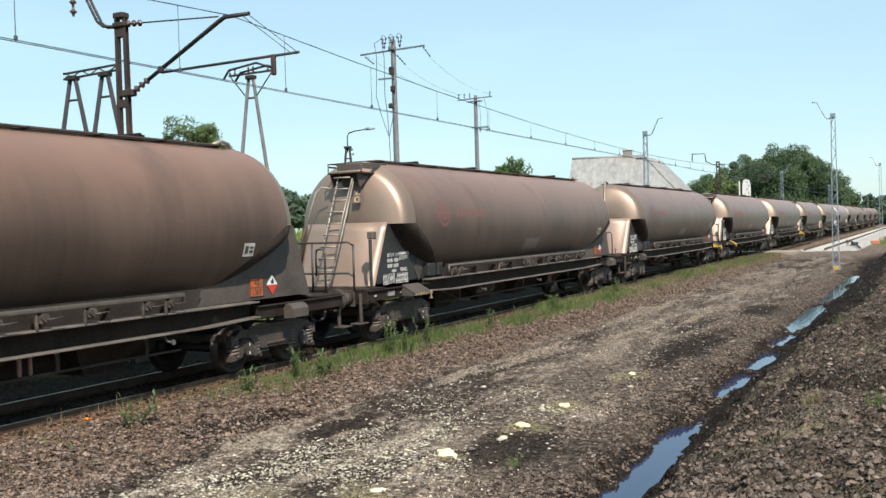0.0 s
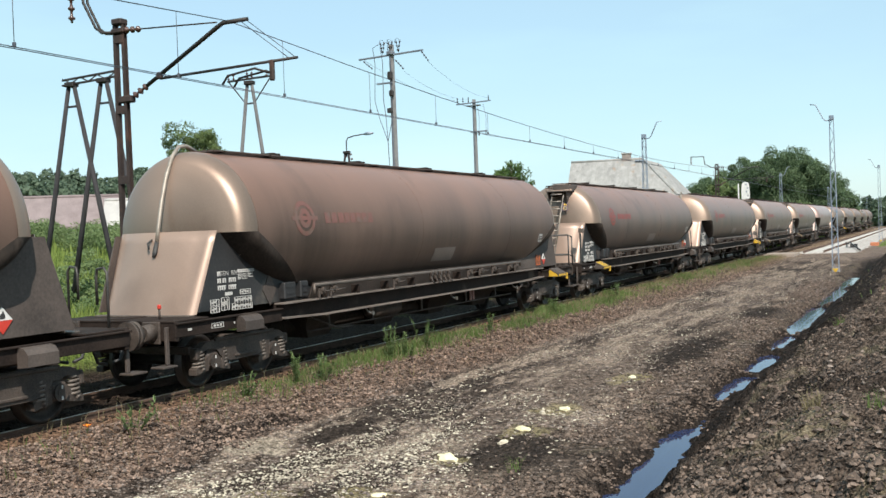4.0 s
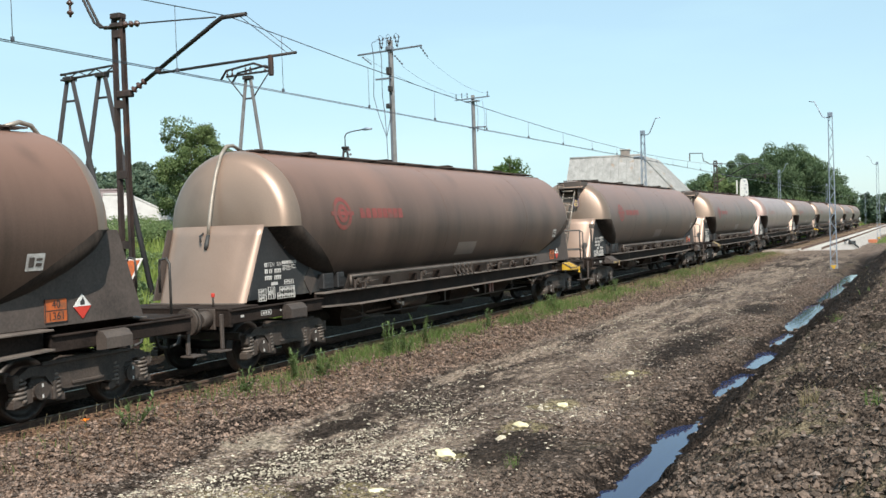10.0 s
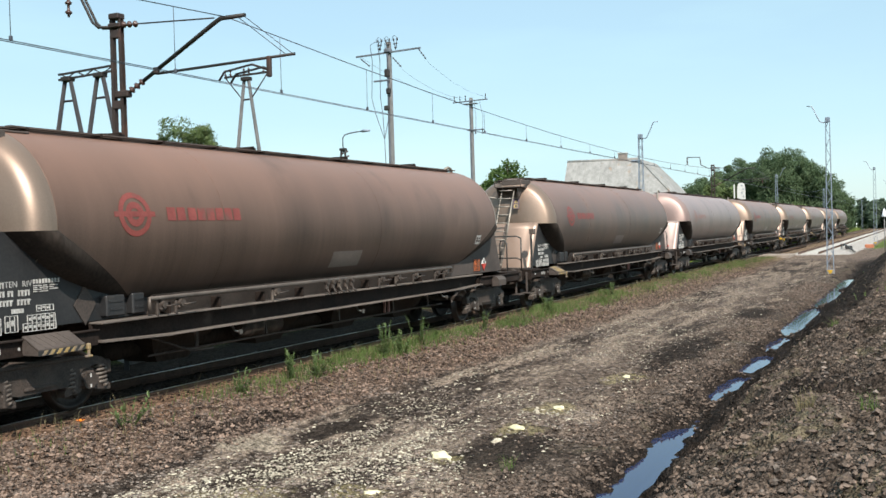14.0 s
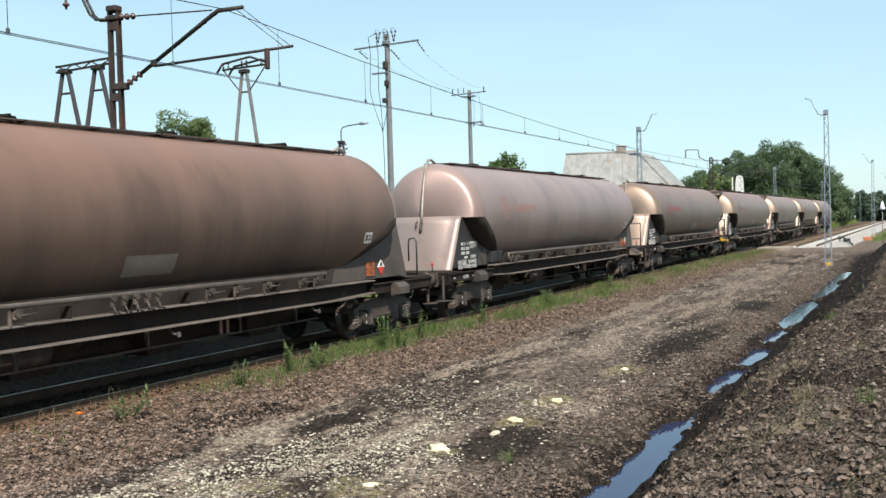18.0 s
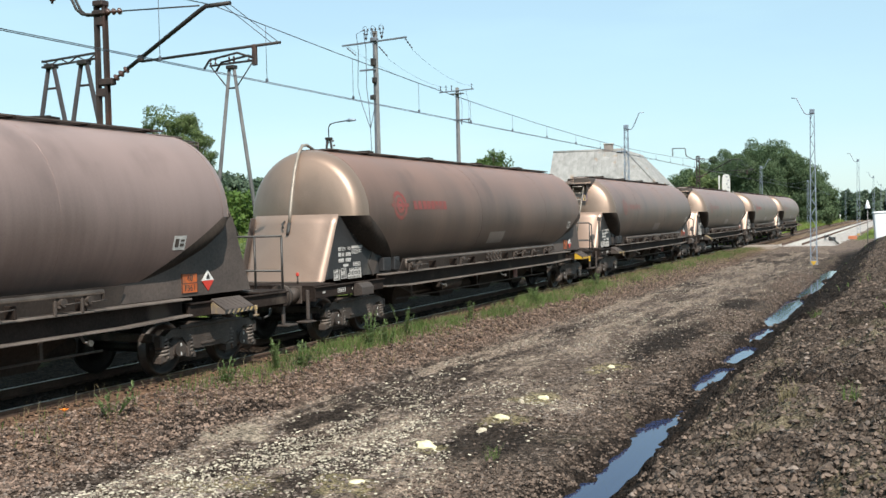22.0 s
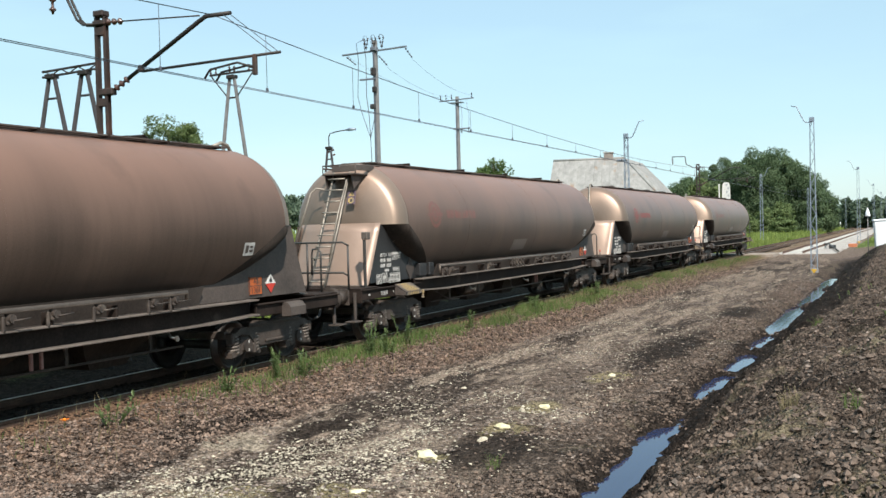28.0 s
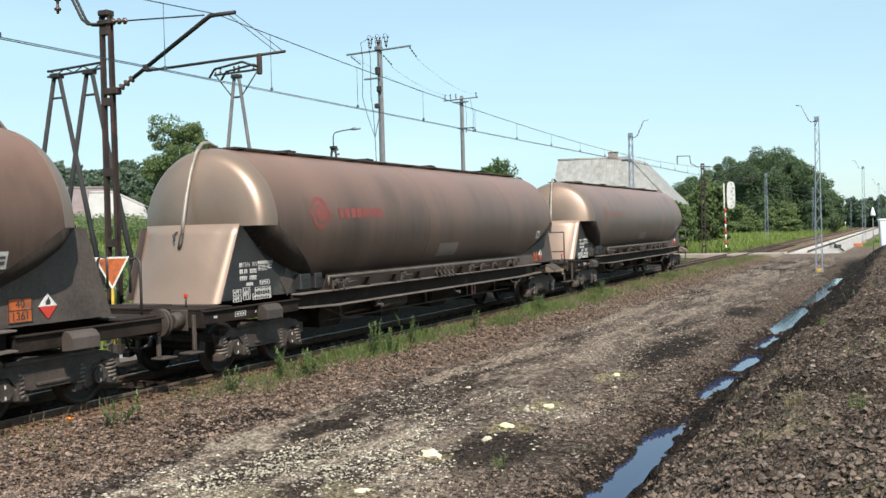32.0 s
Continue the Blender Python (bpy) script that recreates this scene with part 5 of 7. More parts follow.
# ---- masts, poles and wires ----
OLD_STEEL = surface("rust-brown painted steel", (0.016, 0.0105, 0.0095), (0.046, 0.028, 0.023), 3, 0.75, 0.05, 0.3, 30, spots=(0.070, 0.034, 0.024), spot_at=0.62)
DARK_TUBE = surface("dark weathered tube", (0.013, 0.011, 0.0105), (0.036, 0.028, 0.025), 5, 0.6, 0.2, 0.1)
ZINC = surface("galvanised steel", (0.16, 0.19, 0.235), (0.30, 0.34, 0.40), 4, 0.5, 0.35, 0.1)
GREY_POLE = surface("grey spun concrete leg", (0.055, 0.054, 0.056), (0.15, 0.147, 0.145), 3, 0.9, 0, 0.3, 30, (3, 3, 0.6))
WOOD = surface("grey weathered wood pole", (0.013, 0.012, 0.014), (0.042, 0.038, 0.040), 2, 0.9, 0, 0.4, 30, (5, 5, 0.4))
POLE = surface("grey concrete power pole", (0.15, 0.145, 0.145), (0.27, 0.26, 0.255), 3, 0.9, 0, 0.3)
WIRE = surface("dark wire", (0.05, 0.055, 0.07), (0.11, 0.12, 0.14), 5, 0.5, 0.4, 0)
ARM = surface("grey painted cross arm", (0.085, 0.095, 0.115), (0.18, 0.195, 0.225), 4, 0.6, 0.2, 0.1)
CERAMIC = surface("brown glazed insulator", (0.045, 0.022, 0.018), (0.10, 0.055, 0.045), 8, 0.25, 0, 0)
GREY_INS = surface("grey insulator", (0.22, 0.23, 0.26), (0.38, 0.40, 0.44), 8, 0.3, 0, 0)


def insulator(p, q, material, parent, r=0.07, n=4, name="insulator"):
    """A ribbed insulator from p to q."""
    p, q = Vector(p), Vector(q)
    path, rs = [], []
    for k in range(n):
        for u, rr in ((0.05, 0.35), (0.30, 0.45), (0.45, 1.0), (0.60, 0.95), (0.75, 0.4)):
            path.append(p.lerp(q, (k + u) / n))
            rs.append(r * rr)
    return part(name, Geo().tube([p] + path + [q], [r * 0.3] + rs + [r * 0.3], 10), material, parent)


def wire(name, pts, r, label, sag=0.0, material=WIRE, steps=14, parent=None):
    """A hanging wire through the points, each span sagging."""
    path = []
    for a, b in zip(pts, pts[1:]):
        a, b = Vector(a), Vector(b)
        for k in range(steps):
            u = k / steps
            p = a.lerp(b, u)
            p.z -= 4 * sag * u * (1 - u)
            path.append(p)
    path.append(Vector(pts[-1]))
    g = Geo().tube(path, r, 5)
    if parent:
        return part(name, g, material, parent)
    return tagged(solid(name, g, material), label, "overhead wire")


def old_mast(x, y, reach=0.33, rise=8.28):
    """A riveted two-channel catenary mast beside the running track with its bracket over the rails."""
    z0 = stand(x, y)
    m = base("catenary_mast", "rust-brown steel catenary mast with a tubular bracket over the track", "catenary mast", pose(x, y, z0), group="old catenary masts")
    hh = 7.05 - z0
    for e in (-1, 1):
        rings = []
        for u in (0, 1):
            cx, d = 0.105 - 0.030 * u, 0.062 - 0.010 * u
            rings.append([(e * (cx + a), b * d + c, hh * u) for a, b, c in ((0, -1, 0), (0.07, -1, 0), (0.07, -1, 0.02), (0.02, -1, 0.02), (0.02, 1, -0.02), (0.07, 1, -0.02), (0.07, 1, 0), (0, 1, 0))])
        part("channel", Geo().loft(rings, True, True, False), OLD_STEEL, m)
    for k in range(5):
        z = 0.9 + k * (hh - 1.2) / 4
        for sy in (-1, 1):
            part("batten", Geo().box((0, sy * (0.066 - 0.010 * z / hh), z), (0.33 - 0.07 * z / hh, 0.012, 0.16), 0.003), OLD_STEEL, m)
    part("mast_cap", Geo().box((0, 0, hh + 0.06), (0.27, 0.22, 0.12), 0.02), OLD_STEEL, m)
    part("foundation", Geo().box((0, 0, -0.10), (0.6, 0.6, 0.3), 0.05), POLE, m, "weathered concrete mast foundation")
    w = lambda X, Z: (X - x, 0, Z - z0)
    part("bracket_clamp", Geo().box(w(-14.80, 5.50), (0.36, 0.16, 0.14), 0.02), OLD_STEEL, m)
    insulator(w(-14.62, 5.54), w(-14.22, 5.74), CERAMIC, m, 0.075, 3)
    part("bracket_tube", Geo().tube([w(-14.24, 5.73), w(-12.42, 6.68), w(-12.25, 6.76), w(-11.66, 6.76)], [0.040, 0.044, 0.044, 0.040], 10), DARK_TUBE, m, "dark bracket tube rising over the track")
    part("tie_rod", Geo().tube([w(-14.32, 6.90), w(-12.40, 6.79)], 0.015, 6), DARK_TUBE, m)
    insulator(w(-14.80, 6.93), w(-14.34, 6.90), CERAMIC, m, 0.07, 3)
    part("tie_clamp", Geo().box(w(-14.92, 6.92), (0.34, 0.20, 0.10), 0.02), OLD_STEEL, m)
    part("tube_clamp", Geo().box(w(-13.90, 5.90), (0.12, 0.10, 0.14), 0.02), OLD_STEEL, m, "rusty clamp")
    part("registration_tube", Geo().tube([w(-13.88, 5.84), w(-10.54, 5.90)], 0.028, 8), DARK_TUBE, m, "long registration tube")
    part("drop_bracket", Geo().box(w(-11.13, 5.72), (0.10, 0.08, 0.40), 0.02), OLD_STEEL, m, "rusty drop bracket")
    for dy in (-0.18, 0.18):
        part("steady_arm", Geo().tube([(w(-11.14, 0)[0], dy * 0.4, 5.66 - z0), (w(-11.40, 0)[0], dy, 5.76 - z0), (w(-12.05, 0)[0], dy, 5.68 - z0), (w(-12.18, 0)[0], dy, 5.52 - z0)], 0.022, 8), DARK_TUBE, m)
    part("guy_wire", Geo().tube([w(-11.68, 6.74), w(-10.60, 5.92)], 0.008, 5), WIRE, m)
    part("guy_wire", Geo().tube([w(-11.80, 6.72), w(-10.75, 5.92)], 0.008, 5), WIRE, m)
    # horn above the mast that carries the feeder
    for dy in (-0.06, 0.06):
        part("horn", Geo().tube([(w(-15.05, 0)[0], dy, 6.90 - z0), (w(-15.36, 0)[0], dy, 6.93 - z0), (w(-15.52, 0)[0], dy, 7.05 - z0), (w(-15.84, 0)[0], dy, rise - 0.66 - z0), (w(-15.92, 0)[0], dy, rise - 0.03 - z0), (w(-15.92 - reach, 0)[0], dy, rise - z0)], 0.03, 8), DARK_TUBE, m)
    insulator(w(-15.92 - reach, rise), w(-15.92 - reach, rise - 1.02 if reach < 0.5 else rise - 0.62), CERAMIC, m, 0.075, 5, "hanging_insulator")
    return m


old_mast(TRACK - 2.80, 15.6)
old_mast(TRACK - 2.80, 80.5, 1.0, 7.86)


def lattice_mast(x, y, top, arm, painted_base=True):
    """A new galvanised lattice mast with a bent horn arm; arm gives the side to which the horn leans."""
    z0 = stand(x, y)
    m = base("lattice_mast", "slim galvanised lattice mast with a bent horn arm", "catenary mast", pose(x, y, z0), group="new catenary masts")
    hh = top - z0
    wide = lambda u: 0.17 - 0.07 * u
    for ax in (-1, 1):
        for ay in (-1, 1):
            part("leg", Geo().tube([(ax * wide(0), ay * wide(0), 0), (ax * wide(1), ay * wide(1), hh)], 0.023, 4, True, False), ZINC, m)
    n = 16
    for k in range(n):
        u0, u1 = k / n, (k + 1) / n
        sgn = 1 if k % 2 else -1
        g = Geo()
        for ay in (-1, 1):
            g.tube([(-sgn * wide(u0), ay * wide(u0), hh * u0), (sgn * wide(u1), ay * wide(u1), hh * u1)], 0.012, 4, True, False)
            g.tube([(ay * wide(u0), -sgn * wide(u0), hh * u0), (ay * wide(u1), sgn * wide(u1), hh * u1)], 0.012, 4, True, False)
        part("lacing", g, ZINC, m)
    part("mast_head", Geo().box((0, 0, hh - 0.08), (0.25, 0.25, 0.26), 0.02), ZINC, m)
    part("horn_arm", Geo().tube([(0, 0, hh - 0.22), (arm * 0.30, 0, hh - 0.22), (arm * 0.42, 0, hh - 0.12), (arm * 0.80, 0, hh + 0.70), (arm * 1.08, 0, hh + 0.74)], 0.030, 6), ZINC, m, "bent grey horn arm")
    if painted_base:
        f = part("foundation", Geo().box((0, 0, 0.02), (0.42, 0.42, 0.42), 0.03), POLE, m, "concrete foot with yellow triangle")
        part("yellow_mark", Geo().plate([(-0.16, -0.212, 0.20), (0.16, -0.212, 0.20), (0.0, -0.212, -0.06)], (0, -0.006, 0)), YELLOW, f)
    return m


for y in (58.8, 119, 180, 240, 300, 365):
    lattice_mast(-4.6, y, 8.15, -1)
    lattice_mast(TRACK - 2.8, y if y > 60 else 58.0, 7.85, 1, False)

# wires over the running track
SPANS = (-48.9, 15.6, 80.5, 145.0, 209.5, 274.0)
for j in range(len(SPANS) - 1):
    a, b = SPANS[j], SPANS[j + 1]
    for dx in (-0.05, 0.05):
        wire("contact_wire", [(TRACK + dx - 0.05, a, 5.50), (TRACK + dx - 0.05, b, 5.50)], 0.008, "thin copper contact wire over the track", 0.0, steps=2)
    mw = wire("messenger_wire", [(TRACK, a, 6.78), (TRACK, b, 6.78)], 0.010, "messenger wire with thin droppers over the track", 1.0)
    for k in range(18 if j < 2 else 9):
        y = a + 1.8 + (3.6 if j < 2 else 7.2) * k
        u = (y - a) / (b - a)
        z = 6.78 - 4 * 1.0 * u * (1 - u)
        d = part("dropper", Geo().tube([(TRACK, y, z), (TRACK, y, 5.5)], 0.006, 4), WIRE, mw)
        part("dropper_clip", Geo().box((TRACK, y, 5.53), (0.05, 0.05, 0.08), 0.01), WIRE, d)


# ---- power line behind the track ----
def a_pole(x, y, top, spread, label, wood=None):
    z0 = stand(x, y)
    m = base("power_pole", label, "power pole", pose(x, y, z0), group="power line poles")
    hh = top - z0
    for e in (-1, 1):
        part("leg", Geo().tube([(e * spread, 0, 0), (e * 0.09, 0, hh)], [0.085, 0.062], 10), wood or WOOD, m)
    part("cross_tie", Geo().tube([(-0.22, 0.02, hh * 0.90), (0.22, 0.02, hh * 0.90)], 0.035, 8), WOOD, m)
    part("pole_head", Geo().box((0, 0, hh - 0.05), (0.36, 0.26, 0.14), 0.02), DARK_TUBE, m)
    return m, hh


p, hh = a_pole(-22.45, 30.0, 8.38, 1.27, "grey concrete A-frame power pole with upright insulators", GREY_POLE)
part("cross_arm", Geo().box((0, 0, hh + 0.10), (2.0, 0.08, 0.07), 0.01, pose(0, 0, 0, 0, -1, 0)), DARK_TUBE, p)
for e in (-1, 1):
    part("cross_arm_brace", Geo().tube([(e * 0.98, 0, hh + 0.1), (e * 0.16, 0, hh - 0.85)], 0.024, 6), DARK_TUBE, p)
for dx in (-0.95, -0.72, -0.10, 0.12, 0.78, 0.98):
    insulator((dx, 0, hh + 0.10), (dx, 0, hh + 0.36), CERAMIC, p, 0.05, 2)
for e, x in ((-1, -23.05), (1, -21.75)):
    p, hh = a_pole(x, 22.0, 7.42, 1.72, "dark wooden A-frame leg pair of a power portal")
z0 = stand(-22.4, 22.0)
g = base("portal_beam", "dark steel beam across two wooden A-frames", "power pole", pose(-22.4, 22.0, 7.45), group="power line poles")
for z in (-0.04, 0.12):
    part("chord", Geo().box((0.08, 0, z), (2.2, 0.07, 0.06), 0.01, pose(0, 0, 0, 0, -2, 0)), DARK_TUBE, g)
for k in range(6):
    part("web", Geo().tube([(-1.0 + 0.35 * k, 0, -0.04 if k % 2 else 0.12), (-0.65 + 0.35 * k, 0, 0.12 if k % 2 else -0.04)], 0.02, 6), DARK_TUBE, g)


def big_pole(x, y, top, second):
    z0 = stand(x, y)
    m = base("power_pole", "tall pale concrete power pole with cross arms and insulators", "power pole", pose(x, y, z0), group="power line poles")
    hh = top - z0
    rings = [[(e[0] * (0.13 - 0.045 * u), e[1] * (0.13 - 0.03 * u), hh * u) for e in ((-1, -1), (1, -1), (1, 1), (-1, 1))] for u in (0, 1)]
    part("shaft", Geo().loft(rings, True, True, False), POLE, m)
    part("shaft_groove", Geo().box((0.0, -0.165, hh * 0.5), (0.07, 0.03, hh * 0.9)), ARM, m)
    if not second:
        part("cross_arm", Geo().box((0, -0.12, hh - 0.55), (3.7, 0.09, 0.08), 0.01, pose(0, 0, 0, 0, -1.5, 0)), ARM, m, "long grey cross arm")
        part("pole_top", Geo().box((0, -0.1, hh - 0.45), (0.34, 0.3, 0.20), 0.03), ARM, m)
        for dx in (-0.45, 0.0, 0.45):
            for a in (-1, 1):
                insulator((dx, -0.12, hh - 0.45), (dx + a * 0.12, -0.12, hh + 0.15), DARK_TUBE, m, 0.05, 3)
        for dx in (-0.5, -0.05, 0.4):
            part("jumper_loop", Geo().tube([(dx + 0.14 * math.cos(a), -0.12, hh + 0.02 + 0.24 * math.sin(a)) for a in [k * math.pi / 8 for k in range(9)]], 0.012, 4), WIRE, m)
        for a, b in (((-1.6, hh - 0.70), (-1.05, hh - 1.15)), ((1.75, hh - 0.55), (2.15, hh - 1.1)), ((0.25, hh - 0.8), (0.75, hh - 1.35))):
            insulator((a[0], -0.12, a[1]), (b[0], -0.12, b[1]), WIRE, m, 0.05, 4)
        part("lower_arm", Geo().box((-0.35, -0.2, hh - 1.95), (0.9, 0.1, 0.08), 0.01), ARM, m)
        part("switch_gear", Geo().box((0.0, -0.25, hh - 1.6), (0.24, 0.22, 0.40), 0.04), DARK_TUBE, m)
        part("switch_gear", Geo().box((0.05, -0.25, hh - 2.5), (0.22, 0.2, 0.30), 0.04), DARK_TUBE, m)
        part("cable_box", Geo().box((-0.05, -0.28, hh - 3.35), (0.26, 0.2, 0.24), 0.03), BLACK, m)
        for dx, bow in ((-0.85, -0.95), (-0.42, -0.45), (0.0, 0.05)):
            part("riser_cable", Geo().tube([(dx * 0.6, -0.12, hh + 0.12), (dx - 0.12, -0.2, hh - 0.1), (dx * 1.02, -0.2, hh - 0.9), (bow, -0.2, hh - 2.8), (bow * 0.75, -0.2, hh - 3.7), (-0.28, -0.2, hh - 4.9), (-0.24, -0.2, hh - 6.2), (-0.22, -0.2, 0.3)], 0.018, 5), WIRE, m)
    else:
        part("cross_arm", Geo().box((0, -0.12, hh - 0.22), (2.5, 0.09, 0.07), 0.01, pose(0, 0, 0, 0, -1.5, 0)), ARM, m)
        part("arm_frame", Geo().box((0, -0.12, hh - 0.42), (1.0, 0.3, 0.06), 0.01), ARM, m)
        for dx in (-1.15, -0.75, -0.35, 1.1):
            insulator((dx, -0.12, hh - 0.18), (dx, -0.12, hh + 0.18), DARK_TUBE, m, 0.05, 2)
        part("lower_arm", Geo().box((0.35, -0.15, hh - 2.15), (1.2, 0.10, 0.08), 0.01), ARM, m)
        for dx in (0.35, 0.85):
            insulator((dx, -0.15, hh - 2.1), (dx, -0.15, hh - 2.45), DARK_TUBE, m, 0.06, 2)
            part("jumper", Geo().tube([(dx, -0.15, hh - 2.2), (dx + 0.05, -0.15, hh - 1.3), (dx * 0.8, -0.12, hh - 0.3)], 0.012, 4), WIRE, m)
    return m


big_pole(-24.05, 44.0, 12.1, False)
big_pole(-26.72, 60.0, 11.25, True)
for a, b in (((-22.0, 44, 11.0), (-25.6, 60, 11.25)), ((-25.7, 44, 11.5), (-27.9, 60, 11.25)), ((-23.4, 44, 10.7), (-27.1, 60, 11.25))):
    wire("power_wire", [a, b], 0.006, "thin power wire slung between poles", 0.35)
# street lamp on a wooden A-pole
p, hh = a_pole(-28.14, 46.0, 7.1, 0.85, "dark wooden A-pole with a curved street lamp")
part("lamp_arm", Geo().tube([(0.0, 0, hh - 0.3), (0.0, 0, hh + 0.55), (0.10, 0, hh + 0.72), (0.45, 0, hh + 0.80), (1.15, 0, hh + 0.86)], 0.03, 8), DARK_TUBE, p, "curved lamp arm")
part("lamp_head", Geo().tube([(1.10, 0, hh + 0.85), (1.32, 0, hh + 0.87), (1.70, 0, hh + 0.86)], [0.04, 0.09, 0.05], 10), ZINC, p)
for dx, dz in ((0.18, 0.0), (0.24, -0.25), (-0.16, -0.1)):
    insulator((dx, 0, hh - 0.2 + dz), (dx + 0.14, 0, hh - 0.16 + dz), CERAMIC, p, 0.06, 2)

# ---- signs and signals ----
z0 = stand(-14.3, 14.95)
s = base("warning_board", "orange inverted triangle board with white border beside the mast", "railway sign", pose(-14.36, 14.95, z0 + 0.02, 0, 0, 40))
part("post", Geo().tube([(0, 0.04, 0), (0, 0.04, 2.12)], 0.03, 8), YELLOW, s, "yellow post")
part("board", Geo().plate([(-0.34, 0, 2.24), (0.34, 0, 2.24), (0.0, 0, 1.58)], (0, 0.02, 0)), WHITE, s)
part("orange_field", Geo().plate([(-0.28, -0.004, 2.205), (0.28, -0.004, 2.205), (0.0, -0.004, 1.66)], (0, 0.006, 0)), ORANGE, s)
part("post_foot", Geo().box((0.02, 0.04, 0.2), (0.10, 0.10, 0.6), 0.01), BLACK, s)

s = base("railway_signal", "white oval signal board on a red and white striped post", "railway signal", pose(-13.7, 84.2, stand(-13.7, 84.2)))
oval = []
for k in range(28):
    a = k / 28 * math.tau
    ca, sa = math.cos(a), math.sin(a)
    oval.append((0.36 + 0.33 * math.copysign(abs(ca) ** 0.55, ca), 0.0, 4.9 + 1.12 * math.copysign(abs(sa) ** 0.55, sa)))
part("oval_board", Geo().plate(oval, (0, 0.04, 0)), WHITE, s, "white oval signal board")
part("white_upright", Geo().box((-0.20, 0, 4.85), (0.10, 0.08, 2.1), 0.01), WHITE, s)
for k in range(7):
    part("lamp_spot", Geo().disc((0.42 + 0.12 * (k % 2), -0.02, 4.0 + 0.3 * k), (0, 1, 0), 0.07, 0.03, 10), GREY_INS, s)
for k in range(9):
    part("post_band", Geo().tube([(-0.12, 0, -0.1 + 0.44 * k), (-0.12, 0, 0.34 + 0.44 * k)], 0.062, 10), WHITE if k % 2 else SIGNRED, s)

CABINET = surface("white cabinet paint", (0.62, 0.64, 0.66), (0.80, 0.81, 0.82), 4, 0.5, 0, 0.05)
c = base("equipment_cabinet", "tall white trackside equipment cabinet leaning on the bank", "cabinet", pose(-1.16, 62.0, 0.72, 0, -3, 8))
part("body", Geo().box((0, 0, 0.80), (0.74, 0.6, 1.6), 0.03), CABINET, c)
part("cap", Geo().box((0, 0, 1.65), (0.84, 0.70, 0.12), 0.04), CABINET, c)
part("door", Geo().box((0, -0.308, 0.80), (0.60, 0.02, 1.35), 0.005), CABINET, c)
part("door_handle", Geo().box((0.24, -0.33, 1.0), (0.04, 0.03, 0.16), 0.008), BLACK, c)
c = base("marker_post", "small white pointed marker post beside the track", "marker post", pose(-2.1, 68.0, 0.4))
part("post", Geo().tube([(0, 0, 0), (0, 0, 2.25)], 0.025, 8), POLE, c)
part("pointed_head", Geo().tube([(0, 0, 2.2), (0, 0, 2.28), (0, 0, 2.75)], [0.15, 0.17, 0.03], 12), CABINET, c)
for x, y in ((-15.6, 215), (-15.6, 285)):
    c = base("marker_post", "small white pointed marker post beside the track", "marker post", pose(x, y, -0.4))
    part("post", Geo().tube([(0, 0, 0), (0, 0, 1.5)], 0.06, 8), CABINET, c)
    part("pointed_head", Geo().tube([(0, 0, 1.4), (0, 0, 1.55), (0, 0, 2.0)], [0.22, 0.24, 0.05], 12), CABINET, c)
c = base("track_lever", "bent black steel switch lever on pale ballast", "lever", pose(-6.0, 97.0, -0.18))
part("lever_arm", Geo().tube([(-1.9, 18.0, 0.06), (-0.7, 3.6, 0.22), (-0.4, 0.6, 0.46), (0.30, -3.0, 0.15), (1.1, -10.5, 0.05)], 0.07, 6), BLACK, c)
part("lever_base", Geo().box((0.0, 0, 0.15), (0.6, 0.6, 0.3), 0.03), BLACK, c)
tagged(solid("cable_box", Geo().box((0, 0, 0.2), (0.8, 0.6, 0.5), 0.06), surface("faded orange plastic", (0.35, 0.11, 0.05), (0.50, 0.18, 0.09), 4, 0.6), at=pose(-4.6, 104.5, -0.40)), "faded orange box beside the relaid track", "box")

# ---- houses ----
ROOF = surface("grey sheet roof", (0.165, 0.158, 0.150), (0.335, 0.322, 0.305), 1.6, 0.85, 0, 0.2, 16, (1.6, 1, 0.7), spots=(0.24, 0.165, 0.115), spot_at=0.69)
ROOF_RED = surface("faded red roof", (0.15, 0.115, 0.112), (0.24, 0.19, 0.188), 1.2, 0.9, 0, 0.2, 14)
PLASTER = surface("pale plaster wall", (0.48, 0.45, 0.40), (0.64, 0.61, 0.56), 1.2, 0.95, 0, 0.2)
GLASS = surface("dark window glass", (0.02, 0.025, 0.03), (0.04, 0.05, 0.06), 2, 0.1, 0, 0)


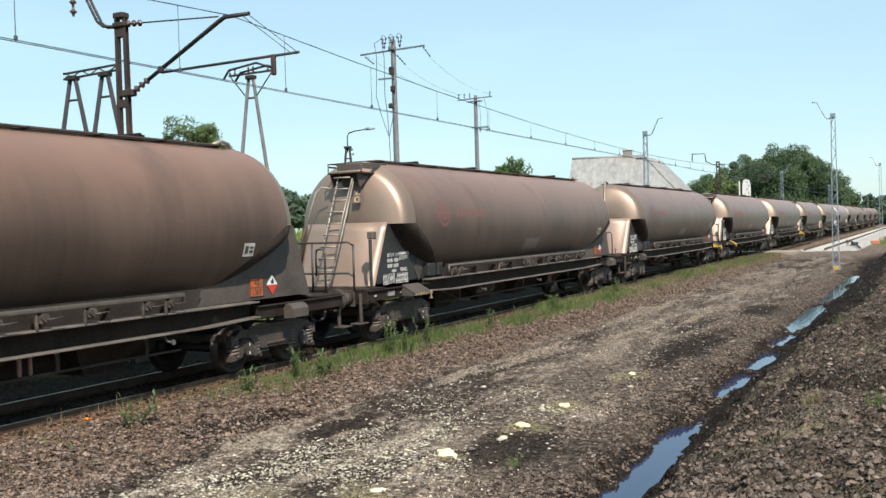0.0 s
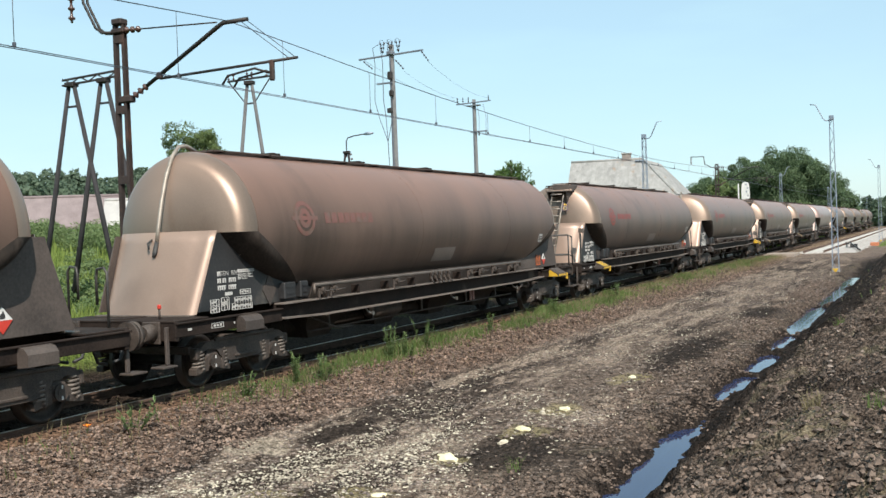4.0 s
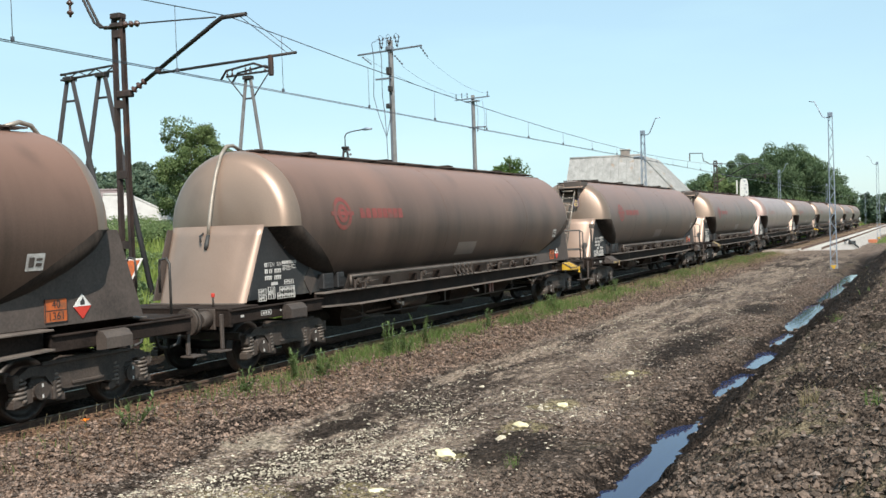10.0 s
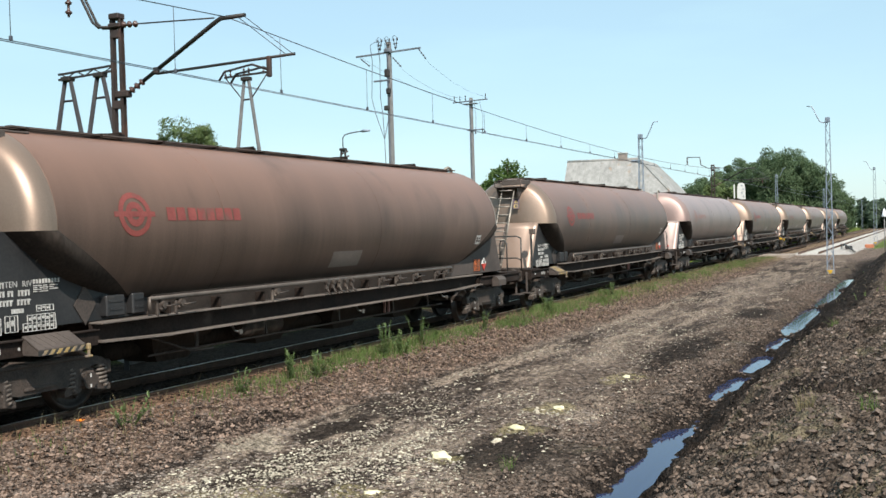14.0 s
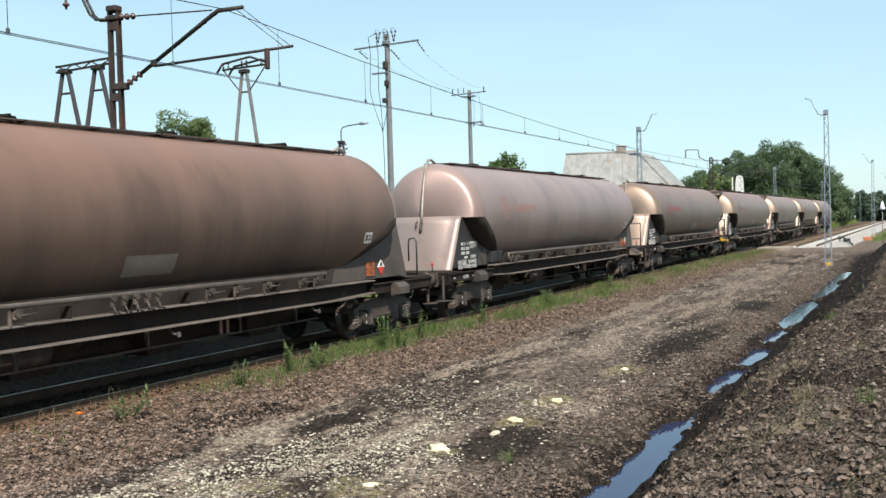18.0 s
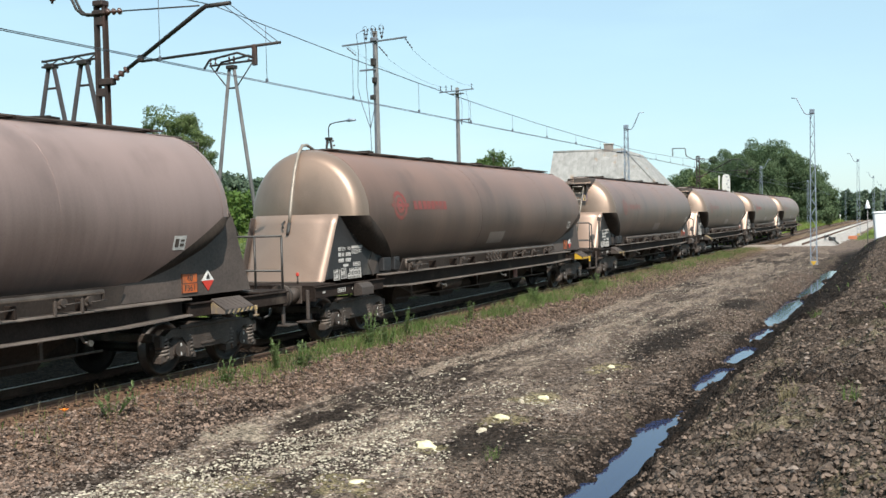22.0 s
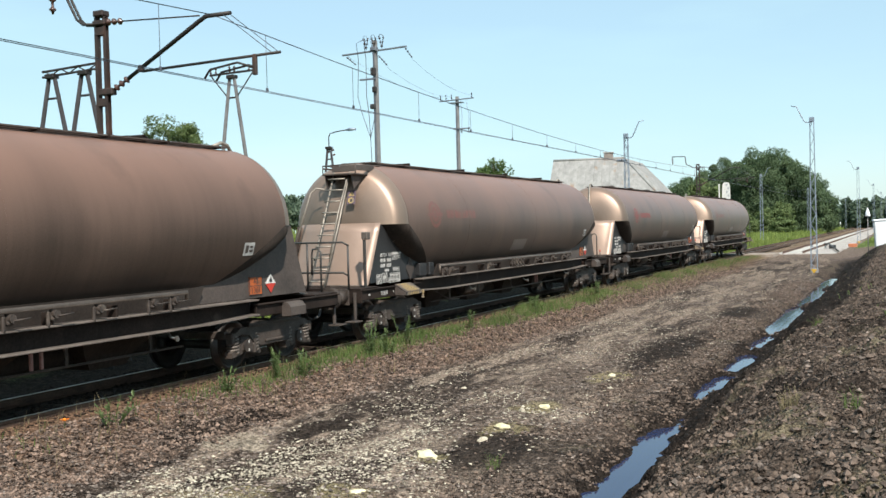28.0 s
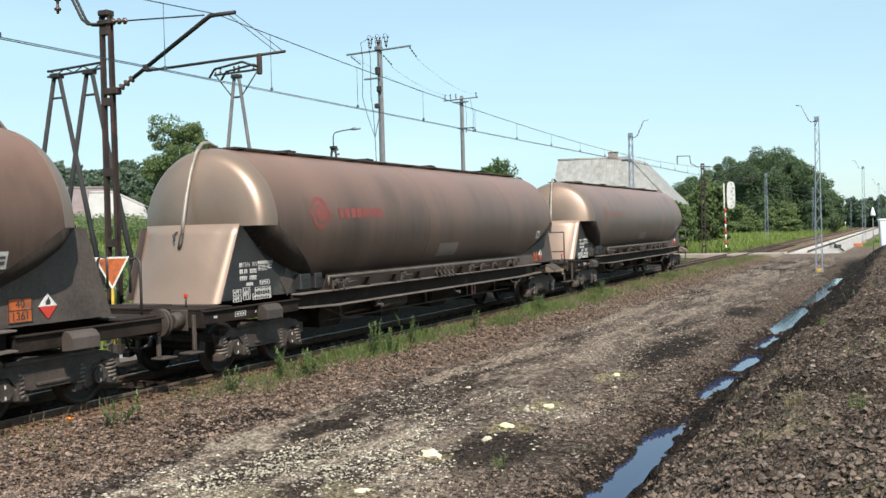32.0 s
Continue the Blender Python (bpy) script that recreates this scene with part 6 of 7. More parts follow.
def house(at, length, depth, eave, ridge, hip, roof, label, windows=5, back=None):
    """A house under a hipped roof; back leads the ridge round to the rear of its right end."""
    hs = base("house", label, "house", at, group="houses beyond the track")
    a, b = length / 2, depth / 2
    part("wall", Geo().box((0, 0, eave / 2 - 0.5), (length - 0.8, depth - 0.8, eave + 1.0)), PLASTER, hs)
    rf = Geo()
    e = [(-a, -b, eave - 0.15), (a, -b, eave - 0.15), (a, b, eave - 0.15), (-a, b, eave - 0.15)]
    r = [(-a + hip[0], 0, ridge), (a - hip[1], 0, ridge)]
    top = [Vector(p) for p in e + r]
    faces = [(0, 1, 5, 4), (2, 3, 4, 5), (1, 2, 5), (3, 0, 4)]
    if back:
        top[2].x += back[2]
        top.append(Vector((r[1][0] + back[0], back[1], ridge - 0.4)))
        faces = [(0, 1, 5, 4), (2, 3, 4, 6), (1, 2, 6, 5), (3, 0, 4), (4, 5, 6)]
    rf.add(top, faces)
    rf.add([p - Vector((0, 0, 0.18)) for p in top], faces)
    rf.loft([[p for p in top[:4]], [p - Vector((0, 0, 0.18)) for p in top[:4]]], True, False, False)
    rp = part("roof", rf, roof, hs)
    part("ridge_cap", Geo().tube([r[0], r[1]], 0.12, 8), roof, rp)
    for q in (1, 2):
        part("hip_cap", Geo().tube([r[1], e[q]], 0.10, 8), roof, rp)
    for k in range(windows):
        x = -a + 1.4 + k * (length - 2.8) / max(1, windows - 1)
        wf = part("window", Geo().box((x, -b + 0.40, eave * 0.5), (1.1, 0.12, 1.3), 0.02), WHITE, hs, "white window frame")
        part("pane", Geo().box((x, -b + 0.33, eave * 0.5), (0.9, 0.03, 1.1)), GLASS, wf)
    return hs, rp


# the farmhouse beside the crossing, its long roof turned to the track
hs, rp = house(pose(-25.7, 93.5, -0.4, 0, 0, 10), 11.0, 9.6, 4.9, 9.3, (0.05, 4.1), ROOF, "house with a long grey sheet roof and a low chimney", 4, (1.5, 3.2, 1.3))
ch = part("chimney", Geo().box((-0.1, 0.1, 9.40), (0.85, 0.6, 0.9), 0.03), surface("old chimney brick", (0.17, 0.14, 0.125), (0.28, 0.24, 0.215), 3, 0.9), rp, "old grey chimney")
part("chimney_cap", Geo().box((-0.1, 0.1, 9.88), (1.0, 0.75, 0.10), 0.02), CONCRETE, ch)
part("snow_guard", Geo().box((1.2, -0.4, 9.1), (0.9, 0.25, 0.12), 0.03), ZINC, rp)
for k in range(9):
    part("sheet_seam", Geo().tube([(-5.0 + 0.72 * k, -0.05, 9.28), (-5.0 + 0.72 * k + 0.12 * (k - 4), -4.7, 4.86)], 0.012, 5), ROOF, rp)
PALE_ROOF = surface("pale sheet roof", (0.30, 0.28, 0.265), (0.44, 0.42, 0.40), 1.2, 0.9, 0, 0.2, 14)
house(pose(-57.2, 53.5, 1.9, 0, 0, 40), 8.6, 5.0, 2.2, 4.3, (0.1, 0.1), ROOF_RED, "low white house with a faded red roof", 2)
house(pose(-51.6, 56.2, 1.7, 0, 0, 40), 6.4, 5.0, 1.9, 4.1, (0.1, 4.6), PALE_ROOF, "low outbuilding with a pale sloping roof", 2)
house(pose(-64.0, 47.0, stand(-64, 47) - 1.4, 0, 0, 40), 11.0, 8.0, 2.4, 4.6, (0.2, 0.2), ROOF_RED, "long low house with a faded red roof", 4)

# ---- plants ----
GRASS = leafy("grass", (0.042, 0.080, 0.018), (0.160, 0.220, 0.066))
MEADOW_GRASS = leafy("meadow grass", (0.09, 0.15, 0.025), (0.26, 0.30, 0.085))
DRY = leafy("dry stalks", (0.13, 0.11, 0.055), (0.28, 0.23, 0.13))
LEAF = leafy("tree leaves", (0.026, 0.058, 0.014), (0.11, 0.165, 0.045))
# distance haze is mixed into the next two leaf colours
PINE = leafy("pine needles", (0.042, 0.074, 0.036), (0.120, 0.165, 0.080))
HAZY = leafy("haze-tinted far foliage", (0.058, 0.090, 0.058), (0.120, 0.160, 0.105))
AIRY = leafy("light tree leaves", (0.052, 0.088, 0.028), (0.17, 0.215, 0.085))
WEED = leafy("weed leaves", (0.062, 0.105, 0.034), (0.21, 0.265, 0.115))
BUSH = leafy("bush leaves", (0.035, 0.075, 0.015), (0.13, 0.20, 0.045))
BARK = surface("bark", (0.05, 0.038, 0.028), (0.14, 0.105, 0.08), 4, 0.95, 0, 0.5, 30, (4, 4, 0.6))
rng = np.random.default_rng(7)
TUFTS = ((-1.05, 10.05, 70, DRY, "tuft of dry yellow grass on the soil bank"), (-0.45, 9.9, 50, GRASS, "tuft of green grass on the soil bank"),
         (-2.75, 9.5, 45, GRASS, "tuft of green grass by the ditch"), (-4.62, 11.2, 40, GRASS, "tuft of green grass by the ditch"), (-1.6, 21.0, 60, GRASS, "tuft of green grass on the soil bank"))


def blades(x, y, height, width, lean=0.35, seed=1):
    """Bent grass blades standing on the ground at x, y: vertices and triangles."""
    r = np.random.default_rng(seed)
    n = len(x)
    z = ground_z(x, y) - 0.02
    a = r.uniform(0, math.tau, n)
    d = r.uniform(0, math.tau, n)
    ln = lean * height * r.uniform(0.2, 1.3, n)
    c, s = np.cos(a) * width / 2, np.sin(a) * width / 2
    p = np.stack([x, y, z], -1)
    side = np.stack([c, s, np.zeros(n)], -1)
    mid = p + np.stack([np.cos(d) * ln * 0.3, np.sin(d) * ln * 0.3, height * 0.6], -1)
    tip = p + np.stack([np.cos(d) * ln, np.sin(d) * ln, height], -1)
    v = np.stack([p - side, p + side, mid + side * 0.7, mid - side * 0.7, tip], 1).reshape(-1, 3)
    k = np.arange(n)[:, None] * 5
    f = np.concatenate([k + np.array([[0, 1, 2]]), k + np.array([[0, 2, 3]]), k + np.array([[3, 2, 4]])])
    return v, f


def grass(name, x, y, height, width, material, label, lean=0.35, seed=1):
    v, f = blades(np.asarray(x), np.asarray(y), np.asarray(height), np.asarray(width), lean, seed)
    return tagged(bulk(name, v, f, material), label, "grass", kind="stuff")


def patchy(n, x0, x1, y0, y1, density, power=1.0):
    """Random places in a box, thinned by density(x, y); power crowds them towards small y."""
    x = rng.uniform(x0, x1, n)
    y = y0 + (y1 - y0) * rng.random(n) ** power
    keep = rng.random(n) < density(x, y)
    return x[keep], y[keep]


# the green strip along the near rail
def strip(x, y):
    patch = fractal(x * 0.8, y * 0.7, 3, 71)
    return (0.25 + 0.75 * ease(patch, 0.34, 0.56)) * ease(y, 12.0, 17) * (1 - ease(np.abs(x + 10.60 - 0.1 * np.sin(y)), 0.15, 0.44 + 0.25 * ease(y, 22, 34))) * (1 - 0.55 * ease(y, 26, 60)) + 0.012 * (np.abs(x + 10.4) < 0.4)


x, y = patchy(90000, -11.15, -9.4, 7, 78, strip, 1.5)
hgt = 0.05 + 0.27 * fractal(x * 1.1, y * 0.8, 2, 81) * rng.uniform(0.4, 1.2, len(x))
grass("verge_grass", x, y, hgt, 0.006 + 0.007 * rng.random(len(x)) + 0.00022 * y, GRASS, "green grass growing along the rail", 0.45, 3)
x, y = patchy(26000, -11.2, -9.2, 7, 78, lambda a, b: (0.7 + 0.6 * ease(b, 26, 50)) * strip(a, b) + 0.05 + 0.25 * ease(b, 26, 45) * (np.abs(a + 10.2) < 0.8), 1.4)
grass("dry_grass", x, y, rng.uniform(0.06, 0.34, len(x)), 0.006 + 0.00015 * y, DRY, "dry stalks among the verge grass", 0.5, 4)
# taller weeds in clumps
for wx, wy, wh, wn_ in ((-10.35, 10.75, 0.45, 60), (-10.5, 13.6, 0.40, 45), (-10.45, 15.0, 0.62, 110), (-10.35, 15.7, 0.50, 80), (-10.45, 18.5, 0.75, 150), (-10.35, 19.1, 0.6, 90), (-10.55, 20.4, 0.75, 60), (-10.5, 24.0, 0.55, 70), (-10.4, 29.0, 0.6, 80), (-10.5, 36.0, 0.6, 80)):
    g = Geo()
    z0 = stand(wx, wy)
    q = np.random.default_rng(int(wy * 100))
    wd = base("weed", "leafy green weed growing beside the rail", "weed", pose(wx, wy, z0), group="weeds along the rail")
    vv, ff = [], []
    for k in range(8):
        a, r = q.uniform(0, math.tau), q.uniform(0, 0.18)
        top = Vector((r * math.cos(a) * 1.9, r * math.sin(a) * 1.9, wh * q.uniform(0.55, 1.0)))
        foot = Vector((r * math.cos(a) * 0.6, r * math.sin(a) * 0.6, 0))
        part("stem", Geo().tube([foot, foot.lerp(top, 0.5) + Vector((0, 0, 0.03)), top], [0.006, 0.005, 0.003], 4), GRASS, wd)
        for j in range(wn_ // 5 + 6):
            u = q.uniform(0.1, 1.0)
            c = foot.lerp(top, u)
            d = Vector((q.normal(), q.normal(), q.uniform(0.1, 1.9))).normalized()
            L = q.uniform(0.05, 0.12)
            sd = d.cross(Vector((0, 0, 1))).normalized() * L * 0.15
            k0 = len(vv)
            vv += [c, c + d * L * 0.5 + sd, c + d * L, c + d * L * 0.5 - sd]
            ff.append((k0, k0 + 1, k0 + 2, k0 + 3))
    lf = bulk("foliage", vv, ff, WEED)
    lf.parent = wd
# a single orange poppy by the rail
fl = base("poppy", "small orange poppy beside the rail", "flower", pose(-10.62, 10.15, stand(-10.62, 10.15)))
part("stem", Geo().tube([(0, 0, 0), (0.01, 0, 0.10)], 0.004, 4), GRASS, fl)
g = Geo()
for k in range(5):
    a = k / 5 * math.tau
    c, s_ = math.cos(a), math.sin(a)
    g.add([(0.01, 0, 0.10), (0.01 + 0.05 * math.cos(a - 0.5), 0.05 * math.sin(a - 0.5), 0.13), (0.01 + 0.07 * c, 0.07 * s_, 0.14), (0.01 + 0.05 * math.cos(a + 0.5), 0.05 * math.sin(a + 0.5), 0.13)], [(0, 1, 2, 3)])
part("petal", g, surface("orange petal", (0.75, 0.16, 0.01), (0.9, 0.30, 0.02), 10, 0.6), fl)

# meadow behind the line, on both sides of the crossing
mead = lambda a, b: 0.35 + 0.65 * fractal(a * 0.25, b * 0.25, 3, 91)
x, y = patchy(90000, -46, -14.9, 6, 72, lambda a, b: mead(a, b) * (1 - 0.75 * ease(-a, 20, 46)), 1.2)
far = np.hypot(x, y)
grass("meadow_grass", x, y, rng.uniform(0.25, 0.8, len(x)) * (0.6 + 0.4 * ease(-x, 15.3, 18)), 0.02 + 0.0010 * far, MEADOW_GRASS, "tall green meadow grass behind the railway", 0.3, 5)
x, y = patchy(120000, -60, -13.9, 83, 260, lambda a, b: mead(a, b) * (1 - 0.8 * ease(-a, 22, 60)), 1.6)
grass("meadow_grass", x, y, rng.uniform(0.4, 1.3, len(x)), 0.03 + 0.0006 * y, MEADOW_GRASS, "tall yellow-green meadow beyond the crossing", 0.3, 6)
x, y = patchy(14000, -14.6, -13.3, 84, 260, lambda a, b: 0.5 + 0.5 * mead(a, b), 1.7)
grass("meadow_grass", x, y, rng.uniform(0.25, 0.75, len(x)), 0.03 + 0.0006 * y, MEADOW_GRASS, "green grass beside the track beyond the crossing", 0.4, 13)
x, y = patchy(9000, -3.6, 6, 115, 210, mead, 1.4)
grass("verge_grass", x, y, rng.uniform(0.15, 0.5, len(x)), 0.03 + 0.0006 * y, MEADOW_GRASS, "short green grass beside the relaid track", 0.4, 7)
x, y = patchy(1800, -3.0, 2.5, 7, 60, lambda a, b: ease(fractal(a * 0.6, b * 0.35, 3, 101), 0.56, 0.70) * ease(a, -2.6, -1.8), 1.3)
grass("bank_grass", x, y, rng.uniform(0.03, 0.13, len(x)), 0.005 + 0.0002 * y, DRY, "thin dry grass on the soil bank", 0.6, 8)
x, y = patchy(1300, -3.0, 2.5, 14, 60, lambda a, b: ease(fractal(a * 0.5, b * 0.3, 3, 111), 0.60, 0.72) * ease(a, -2.3, -1.6), 1.3)
grass("bank_grass", x, y, rng.uniform(0.08, 0.25, len(x)), 0.010 + 0.0003 * y, GRASS, "thin green grass on the soil bank", 0.6, 9)


x, y = patchy(3600, -3.0, 2.2, 7, 34, lambda a, b: ease(a, -2.9, -2.2) * (0.25 + 0.75 * ease(fractal(a * 0.7, b * 0.5, 3, 161), 0.45, 0.6)), 1.6)
grass("straw", x, y, rng.uniform(0.02, 0.06, len(x)), 0.004 + 0.0002 * y, DRY, "dead straw strewn over the soil bank", 4.0, 12)
for tx, ty, tn, tm, words in TUFTS:
    tr_ = 0.09 * np.sqrt(rng.random(tn))
    ta = rng.uniform(0, math.tau, tn)
    grass("grass_tuft", tx + tr_ * np.cos(ta), ty + tr_ * np.sin(ta), rng.uniform(0.08, 0.24, tn), 0.006, tm, words, 0.7, int(ty * 10))


def leaf_cloud(centres, radii, per, size, q):
    """Leaf clumps as many small crossed quads round the centres."""
    vv, ff = [], []
    for c, r in zip(centres, radii):
        n = per
        d = q.normal(size=(n, 3))
        d /= np.linalg.norm(d, axis=1)[:, None]
        p = np.asarray(c) + d * (np.asarray(r) * (0.55 + 0.5 * q.random((n, 1))))
        u = q.normal(size=(n, 3))
        u /= np.linalg.norm(u, axis=1)[:, None]
        w = np.cross(u, d)
        w /= np.linalg.norm(w, axis=1)[:, None] + 1e-9
        s = size * q.uniform(0.6, 1.4, (n, 1))
        v = np.stack([p - u * s, p + w * s * 0.55, p + u * s, p - w * s * 0.55], 1)
        vv.append(v.reshape(-1, 3))
    v = np.concatenate(vv)
    return v, np.arange(len(v)).reshape(-1, 4)


def broadleaf(x, y, z0, top, spread, seed, leaves, size, material=None, label="leafy green broadleaf tree"):
    """A tree with a tapered trunk, forking limbs and an uneven open crown."""
    q = np.random.default_rng(seed)
    t = base("tree", label, "tree", pose(x, y, z0))
    hh = top
    g = Geo().tube([(0, 0, -0.3), (0.05, 0.02, hh * 0.25), (-0.05, 0.05, hh * 0.5), (0.1, 0, hh * 0.8)], [0.035 * hh * 0.6, 0.03 * hh * 0.6, 0.02 * hh * 0.6, 0.02], 9)
    part("trunk", g, BARK, t)
    cs, rs = [], []
    for k in range(16):
        a = k * 2.4 + q.uniform(-0.4, 0.4)
        u = 0.22 + 0.7 * k / 16
        reach = spread * (0.55 + 0.5 * q.random()) * math.sin(math.pi * min(1, 0.18 + u * 0.82)) ** 0.8
        tip = Vector((reach * math.cos(a), reach * math.sin(a), hh * (u + 0.10 + 0.08 * q.random())))
        root = Vector((0, 0, hh * u * 0.75))
        part("limb", Geo().tube([root, root.lerp(tip, 0.5) + Vector((0, 0, 0.02 * hh)), tip], [0.009 * hh, 0.006 * hh, 0.01], 5), BARK, t)
        for j in range(4):
            f = 0.45 + 0.55 * (j + q.random()) / 4
            c = root.lerp(tip, f) + Vector((q.normal(), q.normal(), q.normal())) * spread * 0.13
            cs.append(c)
            rs.append(spread * q.uniform(0.14, 0.27) * np.array([1, 1, 0.8]))
    for j in range(70):
        u = q.uniform(0.12, 0.97)
        rr = spread * (0.35 + 0.65 * math.sin(math.pi * (0.12 + 0.80 * u)) ** 0.7) * q.uniform(0.55, 0.9)
        a = q.uniform(0, math.tau)
        cs.append(Vector((rr * math.cos(a), rr * math.sin(a), hh * u)))
        rs.append(spread * q.uniform(0.12, 0.22) * np.array([1, 1, 0.8]))
    for j in range(5):
        cs.append(Vector((q.normal() * spread * 0.16, q.normal() * spread * 0.16, hh * (0.86 + 0.12 * q.random()))))
        rs.append(spread * 0.2 * np.ones(3))
    v, f = leaf_cloud(cs, rs, leaves // len(cs), size, q)
    cr = bulk("crown", v, f, material or LEAF)
    cr.parent = t
    return t


broadleaf(-44.8, 53.4, stand(-44.8, 53.4), 10.0 - stand(-44.8, 53.4), 2.9, 11, 34000, 0.075, AIRY)
broadleaf(-38.2, 50.5, stand(-38.2, 50.5), 2.8, 2.2, 12, 3500, 0.14, BUSH, "low leafy bush beside the tree")
broadleaf(-59.5, 148, -0.3, 13.3, 4.6, 13, 7000, 0.24)
broadleaf(-63.5, 152, -0.3, 11.3, 4.0, 14, 5000, 0.24)
broadleaf(-18.6, 104.0, -0.3, 7.0, 2.3, 15, 11000, 0.13, AIRY, "young green tree beside the crossing")
broadleaf(-18.8, 88.5, -0.3, 4.4, 2.0, 17, 9000, 0.10, AIRY, "round green bush beside the house")
broadleaf(-22.5, 112.0, -0.3, 5.4, 2.6, 16, 8000, 0.14, AIRY, "young green tree beside the crossing")


def woods(name, trees, seed, size, per, material, label):
    """A stand of trees too many to count, as one sheet of trunks and leaf clumps."""
    q = np.random.default_rng(seed)
    allv, allf, k0 = [], [], 0
    for x, y, z, hh, w, pine in trees:
        cs, rs = [], []
        lay = 7
        for k in range(lay):
            u = (k + 0.5) / lay
            lo = 0.30 if pine else 0.10
            zz = z + hh * (lo + (1 - lo) * u)
            ww = w * (math.sqrt(max(0.05, 1 - 0.85 * (1.7 * u - 0.85) ** 2)) if not pine else 0.75 - 0.35 * u)
            for j in range(3 if u < 0.85 else 1):
                a = q.uniform(0, math.tau)
                cs.append((x + ww * 0.55 * math.cos(a), y + ww * 0.55 * math.sin(a), zz + q.normal() * hh * 0.03))
                rs.append(np.array([ww * 0.6, ww * 0.6, min(hh * 0.11, ww * 0.55)]))
        v, f = leaf_cloud(cs, rs, per, size, q)
        allv.append(v)
        allf.append(f + k0)
        k0 += len(v)
        tr = np.array([[x - 0.16, y, z - 0.5], [x + 0.16, y, z - 0.5], [x + 0.10, y, z + hh * 0.8], [x - 0.10, y, z + hh * 0.8]])
        allv.append(tr)
        allf.append(np.array([[0, 1, 2, 3]]) + k0)
        k0 += 4
    ob = bulk(name, np.concatenate(allv), np.concatenate(allf), material)
    return tagged(ob, label, "trees", kind="stuff")


q = np.random.default_rng(23)
trees = []
for k in range(190):
    x, y = q.uniform(-34, -16.4), q.uniform(12, 50)
    trees.append((x, y, stand(x, y) - 0.1, q.uniform(0.5, 1.25), q.uniform(0.5, 1.0), False))
for k in range(60):
    x, y = q.uniform(-52, -40), q.uniform(40, 53)
    trees.append((x, y, stand(x, y) - 0.1, q.uniform(1.0, 1.7), q.uniform(0.9, 1.4), False))
woods("undergrowth", trees, 9, 0.055, 60, WEED, "lush green weeds and low shrubs in the meadow behind the railway")
q = np.random.default_rng(21)
# the dark wood beyond the meadow: its outline from the left edge to the right one
tops = ((-42.0, 7.6), (-39.4, 10.2), (-36.5, 11.4), (-33.6, 12.2), (-31.0, 12.9), (-28.4, 15.0), (-25.6, 15.5), (-23.0, 15.9), (-20.4, 16.2), (-17.8, 15.2), (-15.6, 12.6), (-14.0, 10.6), (-12.8, 8.6))
trees = []
for row in range(5):
    for x, hh in tops:
        k = 1 + row * 0.045
        trees.append((x * k * 0.99 - 1.6 + q.uniform(-1.0, 1.0), (190 + row * 8) + q.uniform(-2, 2), -0.8, (hh + 0.6) * q.uniform(0.84, 1.0) * k, q.uniform(2.7, 3.5), q.random() < 0.12))
woods("wood", trees, 5, 0.165, 420, PINE, "dark green mixed wood of pines and broadleaf trees")
trees = [(q.uniform(-44, -17), q.uniform(168, 184), -0.4, q.uniform(3, 6.5), q.uniform(1.6, 2.6), False) for k in range(26)]
woods("undergrowth", trees, 6, 0.17, 200, AIRY, "light green bushes in front of the dark wood")
trees = []
for k in range(420):
    x = q.uniform(-26, 150)
    trees.append((x, q.uniform(296, 350) + abs(x) * 0.2, -0.8, q.uniform(7.6, 9.4), q.uniform(1.8, 2.8), q.random() < 0.6))
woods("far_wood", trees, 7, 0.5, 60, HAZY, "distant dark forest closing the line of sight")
trees = []
for k in range(330):
    a = q.uniform(radians(28), radians(66))
    d = q.uniform(300, 420)
    x, y = -d * math.sin(a), d * math.cos(a)
    trees.append((x, y, 2 + 12 * ease(a, radians(30), radians(44)) * ease(d, 300, 420) + 6 * ease(a, radians(30), radians(44)), q.uniform(8, 13), q.uniform(4, 6), False))
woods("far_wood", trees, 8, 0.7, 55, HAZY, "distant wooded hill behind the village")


# ---- loose stones and clods ----
def rubble(name, x, y, size, material, label, seed, flat=0.6, sink=0.25, category="gravel"):
    """Small faceted stones lying on the ground, as one sheet."""
    r = np.random.default_rng(seed)
    n = len(x)
    oct_v = np.array([[1, 0, 0], [-1, 0, 0], [0, 1, 0], [0, -1, 0], [0, 0, 1], [0, 0, -1], [0.6, 0.6, 0.5], [-0.6, -0.55, 0.45]])
    oct_f = np.array([[0, 6, 4], [6, 2, 4], [2, 1, 4], [1, 7, 4], [7, 3, 4], [3, 0, 4], [0, 2, 6], [2, 0, 5], [1, 2, 5], [3, 1, 5], [1, 3, 7], [0, 3, 5]])
    v = oct_v[None] * r.uniform(0.55, 1.3, (n, 8, 1))
    v = v * np.stack([r.uniform(0.7, 1.3, n), r.uniform(0.7, 1.3, n), flat * r.uniform(0.7, 1.2, n)], -1)[:, None]
    a = r.uniform(0, math.tau, n)
    c, s = np.cos(a)[:, None], np.sin(a)[:, None]
    vx, vy = v[..., 0] * c - v[..., 1] * s, v[..., 0] * s + v[..., 1] * c
    size = np.asarray(size)[:, None] / 2
    z = ground_z(x, y)
    v = np.stack([x[:, None] + vx * size, y[:, None] + vy * size, z[:, None] + (v[..., 2] + flat * (1 - 2 * sink)) * size], -1)
    f = (oct_f[None] + (np.arange(n) * 8)[:, None, None]).reshape(-1, 3)
    return tagged(bulk(name, v.reshape(-1, 3), f, material), label, category, kind="stuff")


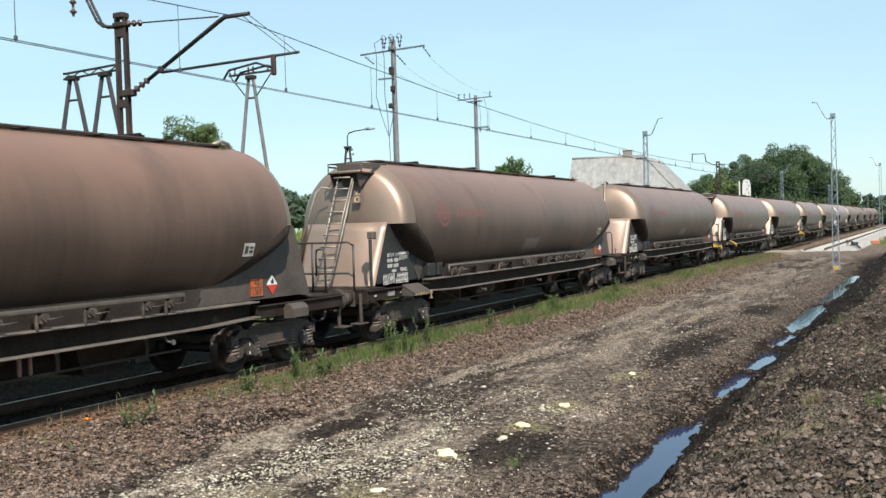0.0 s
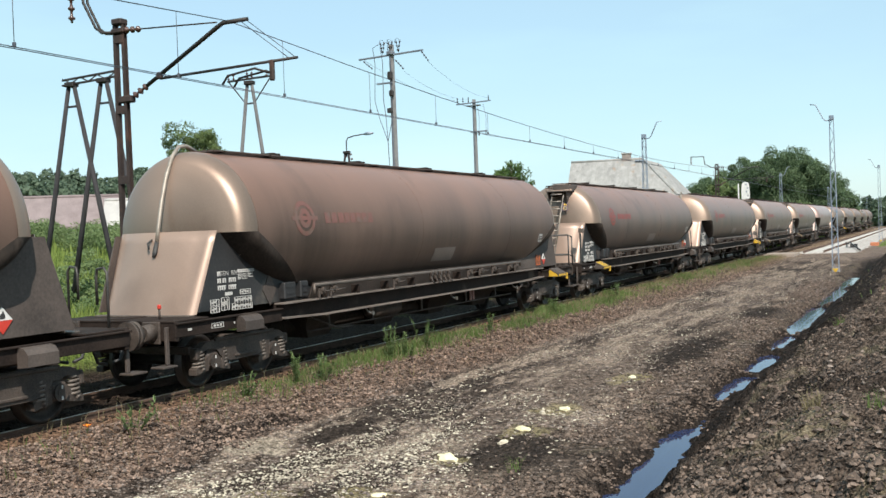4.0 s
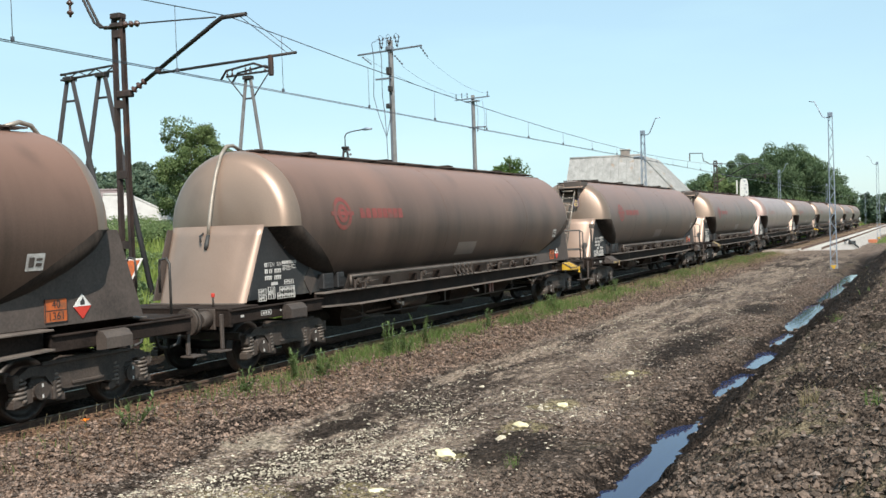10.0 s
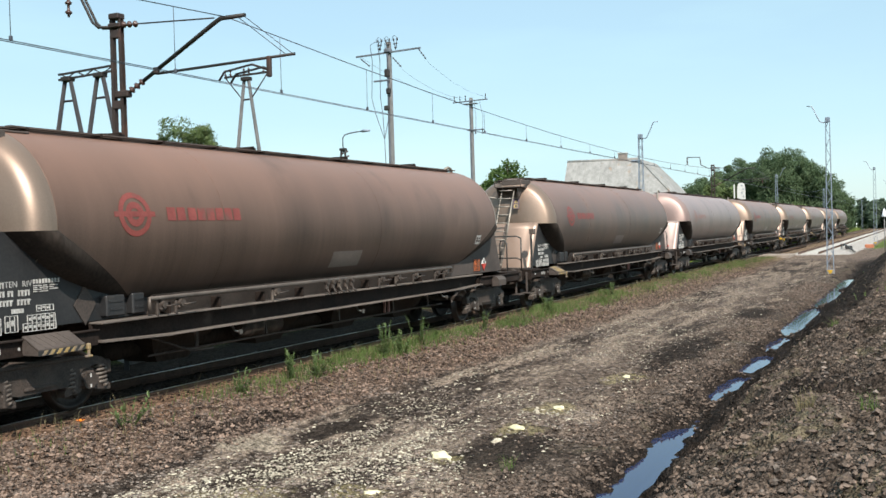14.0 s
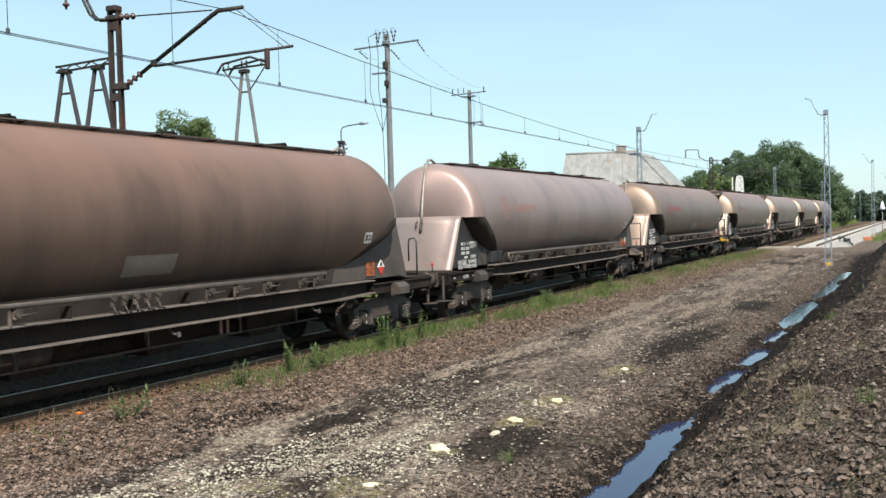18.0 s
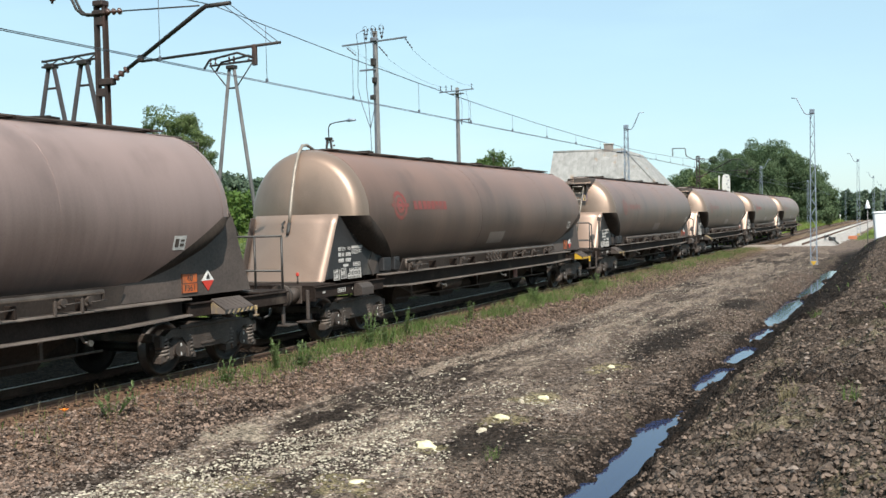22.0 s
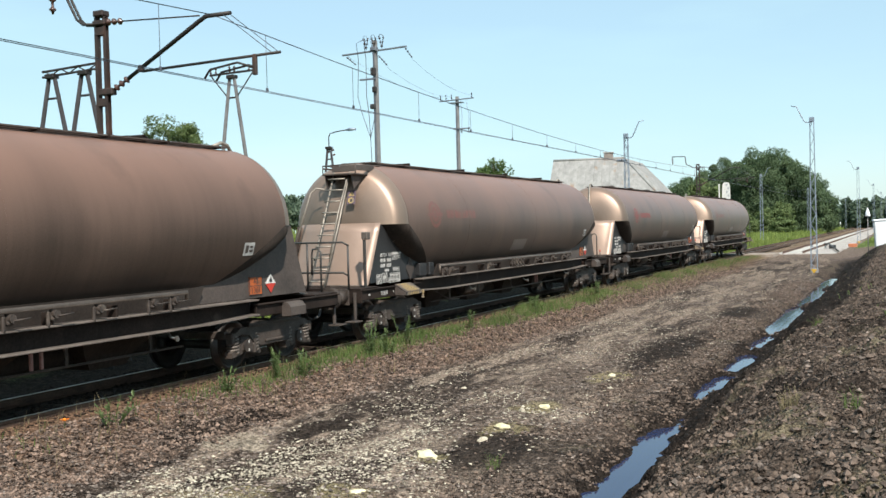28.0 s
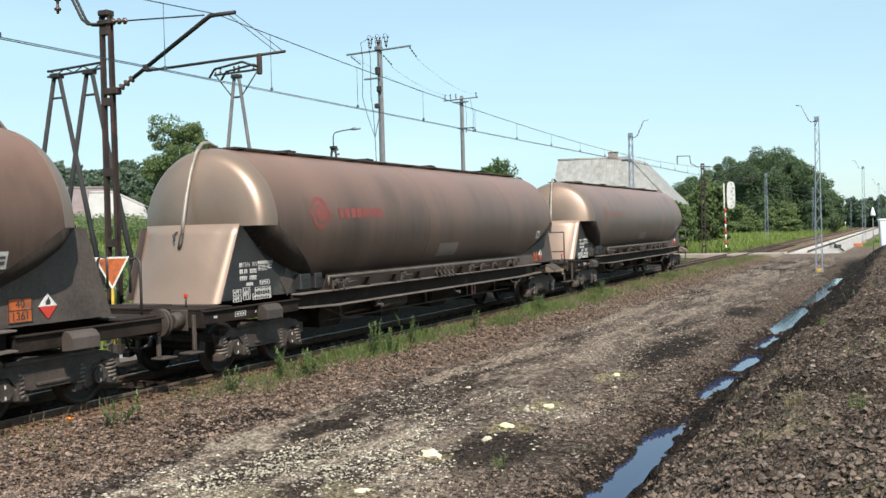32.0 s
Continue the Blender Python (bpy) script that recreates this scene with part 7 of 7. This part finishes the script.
LIMESTONE = surface("pale limestone", (0.22, 0.185, 0.138), (0.56, 0.50, 0.39), 5, 0.9, 0, 0.4, per_piece=0.35, coords="Generated")
CLOD = surface("brown soil clod", (0.036, 0.0255, 0.0195), (0.185, 0.132, 0.102), 9, 0.95, 0, 0.6, per_piece=0.55)
SHALE = surface("brown-grey stone", (0.068, 0.0525, 0.0435), (0.255, 0.200, 0.167), 9, 0.9, 0, 0.5, per_piece=0.55)
VERGE = surface("dry brown crumb", (0.036, 0.024, 0.0180), (0.242, 0.167, 0.128), 9, 0.95, 0, 0.6, per_piece=0.75)
# dirty stones, their colour lowered further to stand for shade under the wagons
SHADE_DARK_STONE = surface("dirty ballast stone darkened for shade", (0.012, 0.009, 0.0075), (0.050, 0.035, 0.027), 9, 0.95, 0, 0.5, per_piece=0.5, specular=0.1)
YELLOWSTONE = surface("pale yellow stone", (0.55, 0.48, 0.28), (0.72, 0.66, 0.46), 5, 0.9, 0, 0.4)


def sizes(n, lo, hi, y):
    return (lo + (hi - lo) * rng.random(n) ** 3.5) * (1 + 0.010 * y)


DAMP = ((-4.95, 12.1, 0.8, 1.2), (-4.75, 33.2, 0.75, 2.0), (-5.0, 23.2, 0.65, 3.6), (-9.4, 12.0, 0.45, 1.3), (-8.0, 12.6, 0.35, 0.8))


def bare(a, b):
    """1 on dry ground, near 0 on the damp patches, where the stones have sunk."""
    k = np.ones_like(a)
    for px, py, rx, ry in DAMP:
        k = k * (1 - 0.93 * np.exp(-(((a - px) / rx) ** 2 + ((b - py) / ry) ** 2) ** 2))
    return k * (1 - 0.95 * np.exp(-(((a + 8.62) / 0.45) ** 2 + ((b - 11.25) / 0.55) ** 2) ** 2))


def white(a, b):
    heap = np.exp(-((a + 6.5) / 0.9) ** 2 - ((b - 12.6) / 2.6) ** 2) + 0.9 * np.exp(-((a + 7.1) / 1.3) ** 2 - ((b - 9.2) / 1.5) ** 2)
    return (ease(fractal(a * 1.1, b * 0.55, 4, 121), 0.40, 0.60) * 0.9 + 0.08) * (0.24 + 1.35 * heap) * (1 - 0.7 * ease(b, 24, 50)) * bare(a, b)


x, y = patchy(90000, -8.5, -4.5, 7.5, 60, white, 2.0)
rubble("gravel", x, y, sizes(len(x), 0.009, 0.052, y), LIMESTONE, "scattered pale limestone gravel on the muddy track bed", 1)
x, y = patchy(60000, -10.0, -3.75, 7.5, 55, lambda a, b: (0.25 + 0.75 * ease(fractal(a * 1.3, b * 0.5, 3, 131), 0.42, 0.58)) * bare(a, b), 2.0)
rubble("gravel", x, y, sizes(len(x), 0.010, 0.065, y), SHALE, "brown-grey stones and clods on the track bed", 2)
x, y = patchy(85000, -10.75, -8.6, 7.5, 60, lambda a, b: 1 - ease(a, -9.2, -8.6), 1.9)
rubble("soil_clods", x, y, sizes(len(x), 0.010, 0.062, y), VERGE, "brown clods heaped beside the rail", 3, 0.9, 0.2, "soil")


def slope(a, b):
    """Fewer clods on the dark face of the ditch."""
    edge = np.interp(b, (15, 26), (-2.55, -1.15))
    return (0.05 + 0.95 * ease(a - edge, -0.15, 0.25)) * (ground_z(a, b) > -0.69)


x, y = patchy(70000, -4.3, 2.6, 6.5, 45, slope, 1.9)
rubble("soil_clods", x, y, sizes(len(x), 0.008, 0.058, y), CLOD, "dark soil clods on the ditch bank", 4, 1.0, 0.30, "soil")
x, y = patchy(42000, -5.3, -3.2, 8, 50, lambda a, b: ease(a, -5.3, -4.6) * ease(fractal(a * 1.2, b * 0.6, 3, 141), 0.28, 0.46) * bare(a, b) * (ground_z(a, b) > -0.69), 1.7)
rubble("soil_clods", x, y, sizes(len(x), 0.010, 0.065, y), CLOD, "broken earth and stones along the ditch", 8, 0.9, 0.2, "soil")
x, y = patchy(2600, -3.2, 2.6, 6.5, 40, slope, 1.9)
rubble("gravel", x, y, sizes(len(x), 0.015, 0.075, y), SHALE, "grey stones on the soil bank", 5, 0.85, 0.3)
x, y = patchy(4200, -2.9, 2.4, 6.5, 26, lambda a, b: (0.3 + 0.7 * ease(fractal(a * 1.1, b * 0.9, 3, 171), 0.42, 0.6)) * slope(a, b), 1.7)
rubble("soil_clods", x, y, sizes(len(x), 0.030, 0.095, y), CLOD, "large broken clods on the soil bank", 9, 1.0, 0.38, "soil")
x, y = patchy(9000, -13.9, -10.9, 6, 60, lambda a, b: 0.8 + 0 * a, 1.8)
rubble("ballast_stones", x, y, sizes(len(x), 0.04, 0.08, y), SHADE_DARK_STONE, "dirty ballast between the sleepers, darkened for shade under the train", 6)


def boulder(x, y, s, material, label, seed, flat=0.6, group=""):
    q = np.random.default_rng(seed)
    bm = bmesh.new()
    bmesh.ops.create_icosphere(bm, subdivisions=2, radius=0.5)
    for v in bm.verts:
        k = 0.75 + 0.5 * noise.noise(v.co * 2.1 + Vector((seed, 0, 0)))
        v.co = Vector((v.co.x * s[0] * k, v.co.y * s[1] * k, v.co.z * flat * s[2] * k))
    me = bpy.data.meshes.new("stone")
    bm.to_mesh(me)
    bm.free()
    ob = solid("stone", me, material, at=pose(x, y, stand(x, y) + 0.12 * s[2] * flat, 0, 0, q.uniform(0, 180)))
    return tagged(ob, label, "stone", group or "loose stones on the track bed")


STONES = (
    (-5.69, 11.52, (0.34, 0.27, 0.32), YELLOWSTONE, "pale yellow lump of stone on the mud"),
    (-5.37, 13.38, (0.29, 0.23, 0.23), YELLOWSTONE, "pale yellow lump of stone on the mud"),
    (-5.45, 14.45, (0.13, 0.1, 0.19), LIMESTONE, "pale grey stone lying on the mud"),
    (-5.39, 15.29, (0.28, 0.23, 0.17), YELLOWSTONE, "pale yellow lump of stone on the mud"),
    (-5.22, 18.78, (0.25, 0.2, 0.17), YELLOWSTONE, "pale yellow lump of stone on the mud"),
    (-5.41, 12.71, (0.18, 0.14, 0.17), LIMESTONE, "pale grey stone lying on the mud"),
    (-5.96, 11.09, (0.09, 0.07, 0.11), LIMESTONE, "pale grey stone lying on the mud"),
    (-1.06, 8.34, (0.14, 0.11, 0.18), SHALE, "brown-grey stone on the soil bank"),
    (-5.66, 9.64, (0.26, 0.21, 0.12), YELLOWSTONE, "pale yellow lump of stone on the mud"),
    (-7.41, 16.61, (0.13, 0.1, 0.13), LIMESTONE, "pale grey stone lying on the mud"),
    (-4.85, 17.34, (0.15, 0.12, 0.13), LIMESTONE, "pale grey stone lying on the mud"),
    (-1.22, 8.36, (0.08, 0.06, 0.09), SHALE, "brown-grey stone on the soil bank"),
    (-4.31, 24.52, (0.14, 0.11, 0.17), LIMESTONE, "pale grey stone lying on the mud"),
)
for k, (x, y, s, m, lab) in enumerate(STONES):
    boulder(x, y, s, m, lab, k + 3)


# ---- what moves ----
def motions():
    for k, w in enumerate(wagons):
        turn = 1 if LADDER_FIRST[k] else -1
        walk(w, [(t, wagon_pose(k, t)) for t in range(0, 33)])
        for ob in w.children_recursive:
            if ob.name.startswith("wheelset"):
                place = ob.matrix_basis.translation.copy()
                rows = []
                for i in range(321):
                    t = i / 10
                    angle = math.degrees((travel(0) - travel(t)) / 0.46) * turn
                    rows.append((t, pose(*place, angle)))
                walk(ob, rows)


motions()
